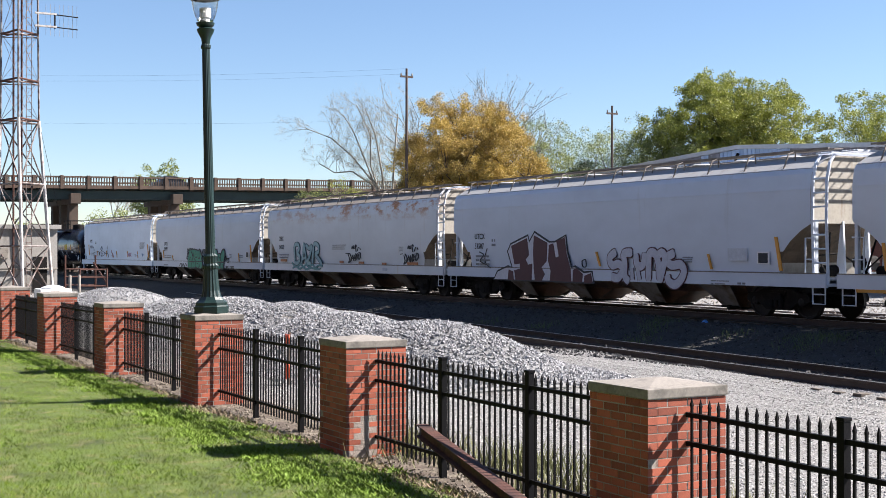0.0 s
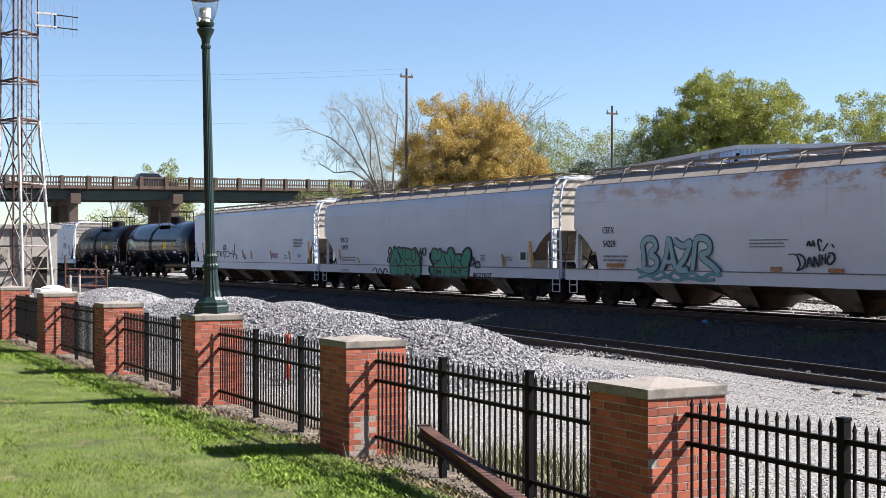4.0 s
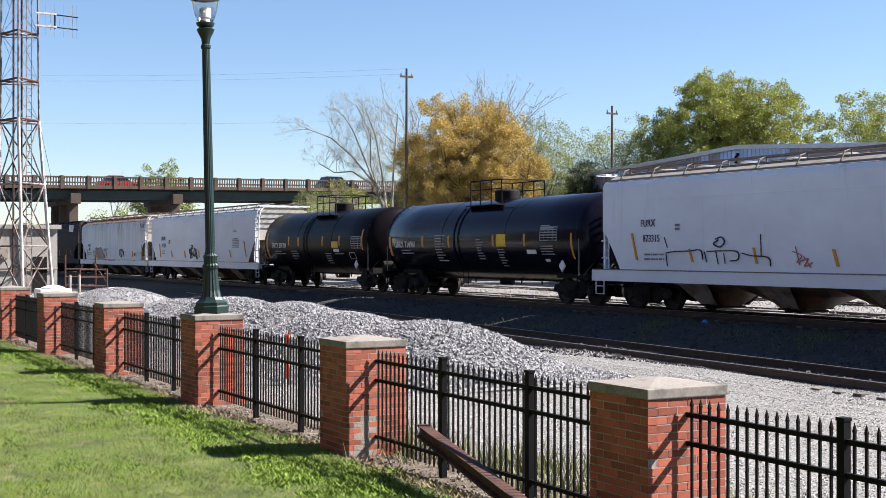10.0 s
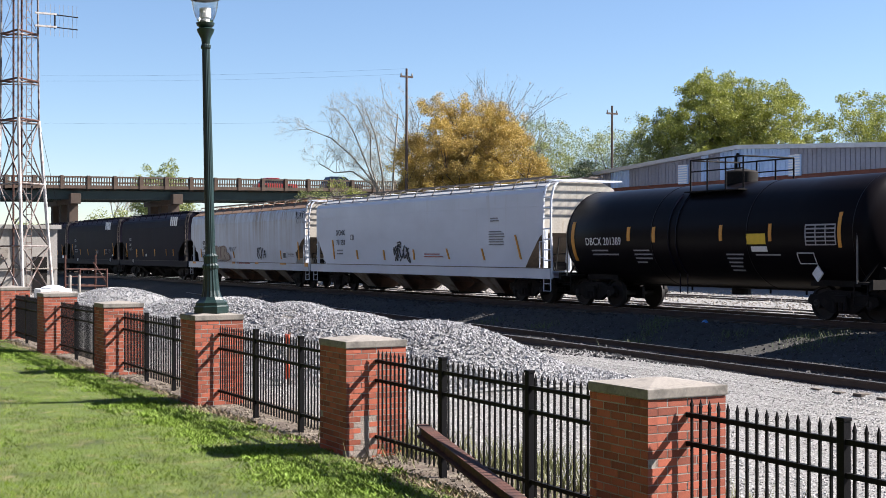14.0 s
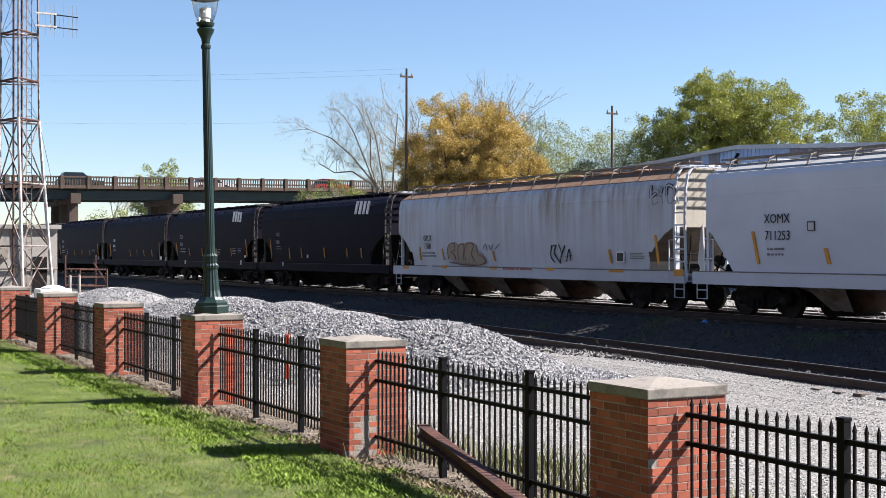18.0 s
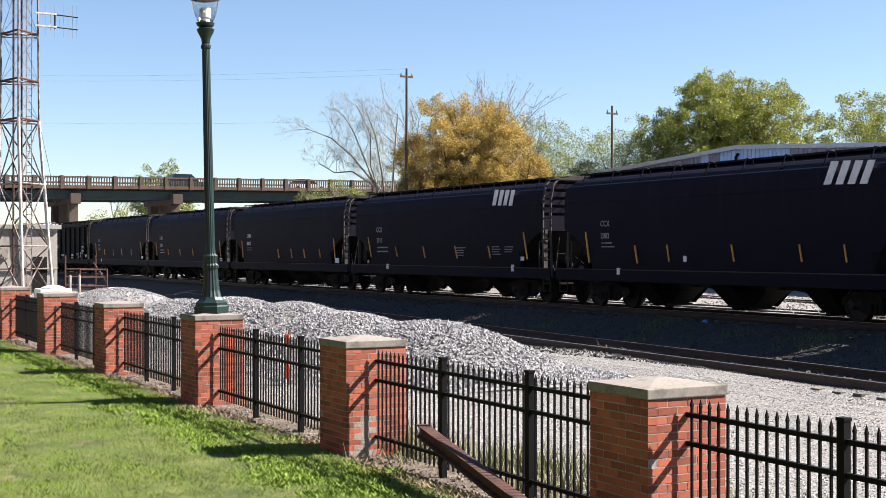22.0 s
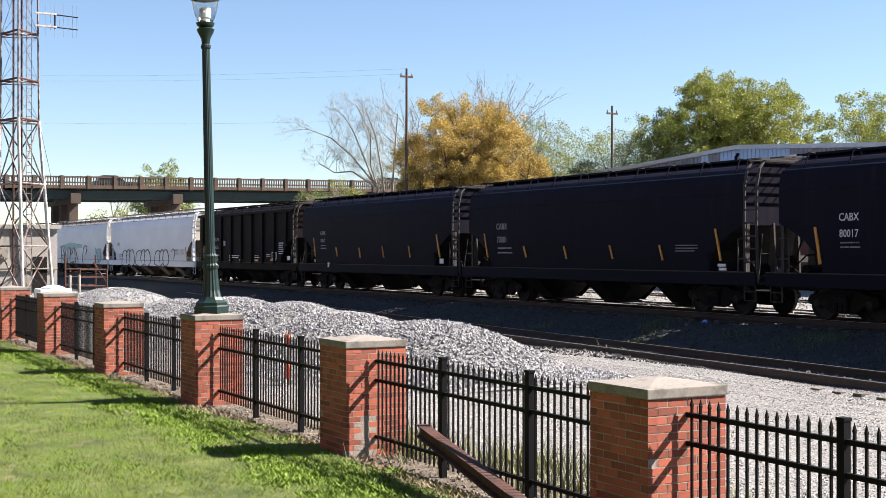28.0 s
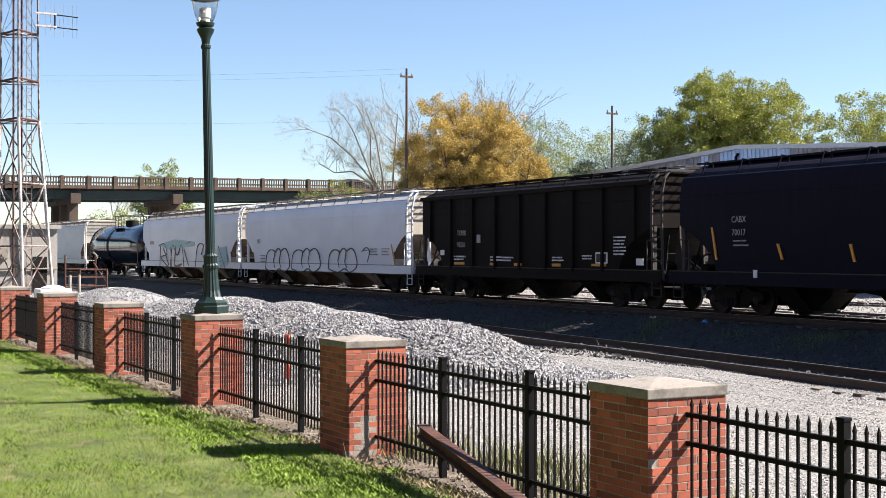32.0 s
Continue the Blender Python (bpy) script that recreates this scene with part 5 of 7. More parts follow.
def blob(car, pts, fill, edge, w, lift=0.0, smooth=False):
    y = side_y(car) - lift
    if smooth:
        pts = curved(pts, True, 4)
    tagged(part("graffiti", prism(B(), pts, y - 0.003, y + 0.02), fill, car, "sprayed lettering fill"), kind="stuff")
    if edge:
        bm = B()
        stroke(bm, [*pts, pts[0]], w, y - 0.005, False)
        tagged(part("graffiti", bm, edge, car, "sprayed outline"), kind="stuff")


def fat_stroke(car, pts, fill, edge, w):
    y = side_y(car)
    bm = B()
    stroke(bm, pts, w + 0.07, y)
    tagged(part("graffiti", bm, edge, car, "sprayed outline"), kind="stuff")
    bm = B()
    stroke(bm, pts, w, y - 0.006)
    tagged(part("graffiti", bm, fill, car, "sprayed lettering fill"), kind="stuff")


TANK_R, TANK_Z = 1.55, 2.28


def tank_patch(car, name, x0, x1, z0, z1, mtl):
    """A painted patch that follows the curve of the tank."""
    r = TANK_R + 0.009
    a0, a1 = (math.asin(max(-0.99, min(0.99, (z - TANK_Z) / r))) for z in (z0, z1))
    n = max(1, int((a1 - a0) / 0.06))
    rings = [[(x, -q * math.cos(a0 + (a1 - a0) * k / n), TANK_Z + q * math.sin(a0 + (a1 - a0) * k / n)) for x, q in ((x0, r), (x1, r), (x1, r - 0.02), (x0, r - 0.02))] for k in range(n + 1)]
    part(name, loft(B(), rings), mtl, car)


def tank_lines(car, x0, x1, z, n, h, gap):
    for k in range(n):
        tank_patch(car, "stencil", x0, x0 + (x1 - x0) * random.uniform(0.5, 1), z - k * gap - h * 0.7, z - k * gap, M["greyp"])


def tank_words(car, text, x, z, size):
    size *= 1.2
    a = math.asin((z + size * 0.35 - TANK_Z) / TANK_R)
    m = pose(x, -(TANK_R + 0.014) * math.cos(a), TANK_Z + TANK_R * math.sin(a), 90 - math.degrees(a), 0, 0) @ Matrix.Diagonal((0.9, 1, 1, 1)) @ pose(0, -size * 0.35, 0)
    for ob in words(car, text, 0, 0, size, M["white"]):
        ob.matrix_basis = m


def diamond(car, x, z):
    bm = prism(B(), [(-0.19, 0), (0, -0.21), (0.19, 0), (0, 0.21)], -0.02, 0.02)
    ob = part("placard", bm, M["white"], car, "white diamond hazard placard")
    ob.matrix_basis = pose(x, -1.42, z)
    part("placard_bracket", rod(B(), (0, 0, 0), (0, 1.0, 0.15), 0.03, 6), M["dark"], ob)


cars = [c for c, _ in cars]
for k, c in enumerate(cars):
    c["curved"] = k not in (4, 7, 14)
plate(cars[0], "panel", -9.51, -8.56, 0.79, 0.87, M["yellow"])
stripe(cars[0], -8.59, 1.33, 0.68, -0.11, 0.09)
words(cars[1], "UTCX", -7.86, 2.27, 0.30, M["black"])
words(cars[1], "53507", -7.86, 1.91, 0.30, M["black"])
label_bars(cars[1], -7.77, 1.67, 1.08, 3, M["black"], 0.085, 0.148)
label_bars(cars[1], -6.61, 2.26, 0.28, 2, M["black"], 0.104, 0.166)
stripe(cars[1], 0.16, 1.33, 0.47, -0.22, 0.09)
stripe(cars[1], 5.58, 1.3, 0.43, -0.15, 0.08)
stripe(cars[1], 8.35, 1.29, 0.90, -0.19, 0.11)
plate(cars[1], "panel", 7.51, 7.97, 1.46, 1.8, M["white"])
plate(cars[1], "panel", 7.55, 7.92, 1.49, 1.76, M["black"])
label_bars(cars[1], 4.35, 1.65, 0.44, 3, M["black"], 0.033, 0.066)
label_bars(cars[1], 6.37, 1.86, 0.69, 2, M["black"], 0.031, 0.094)
plate(cars[1], "panel", 6.32, 7.11, 1.55, 1.89, M["pale"])
label_bars(cars[1], 5.6, 0.99, 0.77, 2, M["black"], 0.032, 0.080)
label_bars(cars[1], 6.72, 0.95, 0.29, 1, M["black"], 0.062, 0.078)
blob(cars[1], [(-6.46, 0.79), (-6.19, 1.1), (-5.45, 1.29), (-5.16, 1.24), (-5.48, 1.82), (-5.27, 2.08), (-4.12, 2.38), (-4.03, 2.15), (-3.68, 2.49), (-2.76, 2.14), (-2.4, 2.14), (-1.75, 2.35), (-1.65, 1.81), (-1.41, 1.28), (-1.21, 1.32), (-0.69, 1.13), (-0.23, 1.16), (-0.12, 0.79)], M["graf_white"], M["black"], 0.06)
blob(cars[1], [(-5.22, 2.01), (-4.17, 2.28), (-4.03, 1.69), (-4.25, 1.52), (-4.09, 1.35), (-3.82, 1.39), (-3.87, 0.8), (-4.93, 0.81), (-5.01, 1.14), (-4.62, 1.21), (-4.64, 1.38), (-4.99, 1.35)], M["maroon"], None, 0, 0.012)
blob(cars[1], [(-3.71, 2.37), (-2.86, 2.11), (-2.91, 1.48), (-3.23, 1.26), (-3.02, 1.03), (-3.23, 0.79), (-3.65, 0.8), (-3.73, 1.39), (-3.76, 1.81)], M["maroon"], None, 0, 0.012)
blob(cars[1], [(-2.76, 2.03), (-2.5, 2.09), (-2.35, 1.6), (-2.15, 1.65), (-2.3, 2.16), (-1.8, 2.28), (-1.7, 1.76), (-1.46, 1.25), (-1.41, 0.8), (-2.71, 0.81), (-2.65, 1.15), (-2.81, 1.48)], M["maroon"], None, 0, 0.012)
blob(cars[1], [(-1.31, 1.19), (-1.12, 1.26), (-0.74, 1.07), (-0.79, 0.79), (-1.33, 0.81)], M["maroon"], None, 0, 0.012)
blob(cars[1], [(-0.65, 1.01), (-0.28, 1.11), (-0.18, 0.79), (-0.67, 0.79)], M["maroon"], None, 0, 0.012)
blob(cars[1], [(-5.39, 1.17), (-5.1, 1.1), (-5.04, 0.8), (-5.45, 0.8)], M["maroon"], None, 0, 0.012)
fat_stroke(cars[1], [(1.08, 1.8), (0.75, 1.61), (0.88, 1.37), (1.22, 1.42), (1.44, 1.26), (1.22, 0.99), (0.84, 1.01)], M["graf_lilac"], M["maroon"], 0.26)
fat_stroke(cars[1], [(1.93, 1.77), (1.5, 1.74), (1.54, 1.44), (1.56, 1.02), (1.77, 0.88)], M["graf_lilac"], M["maroon"], 0.26)
fat_stroke(cars[1], [(2.1, 1.74), (2.18, 1.39), (2.46, 1.4), (2.58, 1.77)], M["graf_lilac"], M["maroon"], 0.26)
fat_stroke(cars[1], [(1.89, 1.29), (1.93, 0.93)], M["graf_lilac"], M["maroon"], 0.26)
fat_stroke(cars[1], [(2.18, 1.3), (2.3, 0.93)], M["graf_lilac"], M["maroon"], 0.26)
fat_stroke(cars[1], [(2.74, 0.9), (2.76, 1.66), (2.93, 1.78), (3.12, 1.67), (3.24, 1.38), (3.28, 0.94)], M["graf_lilac"], M["maroon"], 0.26)
fat_stroke(cars[1], [(3.16, 1.67), (3.39, 1.77), (3.54, 1.62), (3.47, 1.38), (3.28, 0.89)], M["graf_lilac"], M["maroon"], 0.26)
fat_stroke(cars[1], [(3.99, 1.77), (3.58, 1.6), (3.84, 1.4), (4.24, 1.43), (4.42, 1.26), (4.31, 1.01), (4.02, 0.83), (3.73, 0.92), (3.65, 1.11)], M["graf_lilac"], M["maroon"], 0.26)
scrawl(cars[1], M["black"], 0.03, [[(-0.8, 1.5), (-0.6, 1.54), (-0.57, 1.32), (-0.76, 1.32), (-0.8, 1.5)], [(-7.52, 1.8), (-7.19, 1.68), (-7.44, 1.46), (-6.85, 1.3)], [(-6.94, 1.93), (-7.1, 1.47), (-6.69, 1.2)]])
words(cars[2], "CEFX", -7.78, 2.38, 0.30, M["black"])
words(cars[2], "54229", -7.74, 1.95, 0.30, M["black"])
label_bars(cars[2], -7.7, 1.68, 1.47, 2, M["black"], 0.062, 0.125)
label_bars(cars[2], -0.92, 2.13, 1.57, 3, M["black"], 0.036, 0.091)
label_bars(cars[2], 6.05, 2.01, 0.40, 3, M["black"], 0.031, 0.077)
plate(cars[2], "panel", -7.54, -6.7, 1.31, 1.43, M["rustp"])
plate(cars[2], "panel", -0.09, 0.3, 1.28, 1.39, M["rustp"])
plate(cars[2], "panel", 2.01, 2.5, 1.27, 1.37, M["rustp"])
plate(cars[2], "panel", 4.4, 4.79, 1.25, 1.34, M["rustp"])
plate(cars[2], "panel", 6.81, 7.74, 1.26, 1.37, M["rustp"])
plate(cars[2], "panel", 4.47, 4.89, 0.98, 1.12, M["pale"])
fat_stroke(cars[2], [(-5.58, 1.28), (-5.62, 1.72), (-5.65, 2.02), (-5.43, 2.18), (-5.13, 2.15), (-5.02, 1.92), (-5.28, 1.74), (-4.98, 1.58), (-4.98, 1.36), (-5.28, 1.24), (-5.58, 1.28)], M["teal_f"], M["teal_d"], 0.17)
fat_stroke(cars[2], [(-4.8, 1.17), (-4.54, 1.62), (-4.4, 2.17), (-4.26, 1.82), (-4.08, 1.29)], M["teal_f"], M["teal_d"], 0.17)
fat_stroke(cars[2], [(-4.58, 1.47), (-4.22, 1.51)], M["teal_f"], M["teal_d"], 0.17)
fat_stroke(cars[2], [(-4.18, 2.15), (-3.76, 1.97), (-3.41, 2.07), (-3.65, 1.62), (-3.97, 1.29), (-3.51, 1.26)], M["teal_f"], M["teal_d"], 0.17)
fat_stroke(cars[2], [(-3.31, 1.26), (-3.24, 1.72), (-3.14, 2.14), (-2.8, 2.18), (-2.56, 2.04), (-2.59, 1.8), (-2.93, 1.68), (-2.46, 1.42), (-2.13, 1.2)], M["teal_f"], M["teal_d"], 0.17)
scrawl(cars[2], M["teal"], 0.10, [[(-5.96, 1.28), (-5.73, 1.16), (-5.43, 1.24), (-5.13, 1.11), (-4.76, 1.21), (-4.47, 1.07), (-4.11, 1.2), (-3.76, 1.07), (-3.34, 1.19), (-2.93, 1.04), (-2.53, 1.16), (-2.06, 1.13)], [(-5.88, 0.99), (-5.43, 1.08), (-4.98, 0.97), (-4.54, 1.05), (-4.04, 0.95), (-3.48, 1.03), (-2.8, 0.97), (-2.33, 1.01)]])
scrawl(cars[2], M["black"], 0.05, [[(6.5, 1.66), (6.61, 1.43), (6.5, 1.29), (6.72, 1.37), (6.79, 1.55), (6.63, 1.7), (6.63, 1.69)], [(6.85, 1.37), (6.94, 1.63), (7.05, 1.39)], [(6.89, 1.46), (7.02, 1.49)], [(7.11, 1.37), (7.11, 1.64), (7.28, 1.4), (7.3, 1.72)], [(7.39, 1.7), (7.37, 1.43)], [(7.51, 1.73), (7.49, 1.47)], [(7.37, 1.58), (7.58, 1.62)], [(7.66, 1.69), (7.54, 1.56), (7.64, 1.45), (7.81, 1.57), (7.77, 1.73), (7.6, 1.73)], [(6.85, 1.92), (6.92, 2.04), (6.98, 1.91)], [(7.02, 1.91), (7.07, 2.05), (7.13, 1.91)], [(7.32, 1.79), (7.24, 2.03), (7.3, 2.09), (7.37, 2.02)], [(7.41, 1.79), (7.58, 1.99)], [(7.72, 1.97), (7.79, 1.88)], [(6.19, 1.7), (6.37, 1.72)]])
scrawl(cars[2], M["black"], 0.045, [[(0.9, 1.68), (1.01, 1.45), (0.9, 1.31), (1.12, 1.39), (1.19, 1.57), (1.03, 1.72), (0.81, 1.71)], [(1.25, 1.39), (1.34, 1.65), (1.45, 1.41)], [(1.29, 1.48), (1.42, 1.51)], [(1.51, 1.39), (1.51, 1.66), (1.68, 1.42), (1.7, 1.74)], [(1.79, 1.72), (1.77, 1.45)], [(1.91, 1.75), (1.89, 1.49)], [(1.77, 1.6), (1.98, 1.64)], [(2.06, 1.71), (1.94, 1.58), (2.04, 1.47), (2.21, 1.59), (2.17, 1.75), (2.0, 1.75)], [(1.25, 1.94), (1.32, 2.06), (1.38, 1.93)], [(1.42, 1.93), (1.47, 2.07), (1.53, 1.93)], [(1.72, 1.81), (1.64, 2.05), (1.7, 2.11), (1.77, 2.04)], [(1.81, 1.81), (1.98, 2.01)], [(2.12, 1.99), (2.19, 1.9)], [(0.59, 1.72), (0.77, 1.74)]])
words(cars[3], "UTCX", -7.79, 2.23, 0.32, M["black"])
words(cars[3], "54479", -7.75, 1.9, 0.32, M["black"])
stripe(cars[3], -5.83, 1.31, 0.27, -0.22, 0.07)
stripe(cars[3], -7.91, 1.41, 0.51, -0.16, 0.08)
stripe(cars[3], 6.59, 1.27, 0.46, -0.12, 0.09)
stripe(cars[3], 8.51, 1.25, 0.93, -0.16, 0.13)
label_bars(cars[3], -7.67, 1.58, 1.62, 2, M["black"], 0.061, 0.123)
label_bars(cars[3], 4.96, 1.67, 0.36, 3, M["black"], 0.031, 0.078)
label_bars(cars[3], 6.59, 1.62, 0.63, 2, M["black"], 0.045, 0.090)
label_bars(cars[3], -7.79, 1.0, 0.98, 2, M["black"], 0.062, 0.103)
plate(cars[3], "panel", 7.75, 8.22, 1.48, 1.81, M["white"])
plate(cars[3], "panel", 7.81, 8.16, 1.51, 1.78, M["black"])
blob(cars[3], [(-2.59, 0.86), (-2.66, 1.26), (-2.58, 1.54), (-2.42, 1.78), (-2.26, 2.03), (-2.1, 1.93), (-1.82, 2.0), (-1.6, 1.95), (-1.42, 1.98), (-1.15, 1.95), (-0.89, 1.93), (-0.61, 1.88), (-0.34, 1.97), (-0.15, 1.81), (-0.03, 1.66), (0.2, 1.56), (0.08, 1.44), (0.16, 1.22), (0.2, 1.0), (0.08, 0.82), (-0.26, 0.78), (-0.51, 0.87), (-0.68, 0.8), (-0.98, 0.88), (-1.2, 0.83), (-1.6, 0.82), (-1.94, 0.82), (-2.28, 0.82)], M["green"], M["black"], 0.075, smooth=True)
blob(cars[3], [(1.08, 1.77), (1.24, 1.93), (1.5, 1.91), (1.64, 1.86), (1.83, 1.93), (2.0, 1.77), (2.15, 1.81), (2.4, 1.73), (2.53, 1.93), (2.84, 1.94), (3.05, 1.7), (3.39, 1.72), (3.56, 1.65), (3.74, 1.84), (4.04, 1.96), (4.23, 1.88), (4.3, 1.69), (4.23, 1.46), (4.15, 1.31), (4.12, 1.0), (3.98, 0.8), (3.74, 0.85), (3.5, 0.81), (3.14, 0.81), (2.78, 0.81), (2.46, 0.81), (2.15, 0.82), (1.76, 0.83), (1.24, 0.82), (0.95, 1.02), (0.97, 1.19), (1.31, 1.23), (1.11, 1.44), (1.01, 1.6)], M["green"], M["black"], 0.075, smooth=True)
scrawl(cars[3], M["black"], 0.05, [[(-2.37, 1.29), (-2.19, 1.48), (-2.05, 1.42), (-2.01, 1.3), (-1.82, 1.21), (-1.67, 1.42), (-1.78, 1.66), (-2.0, 1.83)], [(-1.91, 1.95), (-1.78, 1.73), (-1.6, 1.55)], [(-1.42, 1.93), (-1.53, 1.58), (-1.33, 1.37), (-1.15, 1.28), (-1.2, 0.85)], [(-1.15, 1.93), (-1.26, 1.55), (-1.02, 1.46), (-0.81, 1.55)], [(-0.89, 1.7), (-1.11, 1.64)], [(-0.61, 1.85), (-0.66, 1.51), (-0.42, 1.38), (-0.26, 1.59), (-0.34, 1.94)], [(-1.91, 1.2), (-1.96, 0.83)], [(-1.71, 1.15), (-1.51, 1.16)], [(-1.6, 1.15), (-1.6, 0.86)], [(-0.94, 1.13), (-0.68, 1.07), (-0.55, 0.83)], [(-0.26, 1.11), (-0.38, 0.91)], [(-2.51, 1.23), (-1.91, 1.2), (-1.2, 1.25), (-0.55, 1.22), (0.12, 1.26)], [(-2.68, 2.02), (-2.8, 1.86), (-2.75, 1.65), (-2.61, 1.73), (-2.54, 1.89), (-2.68, 2.02)], [(-2.75, 1.64), (-2.89, 1.49), (-2.87, 1.37), (-2.73, 1.38), (-2.68, 1.57)], [(0.14, 1.97), (0.08, 1.73), (0.24, 1.82), (0.24, 1.66)], [(0.34, 1.93), (0.32, 1.71), (0.58, 1.69), (0.58, 1.94), (0.34, 1.93)], [(1.64, 1.85), (1.61, 1.72)], [(1.21, 1.44), (1.64, 1.46), (1.89, 1.51)], [(2.0, 1.72), (1.83, 1.48), (1.5, 1.36), (1.24, 1.3)], [(2.15, 1.69), (2.28, 1.44), (2.47, 1.25)], [(2.65, 1.61), (2.78, 1.29), (2.71, 1.05)], [(3.05, 1.69), (3.0, 1.37), (2.84, 1.21)], [(3.2, 1.53), (3.39, 1.45), (3.56, 1.53)], [(3.56, 1.65), (3.5, 1.38), (3.68, 1.22)], [(3.86, 1.07), (4.09, 1.04)], [(2.28, 1.2), (2.15, 0.84)], [(2.78, 1.21), (2.78, 0.83)], [(3.5, 1.18), (3.5, 0.83)], [(0.97, 1.19), (1.76, 1.17), (2.65, 1.19), (3.5, 1.18), (4.12, 1.2)], [(4.3, 1.46), (4.44, 1.58), (4.53, 1.39), (4.38, 1.31)], [(4.61, 1.4), (4.89, 1.43), (4.94, 1.24), (4.66, 1.22), (4.61, 1.4)], [(1.31, 1.07), (1.31, 0.9), (1.48, 0.91), (1.48, 1.07), (1.31, 1.07)], [(1.57, 1.05), (1.54, 0.93), (1.66, 0.93), (1.66, 1.06), (1.57, 1.05)], [(1.74, 0.93), (1.74, 1.07), (1.87, 0.94), (1.88, 1.08)], [(2.9, 0.96), (2.97, 1.09), (3.05, 0.96)], [(3.12, 1.1), (3.12, 0.97), (3.22, 0.97)], [(3.29, 1.1), (3.29, 0.97)], [(3.36, 0.97), (3.38, 1.1), (3.48, 1.09)]])
words(cars[3], "JREZ DEST", 4.42, 0.78, 0.34, M["black"])
scrawl(cars[3], M["black"], 0.03, [[(-4.43, 0.95), (-4.08, 1.11), (-3.91, 0.85), (-3.64, 1.08), (-3.37, 0.86), (-3.17, 1.09), (-2.84, 0.91)]])
words(cars[4], "FURX", -7.38, 2.56, 0.32, M["black"])
words(cars[4], "873315", -7.27, 2.1, 0.31, M["black"])
label_bars(cars[4], -7.19, 1.74, 1.03, 2, M["black"], 0.060, 0.140)
label_bars(cars[4], 6.76, 2.45, 1.27, 6, M["black"], 0.044, 0.073)
label_bars(cars[4], 5.51, 1.63, 0.42, 3, M["black"], 0.030, 0.075)
label_bars(cars[4], -5.72, 2.62, 0.21, 2, M["black"], 0.078, 0.117)
stripe(cars[4], -7.61, 1.54, 0.83, -0.27, 0.08)
stripe(cars[4], 0.69, 1.42, 0.45, -0.16, 0.09)
stripe(cars[4], 3.66, 1.42, 0.44, -0.17, 0.10)
stripe(cars[4], 6.25, 1.41, 0.44, -0.17, 0.09)
stripe(cars[4], 8.82, 1.39, 0.93, -0.18, 0.10)
stripe(cars[4], -4.95, 1.49, 0.39, -0.17, 0.07)
stripe(cars[4], -2.27, 1.47, 0.44, -0.12, 0.07)
scrawl(cars[4], M["black"], 0.035, [[(-6.22, 2.23), (-6.07, 1.92)], [(-6.14, 1.76), (-5.78, 1.8), (-5.08, 1.82), (-4.56, 1.84), (-4.46, 1.57)], [(-4.39, 1.8), (-4.29, 1.5)], [(-4.29, 1.8), (-3.73, 1.82), (-3.01, 1.8), (-2.98, 1.58), (-3.3, 1.54)], [(-3.89, 1.78), (-3.79, 1.44)], [(-3.56, 1.76), (-3.5, 1.46)], [(-2.82, 1.76), (-2.44, 1.69), (-1.77, 1.64), (-1.68, 1.4)], [(-2.07, 2.27), (-2.04, 1.65)], [(-6.14, 1.76), (-6.07, 1.37)], [(-3.92, 2.15), (-3.66, 2.21), (-3.53, 2.06), (-3.73, 1.93), (-3.99, 2.02), (-3.79, 2.13)], [(-4.02, 1.12), (-3.96, 1.01), (-3.73, 1.14), (-3.53, 1.02), (-3.3, 1.13), (-3.14, 1.0)]])
scrawl(cars[4], M["red"], 0.028, [[(-0.88, 1.81), (-0.53, 1.69), (-0.7, 1.52), (-0.3, 1.62), (-0.42, 1.41), (-0.13, 1.52)], [(-0.76, 1.94), (-0.59, 1.45)], [(-0.47, 1.69), (-0.19, 1.38)]])
scrawl(cars[4], M["pink"], 0.028, [[(3.71, 1.73), (3.75, 1.51), (3.87, 1.67), (3.96, 1.5), (4.03, 1.75)], [(4.13, 1.48), (4.13, 1.73), (4.29, 1.69), (4.17, 1.61), (4.31, 1.53), (4.15, 1.48)], [(4.42, 1.75), (4.42, 1.48)], [(4.7, 1.75), (4.45, 1.61), (4.72, 1.49)], [(3.89, 1.13), (4.1, 1.2), (4.29, 1.11), (4.51, 1.19), (4.87, 1.1)]])
scrawl(cars[4], M["blue_m"], 0.028, [[(7.32, 1.71), (7.45, 1.51), (7.53, 1.71), (7.61, 1.54), (7.76, 1.65)], [(-0.88, 1.13), (-0.53, 1.2), (-0.19, 1.07), (0.2, 1.18), (0.59, 1.05), (1.02, 1.16), (1.44, 1.03), (1.81, 1.1)], [(6.1, 1.7), (6.29, 1.62), (6.21, 1.53), (6.45, 1.5)]])
plate(cars[4], "panel", -6.97, -6.52, 1.15, 1.28, M["white"])
plate(cars[4], "panel", 6.82, 7.3, 1.03, 1.18, M["white"])
plate(cars[4], "panel", 7.49, 7.76, 1.08, 1.18, M["black"])
words(cars[7], "XOMX", -7.6, 2.56, 0.36, M["black"])
words(cars[7], "711253", -7.57, 2.11, 0.36, M["black"])
label_bars(cars[7], -7.47, 1.9, 0.79, 2, M["black"], 0.066, 0.149)
plate(cars[7], "panel", -5.99, -5.73, 2.34, 2.58, M["black"])
plate(cars[7], "panel", -5.96, -5.75, 2.36, 2.55, M["white_car"])
stripe(cars[7], -7.86, 1.46, 0.89, -0.24, 0.10)
stripe(cars[7], -5.28, 1.48, 0.41, -0.14, 0.12)
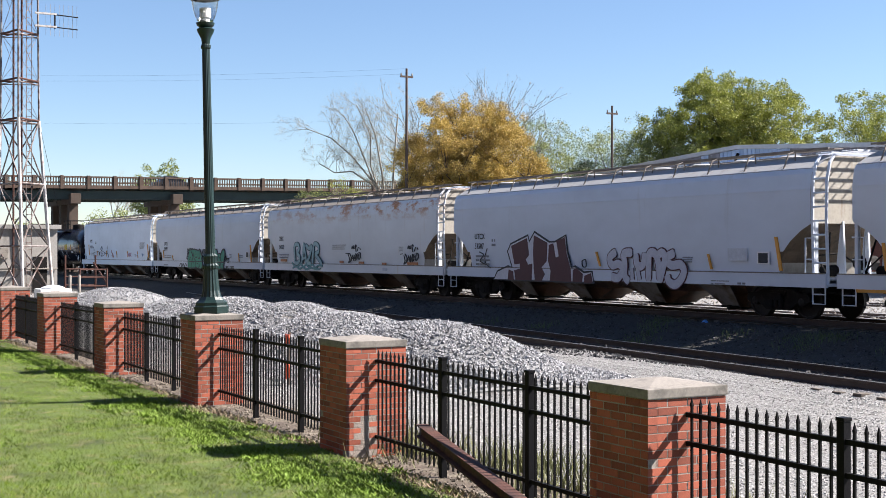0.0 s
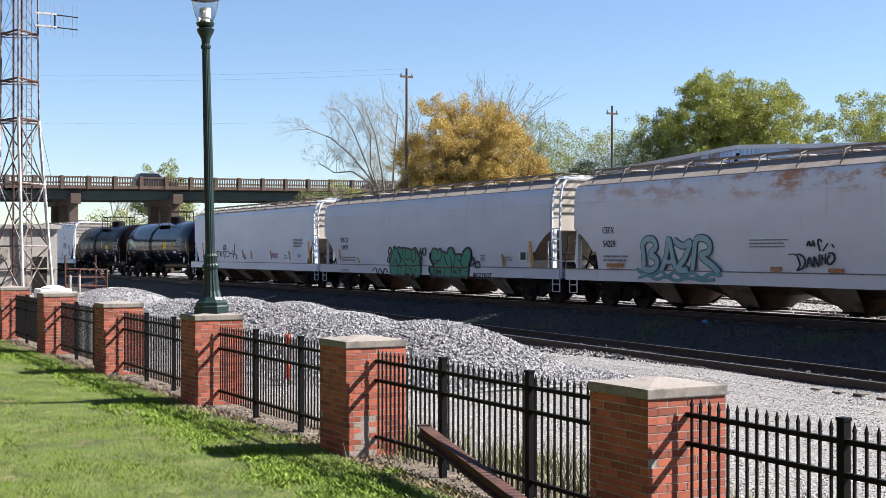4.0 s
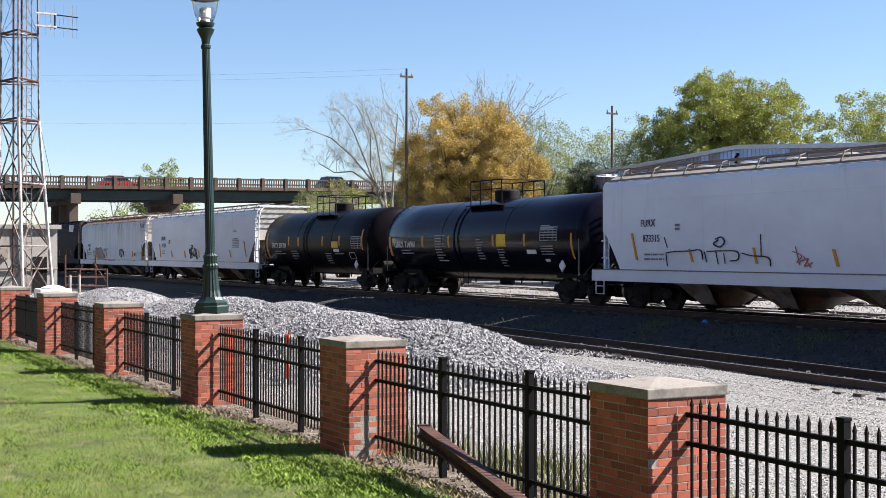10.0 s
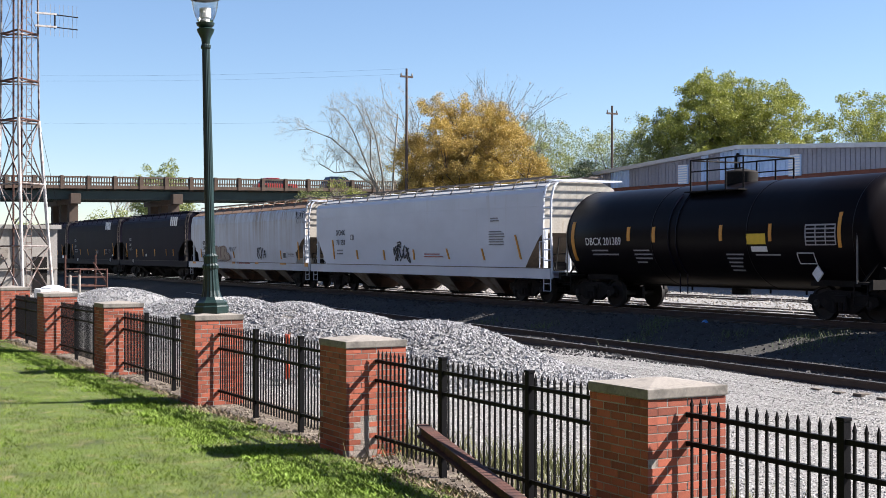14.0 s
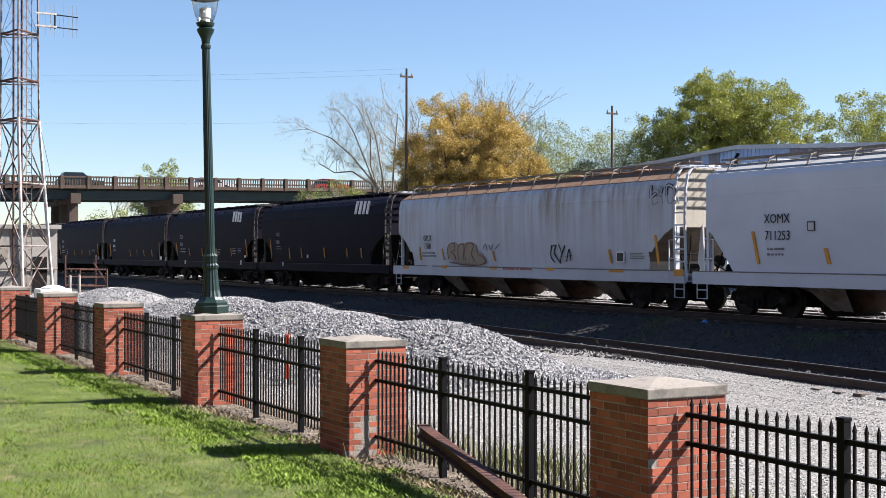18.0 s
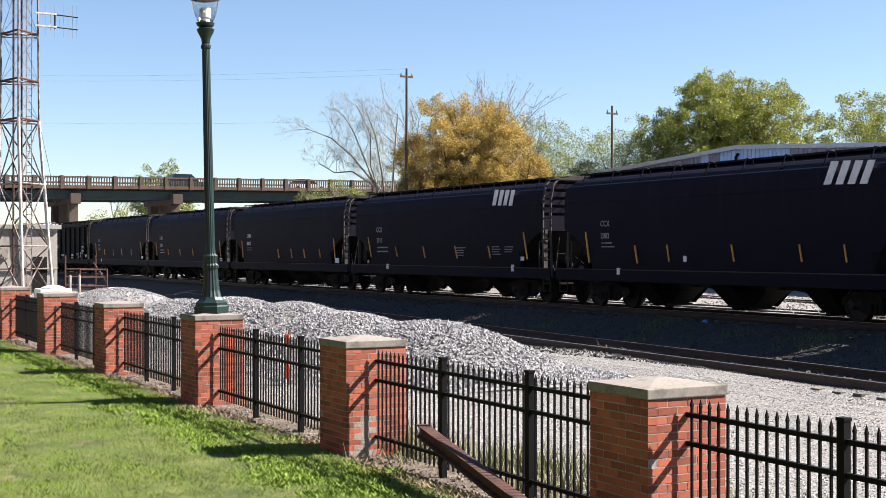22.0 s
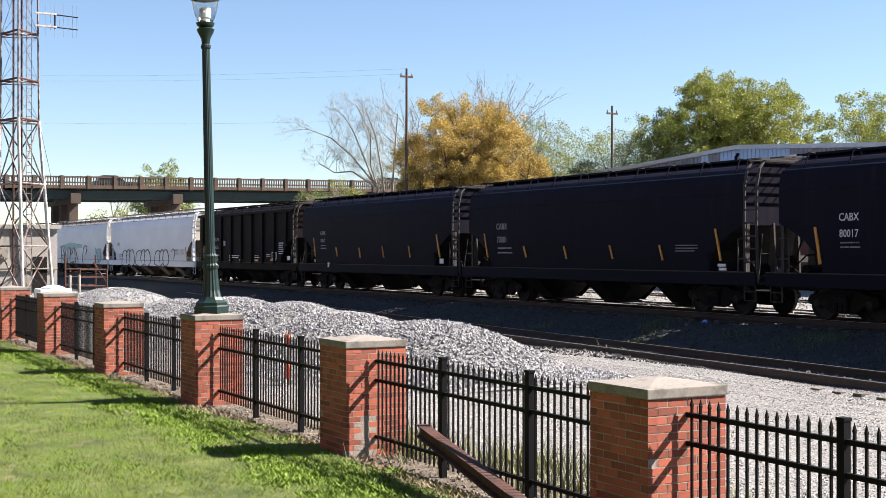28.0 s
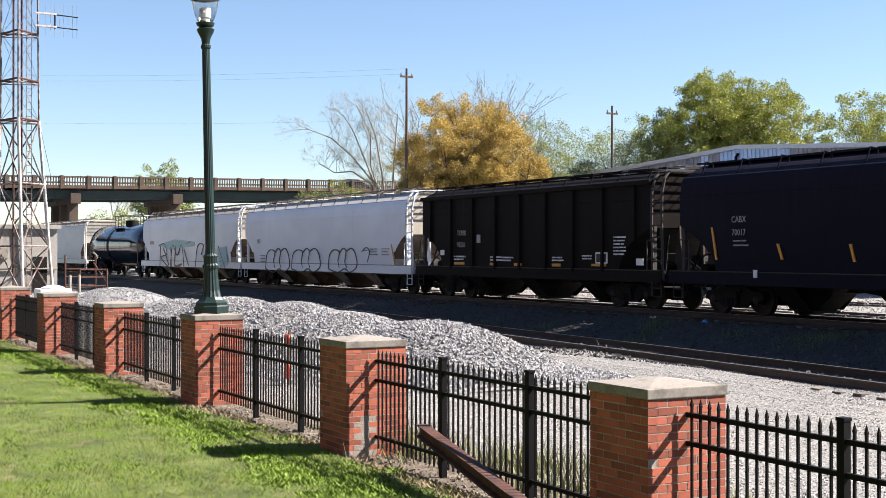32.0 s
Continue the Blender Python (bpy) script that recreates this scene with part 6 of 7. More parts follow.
stripe(cars[7], -2.51, 1.46, 0.42, -0.13, 0.11)
stripe(cars[7], 0.28, 1.47, 0.43, -0.10, 0.10)
label_bars(cars[7], 6.47, 3.05, 0.63, 2, M["black"], 0.047, 0.094)
label_bars(cars[7], 6.37, 2.56, 1.14, 6, M["black"], 0.047, 0.094)
label_bars(cars[7], 1.22, 1.73, 1.69, 2, M["red"], 0.051, 0.102)
stripe(cars[7], 8.56, 1.53, 0.87, -0.40, 0.09)
stripe(cars[7], 6.0, 1.49, 0.43, -0.22, 0.09)
stripe(cars[7], 3.27, 1.51, 0.42, -0.24, 0.09)
scrawl(cars[7], M["black"], 0.06, [[(-1.49, 1.65), (-1.54, 1.98), (-1.19, 1.58), (-1.24, 2.07)], [(-1.42, 2.04), (-1.03, 1.55)], [(-1.1, 1.96), (-0.79, 1.55), (-0.56, 2.07)], [(-0.7, 1.89), (-0.56, 1.55), (-0.35, 1.66)], [(-0.13, 1.95), (-0.39, 1.85), (-0.17, 1.73), (-0.3, 1.49)], [(-1.37, 1.4), (-1.33, 1.58), (-1.15, 1.42)], [(-0.92, 1.42), (-0.83, 1.56)], [(-0.22, 1.46), (-0.0, 1.37), (-0.13, 1.58)], [(-1.26, 2.17), (-0.96, 2.21), (-0.92, 2.13), (-1.19, 2.07), (-0.88, 1.99)], [(-0.43, 2.01), (-0.26, 1.79), (-0.48, 1.58)]])
words(cars[8], "GPLX", -6.84, 2.24, 0.32, M["black"])
words(cars[8], "1388", -6.77, 1.92, 0.32, M["black"])
stripe(cars[8], -7.11, 1.48, 0.52, -0.12, 0.08)
stripe(cars[8], -5.14, 1.49, 0.43, -0.15, 0.07)
stripe(cars[8], -1.23, 1.46, 0.37, -0.18, 0.07)
stripe(cars[8], 5.96, 1.43, 0.44, -0.13, 0.08)
stripe(cars[8], 8.36, 1.42, 0.89, -0.17, 0.09)
plate(cars[8], "panel", 6.28, 6.7, 1.47, 1.8, M["white"])
plate(cars[8], "panel", 6.32, 6.66, 1.5, 1.76, M["black"])
label_bars(cars[8], -6.92, 1.78, 1.27, 2, M["black"], 0.060, 0.121)
label_bars(cars[8], 6.99, 1.75, 0.81, 3, M["black"], 0.029, 0.074)
label_bars(cars[8], -0.6, 1.23, 2.46, 1, M["red"], 0.088, 0.106)
plate(cars[8], "panel", -8.66, -8.17, 1.1, 1.22, M["yellow"])
plate(cars[8], "panel", -5.25, -4.86, 1.16, 1.27, M["yellow"])
plate(cars[8], "panel", -1.5, -1.08, 1.15, 1.26, M["yellow"])
plate(cars[8], "panel", 2.23, 2.69, 1.16, 1.25, M["yellow"])
plate(cars[8], "panel", 5.89, 6.63, 1.15, 1.23, M["yellow"])
plate(cars[8], "panel", 9.16, 9.58, 1.08, 1.28, M["yellow"])
plate(cars[8], "panel", 8.42, 8.89, 1.04, 1.2, M["pale"])
plate(cars[8], "panel", -6.5, -6.05, 1.13, 1.26, M["pale"])
blob(cars[8], [(-4.72, 2.07), (-4.26, 2.18), (-3.89, 2.06), (-3.42, 2.14), (-3.02, 2.17), (-2.57, 2.06), (-2.44, 1.82), (-2.06, 1.69), (-1.87, 1.4), (-2.44, 1.32), (-3.75, 1.38), (-4.61, 1.53), (-4.79, 1.82)], M["tan_f"], None, 0, smooth=True)
scrawl(cars[8], M["graf_brown"], 0.035, [[(-4.72, 1.53), (-4.79, 1.91), (-4.58, 2.11), (-4.23, 2.1), (-4.23, 1.87), (-4.51, 1.8), (-4.23, 1.68), (-4.09, 1.46)], [(-3.89, 1.46), (-3.96, 1.91), (-3.75, 2.1), (-3.48, 2.02), (-3.55, 1.46)], [(-3.35, 1.46), (-3.42, 1.91), (-3.15, 2.13), (-2.76, 2.06), (-2.89, 1.72), (-2.63, 1.43)], [(-2.57, 2.02), (-2.44, 1.72), (-2.06, 1.61), (-1.87, 1.4), (-2.31, 1.32)], [(-4.65, 1.41), (-3.75, 1.32), (-2.44, 1.28)]])
scrawl(cars[8], M["greyp"], 0.03, [[(-2.06, 1.91), (-1.87, 2.09), (-1.75, 1.83)], [(-1.62, 2.05), (-1.5, 1.87), (-1.32, 2.08)], [(-1.19, 1.9), (-0.89, 2.08)], [(8.07, 3.74), (8.13, 3.24), (8.38, 3.3)], [(8.23, 3.71), (8.46, 3.61), (8.31, 3.45)], [(8.52, 3.78), (8.61, 3.22)], [(8.8, 3.76), (8.89, 3.25), (9.17, 3.32)], [(8.98, 3.75), (9.28, 3.65), (9.17, 3.41)], [(9.31, 3.73), (9.38, 3.2)]])
scrawl(cars[8], M["black"], 0.035, [[(2.59, 2.03), (2.54, 1.65), (2.8, 1.43)], [(2.54, 1.96), (2.85, 2.02), (2.75, 1.76), (3.15, 1.41)], [(3.0, 2.06), (3.2, 1.76)], [(3.4, 2.02), (3.2, 1.73), (3.1, 1.4)], [(3.49, 1.47), (3.64, 1.89), (3.74, 1.51)], [(3.44, 1.65), (3.79, 1.67)]])
fat_stroke(cars[8], [(8.07, 3.81), (8.03, 3.46), (8.3, 3.56)], M["pale"], M["black"], 0.05)
fat_stroke(cars[8], [(8.49, 3.44), (8.61, 3.74)], M["pale"], M["black"], 0.05)
fat_stroke(cars[8], [(8.79, 3.45), (8.83, 3.76), (9.13, 3.69), (9.16, 3.44)], M["pale"], M["black"], 0.05)
blob(cars[9], [(4.63, 4.08), (4.88, 4.07), (4.6, 3.5), (4.36, 3.5)], M["white"], None, 0)
blob(cars[9], [(5.04, 4.07), (5.28, 4.06), (5.01, 3.48), (4.77, 3.49)], M["white"], None, 0)
blob(cars[9], [(5.44, 4.05), (5.68, 4.04), (5.41, 3.47), (5.17, 3.48)], M["white"], None, 0)
blob(cars[9], [(5.84, 4.04), (6.07, 4.03), (5.81, 3.46), (5.57, 3.47)], M["white"], None, 0)
blob(cars[10], [(4.57, 4.07), (4.8, 4.06), (4.59, 3.5), (4.35, 3.5)], M["white"], None, 0)
blob(cars[10], [(4.96, 4.05), (5.19, 4.04), (4.98, 3.48), (4.75, 3.49)], M["white"], None, 0)
blob(cars[10], [(5.34, 4.03), (5.57, 4.02), (5.36, 3.47), (5.13, 3.48)], M["white"], None, 0)
blob(cars[10], [(5.72, 4.01), (5.94, 4.0), (5.74, 3.45), (5.51, 3.46)], M["white"], None, 0)
words(cars[9], "CCX", -5.36, 2.61, 0.26, M["faded"])
words(cars[9], "2003", -5.34, 2.22, 0.26, M["faded"])
label_bars(cars[9], -5.29, 2.1, 0.71, 2, M["greyp"], 0.046, 0.123)
stripe(cars[9], -6.02, 1.45, 0.99, -0.20, 0.07)
stripe(cars[9], -3.45, 1.44, 0.56, -0.13, 0.06)
plate(cars[9], "panel", -1.2, -1.07, 1.51, 1.67, M["white"])
plate(cars[9], "panel", -4.47, -4.32, 1.08, 1.29, M["white"])
stripe(cars[9], -1.89, 1.5, 0.51, -0.11, 0.04)
stripe(cars[9], 0.96, 1.52, 0.48, -0.11, 0.04)
stripe(cars[9], 3.57, 1.53, 0.46, -0.10, 0.04)
stripe(cars[9], 5.12, 1.53, 0.45, -0.09, 0.04)
words(cars[10], "CCX", -5.52, 2.65, 0.31, M["faded"])
words(cars[10], "2010", -5.48, 2.19, 0.31, M["faded"])
label_bars(cars[10], -5.39, 2.02, 1.18, 2, M["greyp"], 0.065, 0.174)
stripe(cars[10], -6.07, 1.58, 0.86, -0.32, 0.06)
stripe(cars[10], -3.49, 1.59, 0.44, -0.21, 0.06)
stripe(cars[10], -0.99, 1.56, 0.46, -0.19, 0.06)
stripe(cars[10], 1.68, 1.55, 0.48, -0.21, 0.05)
stripe(cars[10], 4.2, 1.56, 0.46, -0.18, 0.05)
stripe(cars[10], 6.73, 1.54, 0.94, -0.25, 0.06)
label_bars(cars[10], 1.61, 1.97, 0.74, 4, M["greyp"], 0.038, 0.095)
label_bars(cars[10], 4.35, 2.0, 0.61, 4, M["greyp"], 0.036, 0.090)
label_bars(cars[10], 5.25, 1.99, 0.58, 3, M["greyp"], 0.035, 0.088)
plate(cars[10], "panel", -4.51, -4.3, 1.08, 1.29, M["white"])
plate(cars[10], "panel", 5.69, 5.86, 1.1, 1.34, M["white"])
plate(cars[10], "panel", 6.34, 6.54, 1.49, 1.63, M["white"])
words(cars[11], "CABX", -5.35, 2.57, 0.28, M["white"])
words(cars[11], "80017", -5.33, 2.16, 0.28, M["white"])
label_bars(cars[11], -5.29, 2.04, 0.72, 2, M["greyp"], 0.042, 0.113)
stripe(cars[11], -6.03, 1.49, 0.94, -0.18, 0.08)
stripe(cars[11], 6.55, 1.52, 0.90, -0.16, 0.06)
stripe(cars[11], 4.83, 1.51, 0.44, -0.17, 0.06)
stripe(cars[11], 2.89, 1.51, 0.44, -0.18, 0.06)
stripe(cars[11], 1.2, 1.5, 0.46, -0.18, 0.07)
stripe(cars[11], -0.58, 1.49, 0.47, -0.19, 0.07)
plate(cars[11], "panel", 6.6, 7.02, 1.29, 1.52, M["white"])
words(cars[12], "CABX", -5.59, 2.61, 0.32, M["faded"])
words(cars[12], "70081", -5.55, 2.13, 0.32, M["faded"])
label_bars(cars[12], -5.47, 1.96, 1.17, 2, M["greyp"], 0.062, 0.165)
stripe(cars[12], -6.24, 1.59, 0.88, -0.25, 0.06)
stripe(cars[12], -3.58, 1.6, 0.40, -0.19, 0.07)
stripe(cars[12], -1.06, 1.57, 0.42, -0.17, 0.06)
stripe(cars[12], 1.55, 1.57, 0.44, -0.18, 0.06)
stripe(cars[12], 4.07, 1.54, 0.46, -0.17, 0.06)
stripe(cars[12], 6.66, 1.54, 0.91, -0.22, 0.07)
label_bars(cars[12], 4.71, 2.0, 1.02, 3, M["greyp"], 0.033, 0.083)
plate(cars[12], "panel", 6.59, 6.9, 1.38, 1.46, M["white"])
plate(cars[12], "panel", 6.64, 6.94, 1.27, 1.35, M["white"])
words(cars[13], "CABX", -5.34, 2.61, 0.25, M["faded"])
words(cars[13], "70017", -5.32, 2.25, 0.25, M["faded"])
label_bars(cars[13], -5.27, 2.12, 0.68, 2, M["greyp"], 0.047, 0.125)
stripe(cars[13], -6.01, 1.57, 0.92, -0.19, 0.07)
stripe(cars[13], -3.39, 1.59, 0.42, -0.17, 0.08)
stripe(cars[13], -0.86, 1.54, 0.45, -0.14, 0.08)
stripe(cars[13], -3.59, 1.54, 0.53, -0.20, 0.07)
stripe(cars[13], -0.96, 1.55, 0.51, -0.18, 0.06)
stripe(cars[13], 1.54, 1.56, 0.49, -0.17, 0.06)
stripe(cars[13], 4.05, 1.57, 0.47, -0.15, 0.06)
stripe(cars[13], 6.61, 1.58, 0.92, -0.28, 0.08)
plate(cars[13], "panel", 6.66, 6.94, 1.34, 1.53, M["white"])
plate(cars[13], "panel", -4.45, -4.3, 1.09, 1.3, M["white"])
words(cars[14], "TCMX", -4.58, 2.43, 0.28, M["faded"])
words(cars[14], "98226", -4.58, 1.98, 0.28, M["faded"])
label_bars(cars[14], -4.81, 1.65, 0.89, 2, M["white"], 0.066, 0.109)
label_bars(cars[14], -2.05, 1.63, 0.80, 2, M["white"], 0.062, 0.104)
label_bars(cars[14], -1.25, 1.62, 0.79, 2, M["white"], 0.062, 0.103)
label_bars(cars[14], 2.07, 1.63, 0.69, 2, M["white"], 0.058, 0.096)
label_bars(cars[14], 3.86, 1.69, 0.64, 2, M["white"], 0.056, 0.093)
label_bars(cars[14], 5.61, 2.28, 0.65, 6, M["white"], 0.054, 0.107)
plate(cars[14], "panel", 4.63, 5.25, 1.42, 1.78, M["white"])
plate(cars[14], "panel", 4.67, 5.2, 1.46, 1.74, M["brownp"])
plate(cars[14], "panel", 4.91, 4.95, 1.45, 1.74, M["white"])
plate(cars[14], "panel", 6.79, 7.13, 1.38, 1.59, M["white"])
plate(cars[14], "panel", -4.81, -4.01, 1.31, 1.41, M["yellow"])
plate(cars[14], "panel", -2.09, -1.73, 1.3, 1.4, M["yellow"])
plate(cars[14], "panel", -0.39, 0.07, 1.3, 1.4, M["yellow"])
plate(cars[14], "panel", 2.07, 2.59, 1.3, 1.4, M["yellow"])
plate(cars[14], "panel", 4.4, 5.18, 1.33, 1.41, M["yellow"])
plate(cars[14], "panel", -3.06, -2.8, 2.14, 2.44, M["greyp"])
plate(cars[14], "panel", -5.92, -5.64, 1.67, 1.87, M["white"])
scrawl(cars[15], M["black"], 0.05, [[(-6.59, 0.92), (-6.43, 1.63), (-5.93, 1.9), (-5.27, 1.81), (-5.44, 1.34)], [(-5.27, 1.75), (-4.79, 1.98), (-4.47, 1.81), (-4.63, 1.29)], [(-4.47, 1.81), (-3.84, 1.98), (-3.38, 1.69), (-3.22, 1.07), (-4.0, 0.77), (-4.63, 0.94), (-5.44, 0.75), (-6.59, 0.92)], [(-5.44, 1.34), (-5.27, 0.99)], [(-4.63, 1.29), (-4.39, 1.0)]])
scrawl(cars[15], M["black"], 0.05, [[(-2.92, 0.96), (-2.77, 1.64), (-2.2, 1.89), (-1.49, 1.81), (-1.66, 1.36)], [(-1.49, 1.75), (-0.97, 1.97), (-0.62, 1.81), (-0.79, 1.31)], [(-0.62, 1.81), (0.06, 1.97), (0.56, 1.7), (0.72, 1.11), (-0.11, 0.83), (-0.79, 0.98), (-1.66, 0.8), (-2.92, 0.96)], [(-1.66, 1.36), (-1.49, 1.03)], [(-0.79, 1.31), (-0.54, 1.04)]])
scrawl(cars[15], M["black"], 0.05, [[(1.71, 1.01), (1.85, 1.65), (2.35, 1.89), (2.97, 1.81), (2.82, 1.39)], [(2.97, 1.75), (3.43, 1.96), (3.73, 1.81), (3.58, 1.34)], [(3.73, 1.81), (4.33, 1.96), (4.77, 1.7), (4.92, 1.15), (4.18, 0.88), (3.58, 1.03), (2.82, 0.86), (1.71, 1.01)], [(2.82, 1.39), (2.97, 1.08)], [(3.58, 1.34), (3.81, 1.08)]])
scrawl(cars[15], M["black"], 0.03, [[(5.44, 1.81), (5.91, 2.0), (6.26, 1.8), (6.03, 1.36)], [(5.68, 1.86), (6.61, 1.9)]])
words(cars[15], "NS 3", -7.87, 2.26, 0.35, M["greyp"])
label_bars(cars[15], -7.44, 1.63, 0.85, 3, M["greyp"], 0.060, 0.151)
label_bars(cars[15], 6.32, 1.95, 0.75, 3, M["greyp"], 0.050, 0.124)
label_bars(cars[15], 7.46, 1.95, 0.83, 3, M["greyp"], 0.049, 0.122)
stripe(cars[15], 8.73, 1.23, 0.89, -0.38, 0.06)
scrawl(cars[16], M["graf_brown"], 0.16, [[(-5.35, 2.19), (-5.48, 0.85)], [(-4.69, 2.04), (-3.42, 0.94)], [(-3.04, 2.11), (-2.91, 0.87)], [(-1.93, 2.18), (-2.17, 0.95), (-0.72, 1.03)], [(-0.24, 1.96), (0.69, 0.98)]])
scrawl(cars[16], M["black"], 0.06, [[(-5.74, 2.19), (-4.44, 2.33), (-3.92, 1.67), (-5.22, 1.44), (-3.42, 0.79)], [(-3.16, 0.8), (-2.66, 2.25), (-1.68, 1.6), (-0.72, 2.24), (-0.24, 0.9)], [(2.05, 0.92), (2.5, 2.16), (3.59, 2.22), (3.16, 1.61)], [(6.32, 2.14), (7.52, 0.91)], [(0.22, 2.31), (1.15, 2.44)]])
blob(cars[16], [(-6.01, 2.27), (-2.17, 2.61), (1.94, 2.43), (1.94, 2.16), (-3.42, 1.96)], M["teal_f"], None, 0)
blob(cars[16], [(6.12, 2.01), (7.72, 2.13), (7.91, 1.04), (6.72, 0.9)], M["teal_f"], None, 0)
plate(cars[16], "panel", -7.77, -6.95, 2.31, 2.54, M["tan"])
tank_words(cars[5], "GBRX 714981", -6.66, 1.98, 0.31)
tank_patch(cars[5], "reflector_stripe", -7.15, -6.98, 1.62, 2.44, M["yellow"])
tank_patch(cars[5], "reflector_stripe", -4.16, -4.01, 1.99, 2.46, M["yellow"])
tank_patch(cars[5], "reflector_stripe", -1.95, -1.81, 1.98, 2.43, M["yellow"])
tank_patch(cars[5], "reflector_stripe", 1.45, 1.57, 2.0, 2.43, M["yellow"])
tank_patch(cars[5], "reflector_stripe", 3.62, 3.73, 1.99, 2.43, M["yellow"])
tank_patch(cars[5], "reflector_stripe", 6.57, 6.66, 1.56, 2.43, M["yellow"])
tank_patch(cars[5], "placard", 1.74, 2.4, 1.99, 2.44, M["panel_yellow"])
tank_lines(cars[5], -3.04, -2.16, 2.46, 10, 0.055, 0.110)
tank_lines(cars[5], -6.07, -4.84, 1.88, 2, 0.059, 0.117)
tank_lines(cars[5], 0.26, 0.86, 2.28, 8, 0.051, 0.103)
tank_lines(cars[5], 1.76, 2.27, 1.9, 7, 0.050, 0.099)
tank_lines(cars[5], 4.68, 5.73, 2.72, 2, 0.046, 0.093)
tank_lines(cars[5], 4.68, 5.62, 2.01, 4, 0.046, 0.093)
tank_patch(cars[5], "table_line", 4.68, 5.75, 2.63, 2.67, M["greyp"])
tank_patch(cars[5], "table_line", 4.68, 5.75, 2.54, 2.58, M["greyp"])
tank_patch(cars[5], "table_line", 4.68, 5.75, 2.45, 2.49, M["greyp"])
tank_patch(cars[5], "table_line", 4.68, 5.75, 2.36, 2.4, M["greyp"])
tank_patch(cars[5], "table_line", 4.68, 5.75, 2.27, 2.3, M["greyp"])
tank_patch(cars[5], "table_line", 4.68, 5.75, 2.18, 2.21, M["greyp"])
tank_patch(cars[5], "table_line", 4.68, 4.7, 2.2, 2.67, M["greyp"])
tank_patch(cars[5], "table_line", 4.95, 4.97, 2.19, 2.67, M["greyp"])
tank_patch(cars[5], "table_line", 5.21, 5.23, 2.19, 2.66, M["greyp"])
tank_patch(cars[5], "table_line", 5.47, 5.5, 2.19, 2.66, M["greyp"])
tank_patch(cars[5], "table_line", 5.73, 5.75, 2.19, 2.65, M["greyp"])
tank_patch(cars[5], "placard", 3.76, 4.36, 1.73, 1.87, M["white"])
tank_patch(cars[5], "placard", 4.79, 5.06, 1.46, 1.55, M["white"])
diamond(cars[5], 5.91, 1.32)
tank_words(cars[6], "DBCX 201389", -5.75, 2.01, 0.30)
tank_patch(cars[6], "reflector_stripe", -6.57, -6.4, 1.5, 2.79, M["yellow"])
tank_patch(cars[6], "reflector_stripe", -3.51, -3.35, 2.13, 2.57, M["yellow"])
tank_patch(cars[6], "reflector_stripe", -2.25, -2.1, 2.08, 2.55, M["yellow"])
tank_patch(cars[6], "reflector_stripe", 0.81, 0.94, 2.1, 2.55, M["yellow"])
tank_patch(cars[6], "reflector_stripe", 2.8, 2.92, 2.08, 2.55, M["yellow"])
tank_patch(cars[6], "reflector_stripe", 5.3, 5.41, 1.9, 2.8, M["yellow"])
tank_patch(cars[6], "placard", 1.94, 2.68, 2.0, 2.29, M["panel_yellow"])
tank_patch(cars[6], "placard", 2.09, 2.71, 1.8, 1.94, M["white"])
tank_patch(cars[6], "table_line", 4.16, 5.22, 2.47, 2.51, M["greyp"])
tank_patch(cars[6], "table_line", 4.16, 5.22, 2.37, 2.41, M["greyp"])
tank_patch(cars[6], "table_line", 4.16, 5.22, 2.27, 2.3, M["greyp"])
tank_patch(cars[6], "table_line", 4.16, 5.22, 2.16, 2.2, M["greyp"])
tank_patch(cars[6], "table_line", 4.16, 5.22, 2.06, 2.09, M["greyp"])
tank_patch(cars[6], "table_line", 4.16, 5.22, 1.96, 1.99, M["greyp"])
tank_patch(cars[6], "table_line", 4.16, 4.19, 1.97, 2.51, M["greyp"])
tank_patch(cars[6], "table_line", 4.51, 4.54, 1.97, 2.5, M["greyp"])
tank_patch(cars[6], "table_line", 4.86, 4.89, 1.97, 2.5, M["greyp"])
tank_patch(cars[6], "table_line", 5.2, 5.23, 1.97, 2.49, M["greyp"])
tank_lines(cars[6], -5.46, -3.74, 1.86, 2, 0.063, 0.127)
tank_lines(cars[6], -3.23, -2.28, 1.86, 4, 0.061, 0.122)
tank_lines(cars[6], 1.01, 1.91, 1.74, 5, 0.056, 0.112)
tank_lines(cars[6], 2.22, 3.87, 1.73, 1, 0.054, 0.109)
diamond(cars[6], 4.5, 1.23)
for u, v, w_, h_ in ((3.78, 1.47, 0.62, 0.02), (3.78, 1.75, 0.62, 0.02), (3.78, 1.47, 0.02, 0.3), (4.38, 1.47, 0.02, 0.3)):
    tank_patch(cars[6], "frame_mark", u, u + w_, v, v + h_, M["white"])
for c in cars:
    del c["curved"]


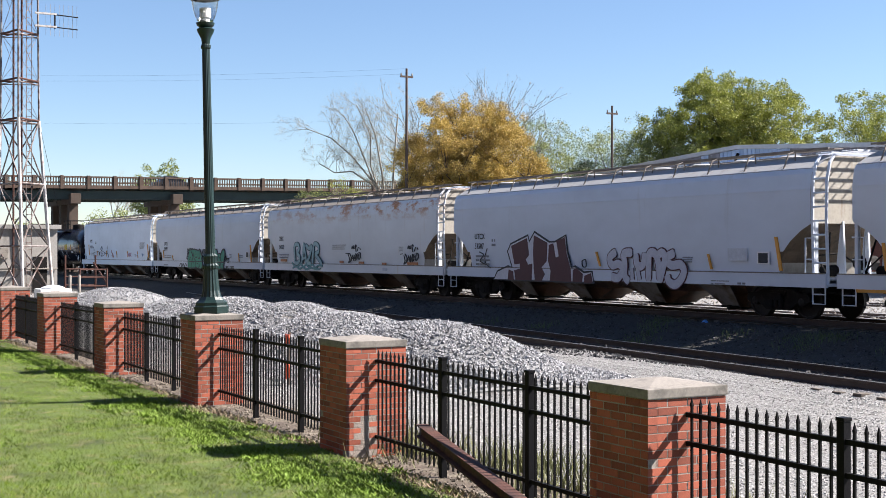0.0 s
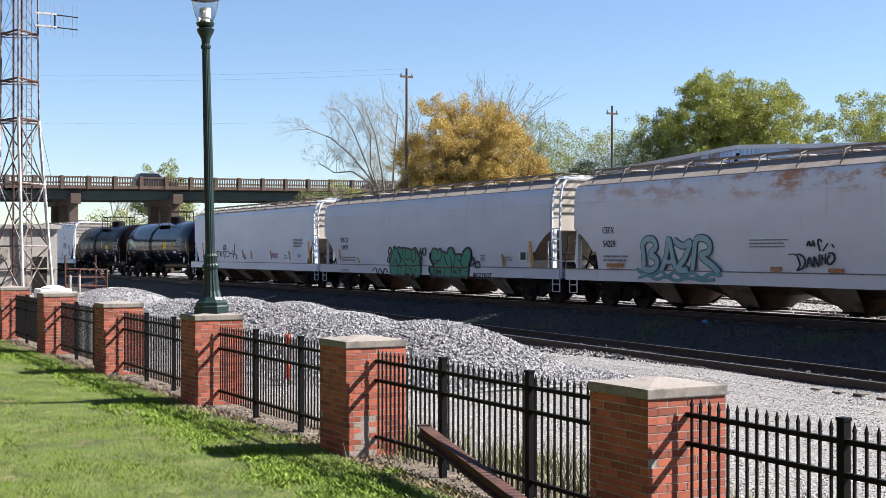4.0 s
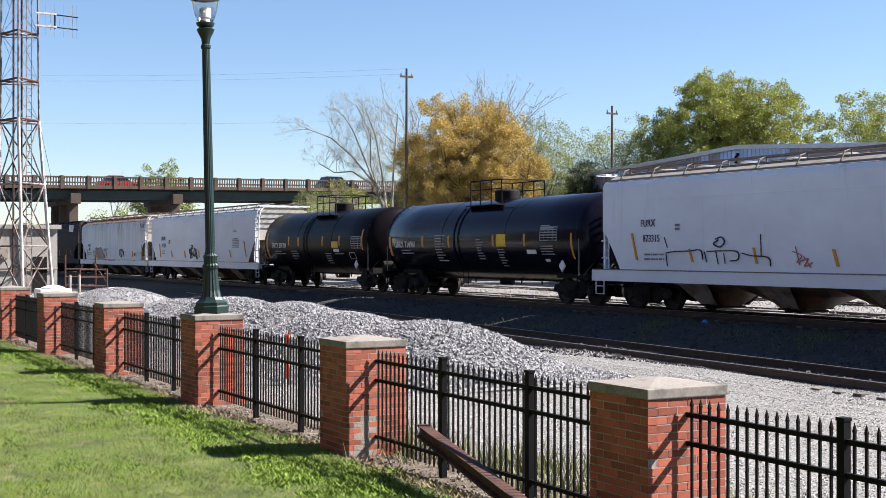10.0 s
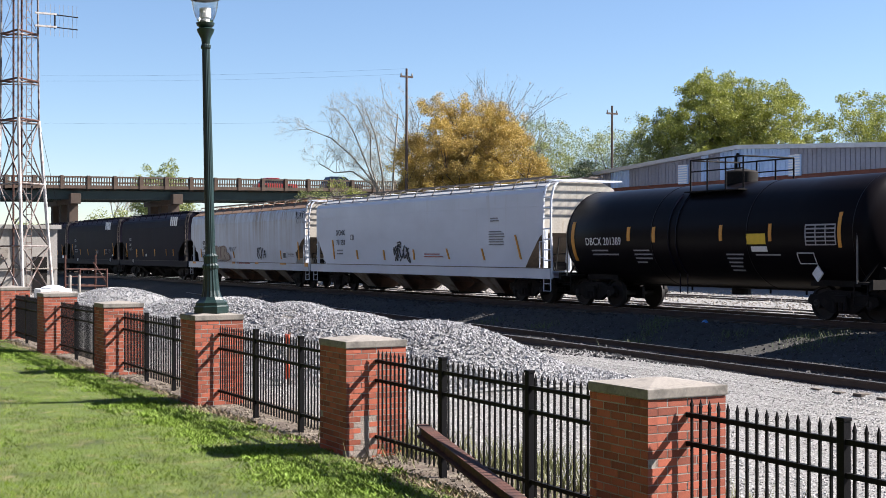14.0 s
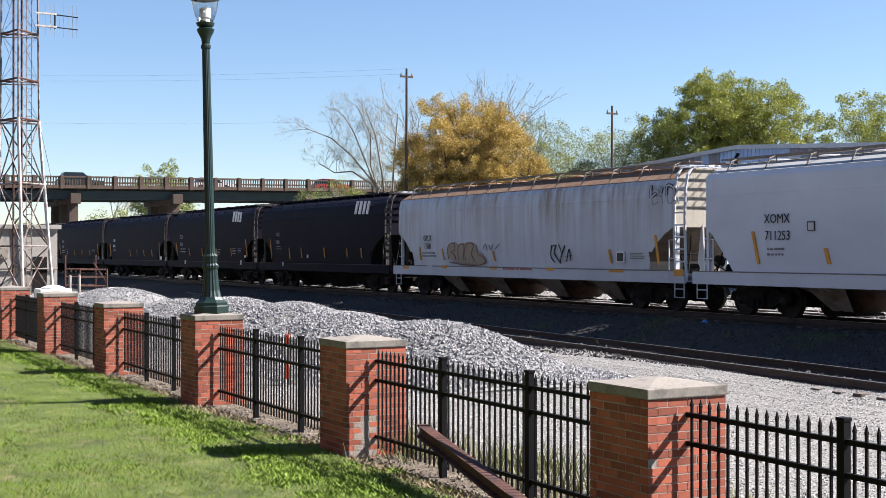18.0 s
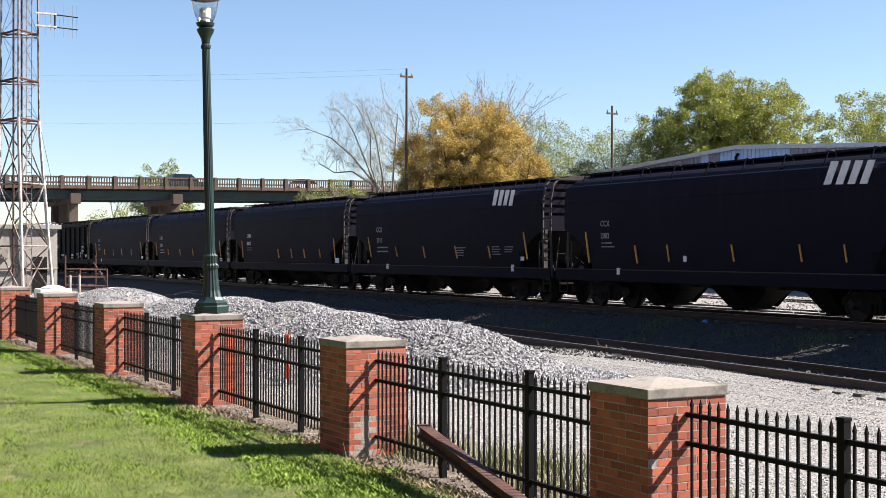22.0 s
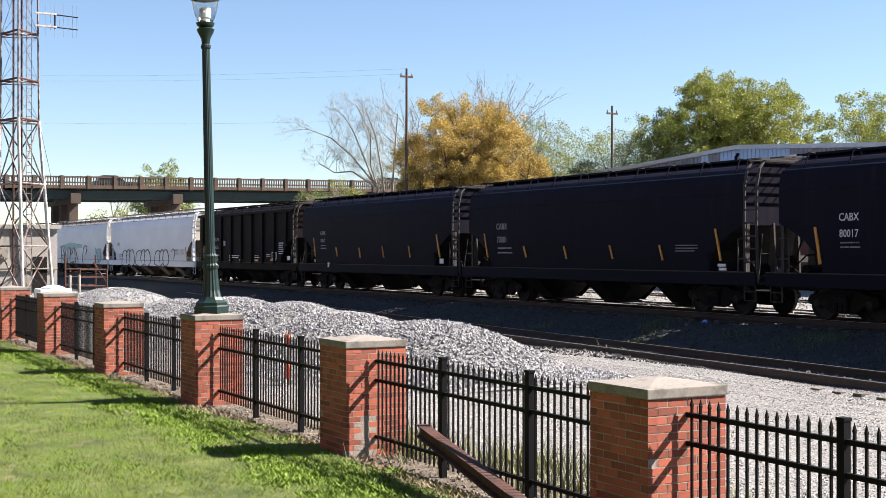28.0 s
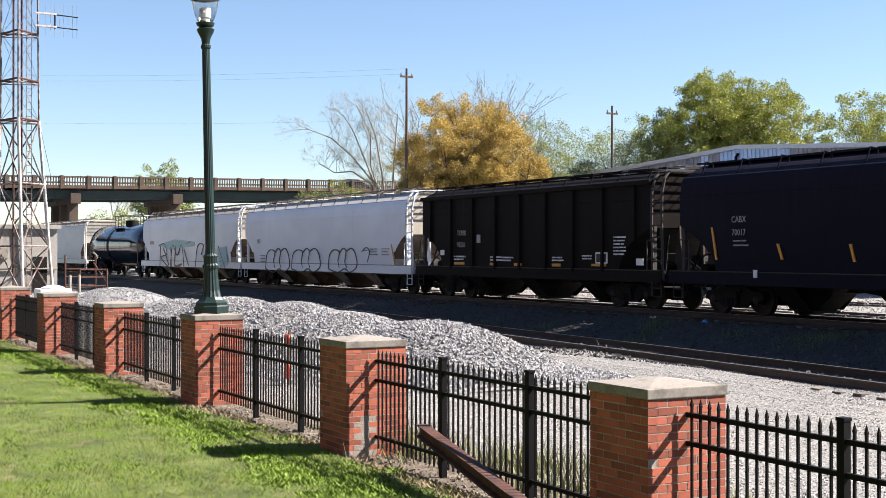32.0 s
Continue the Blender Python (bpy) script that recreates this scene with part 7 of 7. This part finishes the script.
# ---- loose stone: heap, yard and track shoulders ----
def stones(name, label, pts, sizes, material, seed, category, squat=1.0):
    """Angular crushed stones, each a small uneven block, as one mass."""
    rng = np.random.default_rng(seed)
    n = len(pts)
    octa = np.array([(1, 0, 0), (-1, 0, 0), (0, 1, 0), (0, -1, 0), (0, 0, 1), (0, 0, -1)], float) * 1.25
    v = (octa[None] + rng.uniform(-0.38, 0.38, (n, 6, 3))) * np.stack([rng.uniform(0.7, 1.3, n), rng.uniform(0.5, 0.95, n), rng.uniform(0.45, 0.8, n)], 1)[:, None]
    q = rng.normal(0, 1, (n, 4))
    q /= np.linalg.norm(q, axis=1)[:, None]
    w, x, y, z = q.T
    rot = np.stack([1 - 2 * (y * y + z * z), 2 * (x * y - z * w), 2 * (x * z + y * w), 2 * (x * y + z * w), 1 - 2 * (x * x + z * z), 2 * (y * z - x * w), 2 * (x * z - y * w), 2 * (y * z + x * w), 1 - 2 * (x * x + y * y)], 1).reshape(n, 3, 3)
    v = np.einsum("nij,nkj->nki", rot, v) * sizes[:, None, None] * np.array([1, 1, squat]) + pts[:, None]
    sides = np.array([(0, 2, 4), (2, 1, 4), (1, 3, 4), (3, 0, 4), (2, 0, 5), (1, 2, 5), (3, 1, 5), (0, 3, 5)])
    f = (np.arange(n)[:, None, None] * 6 + sides[None]).reshape(-1, 3)
    return tagged(new(name, raw(name, v.reshape(-1, 3), f, material)), label, category, kind="stuff")


def stone_mat(name, lo, hi):
    m = mat(name, lo, 0.9, var=0.2, scale=6, grain=30, bump=0.3)
    n, l = m.node_tree.nodes, m.node_tree.links
    geo, mix = n.new("ShaderNodeNewGeometry"), n.new("ShaderNodeMix")
    mix.data_type = "RGBA"
    mix.inputs[7].default_value = (*hi, 1)
    b = n["Principled BSDF"]
    old = b.inputs["Base Color"].links[0].from_socket
    l.new(old, mix.inputs[6])
    l.new(geo.outputs["Random Per Island"], mix.inputs[0])
    l.new(mix.outputs[2], b.inputs["Base Color"])
    return m


M["stone"] = stone_mat("crushed_granite", (0.15, 0.152, 0.157), (0.34, 0.342, 0.35))
# ballast under the train: its shade is part of this stone colour
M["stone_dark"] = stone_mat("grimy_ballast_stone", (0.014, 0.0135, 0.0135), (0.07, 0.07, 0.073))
M["stone_pale"] = stone_mat("pale_yard_gravel", (0.16, 0.158, 0.152), (0.44, 0.435, 0.425))
rng = np.random.default_rng(4)
n = 98000
px_, py_ = rng.uniform(-55.5, -19.2, n), rng.uniform(8.4, 15.6, n)
ph = pile_height(px_, py_)
keep = (ph > 0.05) & (rng.uniform(0, 1, n) < np.where(px_ > -32, 1.0, np.where(px_ > -40, 0.7, 0.4)))
px_, py_, ph = px_[keep], py_[keep], ph[keep]
stones("heap_stone", "angular grey crushed stones covering the heap", np.stack([px_, py_, height(px_, py_) - 0.04 + ph], 1), rng.uniform(0.017, 0.038, len(px_)), M["stone"], 5, "gravel")
n = 62000
gx = -8.0 - 23 * rng.uniform(0, 1, n) ** 1.35
gy = rng.uniform(6.6, 18.6, n)
keep = pile_height(gx, gy) < 0.25
gx, gy = gx[keep], gy[keep]
stones("yard_gravel", "loose pale gravel strewn over the yard", np.stack([gx, gy, height(gx, gy) + 0.004], 1), rng.uniform(0.009, 0.022, len(gx)), M["stone_pale"], 6, "gravel", 0.6)
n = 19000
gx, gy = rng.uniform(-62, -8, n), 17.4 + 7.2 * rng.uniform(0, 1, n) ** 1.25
stones("track_ballast", "ballast stones between the tracks with train shade in their colour", np.stack([gx, gy, height(gx, gy) + 0.005], 1), rng.uniform(0.02, 0.055, n), M["stone_dark"], 7, "gravel")
n = 8000
gx, gy = rng.uniform(-80, -22, n), rng.uniform(28.2, 47, n)
stones("yard_ballast", "pale ballast stones between the yard tracks", np.stack([gx, gy, height(gx, gy) + 0.01], 1), rng.uniform(0.03, 0.06, n), stone_mat("warm_yard_ballast", (0.20, 0.175, 0.145), (0.35, 0.32, 0.275)), 8, "gravel")
n = 5000
gx, gy = -7.6 - 36 * rng.uniform(0, 1, n) ** 1.3, rng.uniform(5.75, 6.6, n)
stones("fence_gravel", "loose brown grit under the iron fence", np.stack([gx, gy, np.full(n, -0.03)], 1), rng.uniform(0.008, 0.026, n), stone_mat("brown_grit", (0.075, 0.06, 0.045), (0.23, 0.20, 0.16)), 18, "gravel")


# ---- lawn grass and weeds ----
def blades(name, label, pts, tall, wide, material, seed, lean=0.5):
    rng = np.random.default_rng(seed)
    n = len(pts)
    a = rng.uniform(0, math.tau, n)
    d = np.stack([np.cos(a), np.sin(a), np.zeros(n)], 1)
    b = rng.uniform(0, math.tau, n)
    tip = np.stack([np.cos(b) * lean, np.sin(b) * lean, np.ones(n)], 1) * (tall * rng.uniform(0.5, 1.3, n))[:, None]
    w = (wide * rng.uniform(0.6, 1.3, n))[:, None]
    v = np.stack([pts - d * w, pts + d * w, pts + tip], 1).reshape(-1, 3)
    return tagged(new(name, raw(name, v, np.arange(3 * n).reshape(-1, 3), material)), label, "grass", kind="stuff")


def sward(n, low, high, fringe):
    """Points of the lawn, thinned by patches; fringe keeps to the darker, thicker clumps."""
    x = -7.5 - 38 * rng.uniform(0, 1, n) ** 1.6
    y = 6.02 - (6.02 + 0.32 * np.minimum(-x, 30)) * np.abs(rng.uniform(-1, 1, n)) ** 1.1
    p = np.sin(x * 1.7 + 1.3 * np.sin(y * 1.1)) * np.sin(y * 2.1 + np.sin(x * 0.8)) + 0.7 * np.sin(x * 4.3 + y * 3 + 2 * np.sin(y * 1.7)) * np.sin(y * 5.2 - x * 2) + 0.35 * np.sin(x * 11 + 2 * np.sin(y * 6)) * np.sin(y * 13 + x * 4)
    k = (rng.uniform(low, high, n) > -p) if not fringe else (p > rng.uniform(0.0, 0.9, n))
    x, y = x[k], y[k]
    return np.stack([x, y, np.where(y < 5.72, lawn_height(x, y), -0.03)], 1)


blades("lawn_grass", "short sunlit lawn grass with straw-coloured patches", sward(400000, 0.1, 2.2, False), 0.026, 0.0036, M["blade"], 9, 1.0)
blades("thick_grass", "darker thicker clumps of lawn grass", sward(150000, 0, 0, True), 0.038, 0.0055, M["lush"], 10, 0.9)


def clumps(name, label, centres, per, spread, size, material, seed, z):
    rng = np.random.default_rng(seed)
    c = np.repeat(np.array(centres), per, 0) + rng.normal(0, 1, (len(centres) * per, 2)) * spread
    c = c[c[:, 1] < 6.0]
    pts = np.stack([c[:, 0], c[:, 1], np.full(len(c), z)], 1)
    return blades(name, label, pts, size, size * 0.3, material, seed, 1.0)


M["weed_d"] = mat("clover_leaf", (0.125, 0.20, 0.02), 0.65, var=0.45, scale=2, grain=9, bump=0, spec=0.25)
rr = random.Random(12)
cs = [(-9.2 - 10 * rr.random() ** 1.2, 5.1 + rr.gauss(0, 0.27)) for _ in range(210)] + [(-19 - 12 * rr.random(), 5.2 + rr.gauss(0, 0.18)) for _ in range(140)]
clumps("clover_patch", "dark green clover and weeds along the lawn edge", cs, 80, 0.10, 0.04, M["weed_d"], 13, 0.0)
cs = [(-9 - 25 * rr.random(), 5.85 + rr.gauss(0, 0.16)) for _ in range(200)]
M["straw"] = mat("dry_straw_litter", (0.2257, 0.1756, 0.1129), 0.9, var=0.4, scale=3, grain=12, bump=0)
clumps("dry_litter", "dry brown grass litter at the foot of the fence", cs, 40, 0.16, 0.05, M["straw"], 14, -0.03)


M["pale_weed"] = mat("pale_dry_weed", (0.1505, 0.1568, 0.0627), 0.7, var=0.4, scale=2, grain=9, bump=0)


def tuft(label, x, y, n, tall, spread, material, seed):
    rng = np.random.default_rng(seed)
    c = np.array([x, y]) + rng.normal(0, 1, (n, 2)) * spread
    pts = np.stack([c[:, 0], c[:, 1], height(c[:, 0], c[:, 1])], 1)
    blades("grass_tuft", label, pts, tall, 0.008, material, seed, 0.45)


for k in range(9):
    tuft("tall pale weeds growing behind the iron fence", -8.3 - 0.75 * k + rr.uniform(-0.3, 0.3), 6.9 + rr.uniform(-0.2, 0.5), 240, 0.3, 0.3, M["pale_weed"], 100 + k)
for k, (x, y) in enumerate(((-23.5, 22.6), (-22.4, 22.8), (-25.5, 22.2), (-33.5, 21.6), (-20.2, 22.6), (-36.5, 21.4), (-18.0, 22.9), (-27.4, 20.5), (-28.0, 21.1), (-28.6, 21.9), (-29.2, 22.7), (-29.7, 23.3), (-22.6, 21.9), (-22.9, 23.0))):
    tuft("sunlit weeds between the tracks", x, y, 100, 0.17, 0.3, M["weed"], 120 + k)


# ---- traffic on the overpass ----
def vehicle(label, base, suv):
    v = thing("car", label, "car", "cars crossing the overpass")
    L, W, h0, h1 = 4.6, 0.9, (0.95 if suv else 0.85), (1.72 if suv else 1.46)
    pm = mat("car_paint", base, 0.3, var=0.06, scale=3, bump=0, spec=0.6)
    half = [(-W, 0.3), (-W, 0.6), (-W + 0.04, h0), (W - 0.04, h0), (W, 0.6), (W, 0.3)]
    rings = []
    for y, k in ((-L / 2, 0.75), (-L / 2 + 0.12, 0.95), (-L / 2 + 1.2, 1.0), (L / 2 - 1.2, 1.0), (L / 2 - 0.12, 0.93), (L / 2, 0.7)):
        rings.append([(x * (0.9 + 0.1 * k), y, 0.3 + (z - 0.3) * k) for x, z in half])
    part("body", loft(B(), rings), pm, v, smooth=True)
    back = -2.1 if suv else -1.75
    gl = [(W - 0.06, back, h0 - 0.02), (W - 0.06, 1.05, h0 - 0.02), (-W + 0.06, 1.05, h0 - 0.02), (-W + 0.06, back, h0 - 0.02)]
    tp = [(W - 0.22, back + 0.45, h1 - 0.06), (W - 0.22, 0.25, h1 - 0.06), (-W + 0.22, 0.25, h1 - 0.06), (-W + 0.22, back + 0.45, h1 - 0.06)]
    part("window_band", loft(B(), [gl, tp]), M["tint"], v, "dark tinted windows")
    part("roof", loft(B(), [[(x * 1.02, y * 1.02, z) for x, y, z in tp], [(x * 0.9, y * 0.9, z + 0.06) for x, y, z in tp]]), pm, v, smooth=True)
    for sx in (-1, 1):
        for y in (-1.4, 1.4):
            part("wheel", lathe(B(), [(0.05, -0.1), (0.32, -0.1), (0.32, 0.1), (0.05, 0.1)], 18, at=(sx * 0.8, y, 0.32), axis="X"), M["iron"], v)
        part("headlight", box(B(), sx * 0.65 - 0.15, sx * 0.65 + 0.15, L / 2 - 0.1, L / 2 - 0.02, 0.55, 0.68), M["white"], v)
    return v


M["tint"] = mat("tinted_glass", (0.012, 0.014, 0.016), 0.08, var=0.1, bump=0, spec=0.6)
bridge_traffic = [
    (vehicle("dark grey sedan on the overpass", (0.02, 0.022, 0.026), False), -2.2, [(0, 39.3), (0.5, 43.2), (1, 46.7), (1.5, 50.1), (2, 53.2), (2.5, 56.1), (3, 58.5), (3.5, 61), (6, 74), (32, 205)]),
    (vehicle("black sport utility car on the overpass", (0.012, 0.012, 0.014), True), -2.2, [(0, 2.5), (2, 20.8), (2.5, 25.4), (3, 29.7), (3.5, 33.6), (5.5, 46.9), (6, 49.6), (6.5, 51.7), (7, 53.4), (8, 55.9), (9, 57.4), (10, 58.0), (13, 58.2), (14.2, 58.7), (15.5, 61.5), (17, 68), (32, 180)]),
    (vehicle("red sedan on the overpass", (0.28, 0.02, 0.02), False), -2.2, [(0, -40), (8, 20.5), (9, 26.9), (10, 33.6), (11, 40.3), (12, 45.3), (13, 48.7), (14, 50.6), (15, 52.3), (16.5, 54.7), (17.5, 56.6), (19, 58.2), (20, 61), (22, 72), (32, 150)]),
    (vehicle("dark green estate car on the overpass", (0.018, 0.024, 0.022), True), -2.2, [(0, -110), (15, 7), (17, 23.1), (17.5, 26.9), (18, 29.6), (18.5, 31.7), (19, 33.3), (20, 35.6), (21, 38.0), (22, 40.8), (23, 43.9), (24, 47.4), (25, 51.4), (25.5, 53.5), (28, 65), (32, 95)]),
    (vehicle("dark sedan on the overpass", (0.016, 0.02, 0.018), False), -2.2, [(0, -190), (25, 4), (27.5, 28.1), (28, 33.0), (28.5, 37.4), (29, 41.5), (29.5, 45.5), (30, 49.2), (30.5, 52.3), (31, 55.2), (32, 60.2)]),
    (vehicle("silver sedan on the overpass", (0.4, 0.41, 0.42), False), -2.6, [(0, -90), (15, 24), (17, 38), (18, 43.5), (19, 47.5), (20, 50), (21, 52.5), (22, 54.5), (23, 57), (24, 60), (32, 100)]),
]

# ---- small things by the shed, the heap and the fence ----
hr = thing("pipe_railing", "rusty pipe railing round a sunken stair", "railing")
for x, y in ((-70.0, 15.0), (-70.0, 16.6), (-67.5, 16.6), (-67.5, 15.2)):
    part("post", rod(B(), (x, y, -0.2), (x, y, 2.1 if x < -69 else 1.4), 0.05, 8), M["rust"], hr)
for z in (0.5, 0.95, 1.35):
    part("rail", path(B(), [(-70.0, 15.0, z), (-70.0, 16.6, z), (-67.5, 16.6, z), (-67.5, 15.2, z)], 0.04, 6), M["rust"], hr)
part("brace", path(B(), [(-70.0, 16.5, 1.7), (-67.5, 16.6, 0.6)], 0.04), M["rust"], hr)
cb = thing("equipment_cabinet", "white rounded equipment cabinet beside the shed", "cabinet", at=pose(-58.5, 12.0, -0.15))
part("housing", box(B(), -0.75, 0.75, -0.7, 0.7, 0, 0.8, 0.12), flat("white_enamel", (0.7, 0.7, 0.7), 0.4), cb, smooth=True)
part("lid", lathe(B(), [(0.5, 0.79), (0.52, 0.84), (0.3, 0.92), (0.02, 0.96)], 20), M["pale"], cb, smooth=True)
for k, (x, y) in enumerate(((-60.6, 13.2), (-60.5, 13.6))):
    bd = thing("bollard", "short pale steel pipe bollard", "bollard", at=pose(x, y, -0.2))
    part("pipe", lathe(B(), [(0.07, 0), (0.07, 1.35), (0.05, 1.4), (0.01, 1.41)], 12), M["cap"], bd, smooth=True)
st = thing("survey_stake", "wooden stake with orange marker tape", "stake", at=pose(-21.15, 8.4, -0.15))
part("stake", box(B(), -0.02, 0.02, -0.02, 0.02, 0, 1.0), M["tie"], st)
M["orange"] = flat("orange_marker_tape", (0.80, 0.12, 0.05))
for z0, z1, w in ((0.74, 0.96, 0.15), (0.16, 0.46, 0.14)):
    bm = B()
    loft(bm, [[(-w, -0.03, z0), (w, -0.05, z0 + 0.05), (w, -0.035, z0 + 0.05), (-w, -0.015, z0)], [(-w * 0.7, -0.06, (z0 + z1) / 2), (w * 0.8, -0.03, (z0 + z1) / 2), (w * 0.8, -0.015, (z0 + z1) / 2), (-w * 0.7, -0.045, (z0 + z1) / 2)], [(-w, -0.03, z1), (w * 0.5, -0.05, z1), (w * 0.5, -0.035, z1), (-w, -0.015, z1)]])
    part("tape", bm, M["orange"], st, "loose orange plastic tape")
sc = new("plastic_scrap", mesh_of("plastic_scrap", loft(B(), [[(-0.25, -0.1, 0), (0.2, -0.15, 0), (0.25, 0.1, 0), (-0.2, 0.12, 0)], [(-0.1, -0.05, 0.16), (0.1, -0.08, 0.2), (0.12, 0.05, 0.15), (-0.08, 0.06, 0.1)]]), flat("blue_plastic", (0.05, 0.22, 0.6), 0.4)))
sc.matrix_basis = pose(-28.4, 23.8, 0.27) @ Matrix.Scale(0.42, 4)
tagged(sc, "crumpled blue plastic scrap on the ballast", "litter")
for k, z in enumerate((14.5, 14.15, 11.45)):
    wr = thing("overhead_wire", "thin overhead wire strung between utility poles", "wire")
    pts = [(-92.0 + 16.1 * u, 9.0 + 29.4 * u, z - 0.4 + (0.3 if k < 2 else 0) * u - 1.2 * u * (1 - u)) for u in np.linspace(0, 1, 13)]
    part("cable", path(B(), pts, 0.004, 4), M["iron"], wr)


motions()
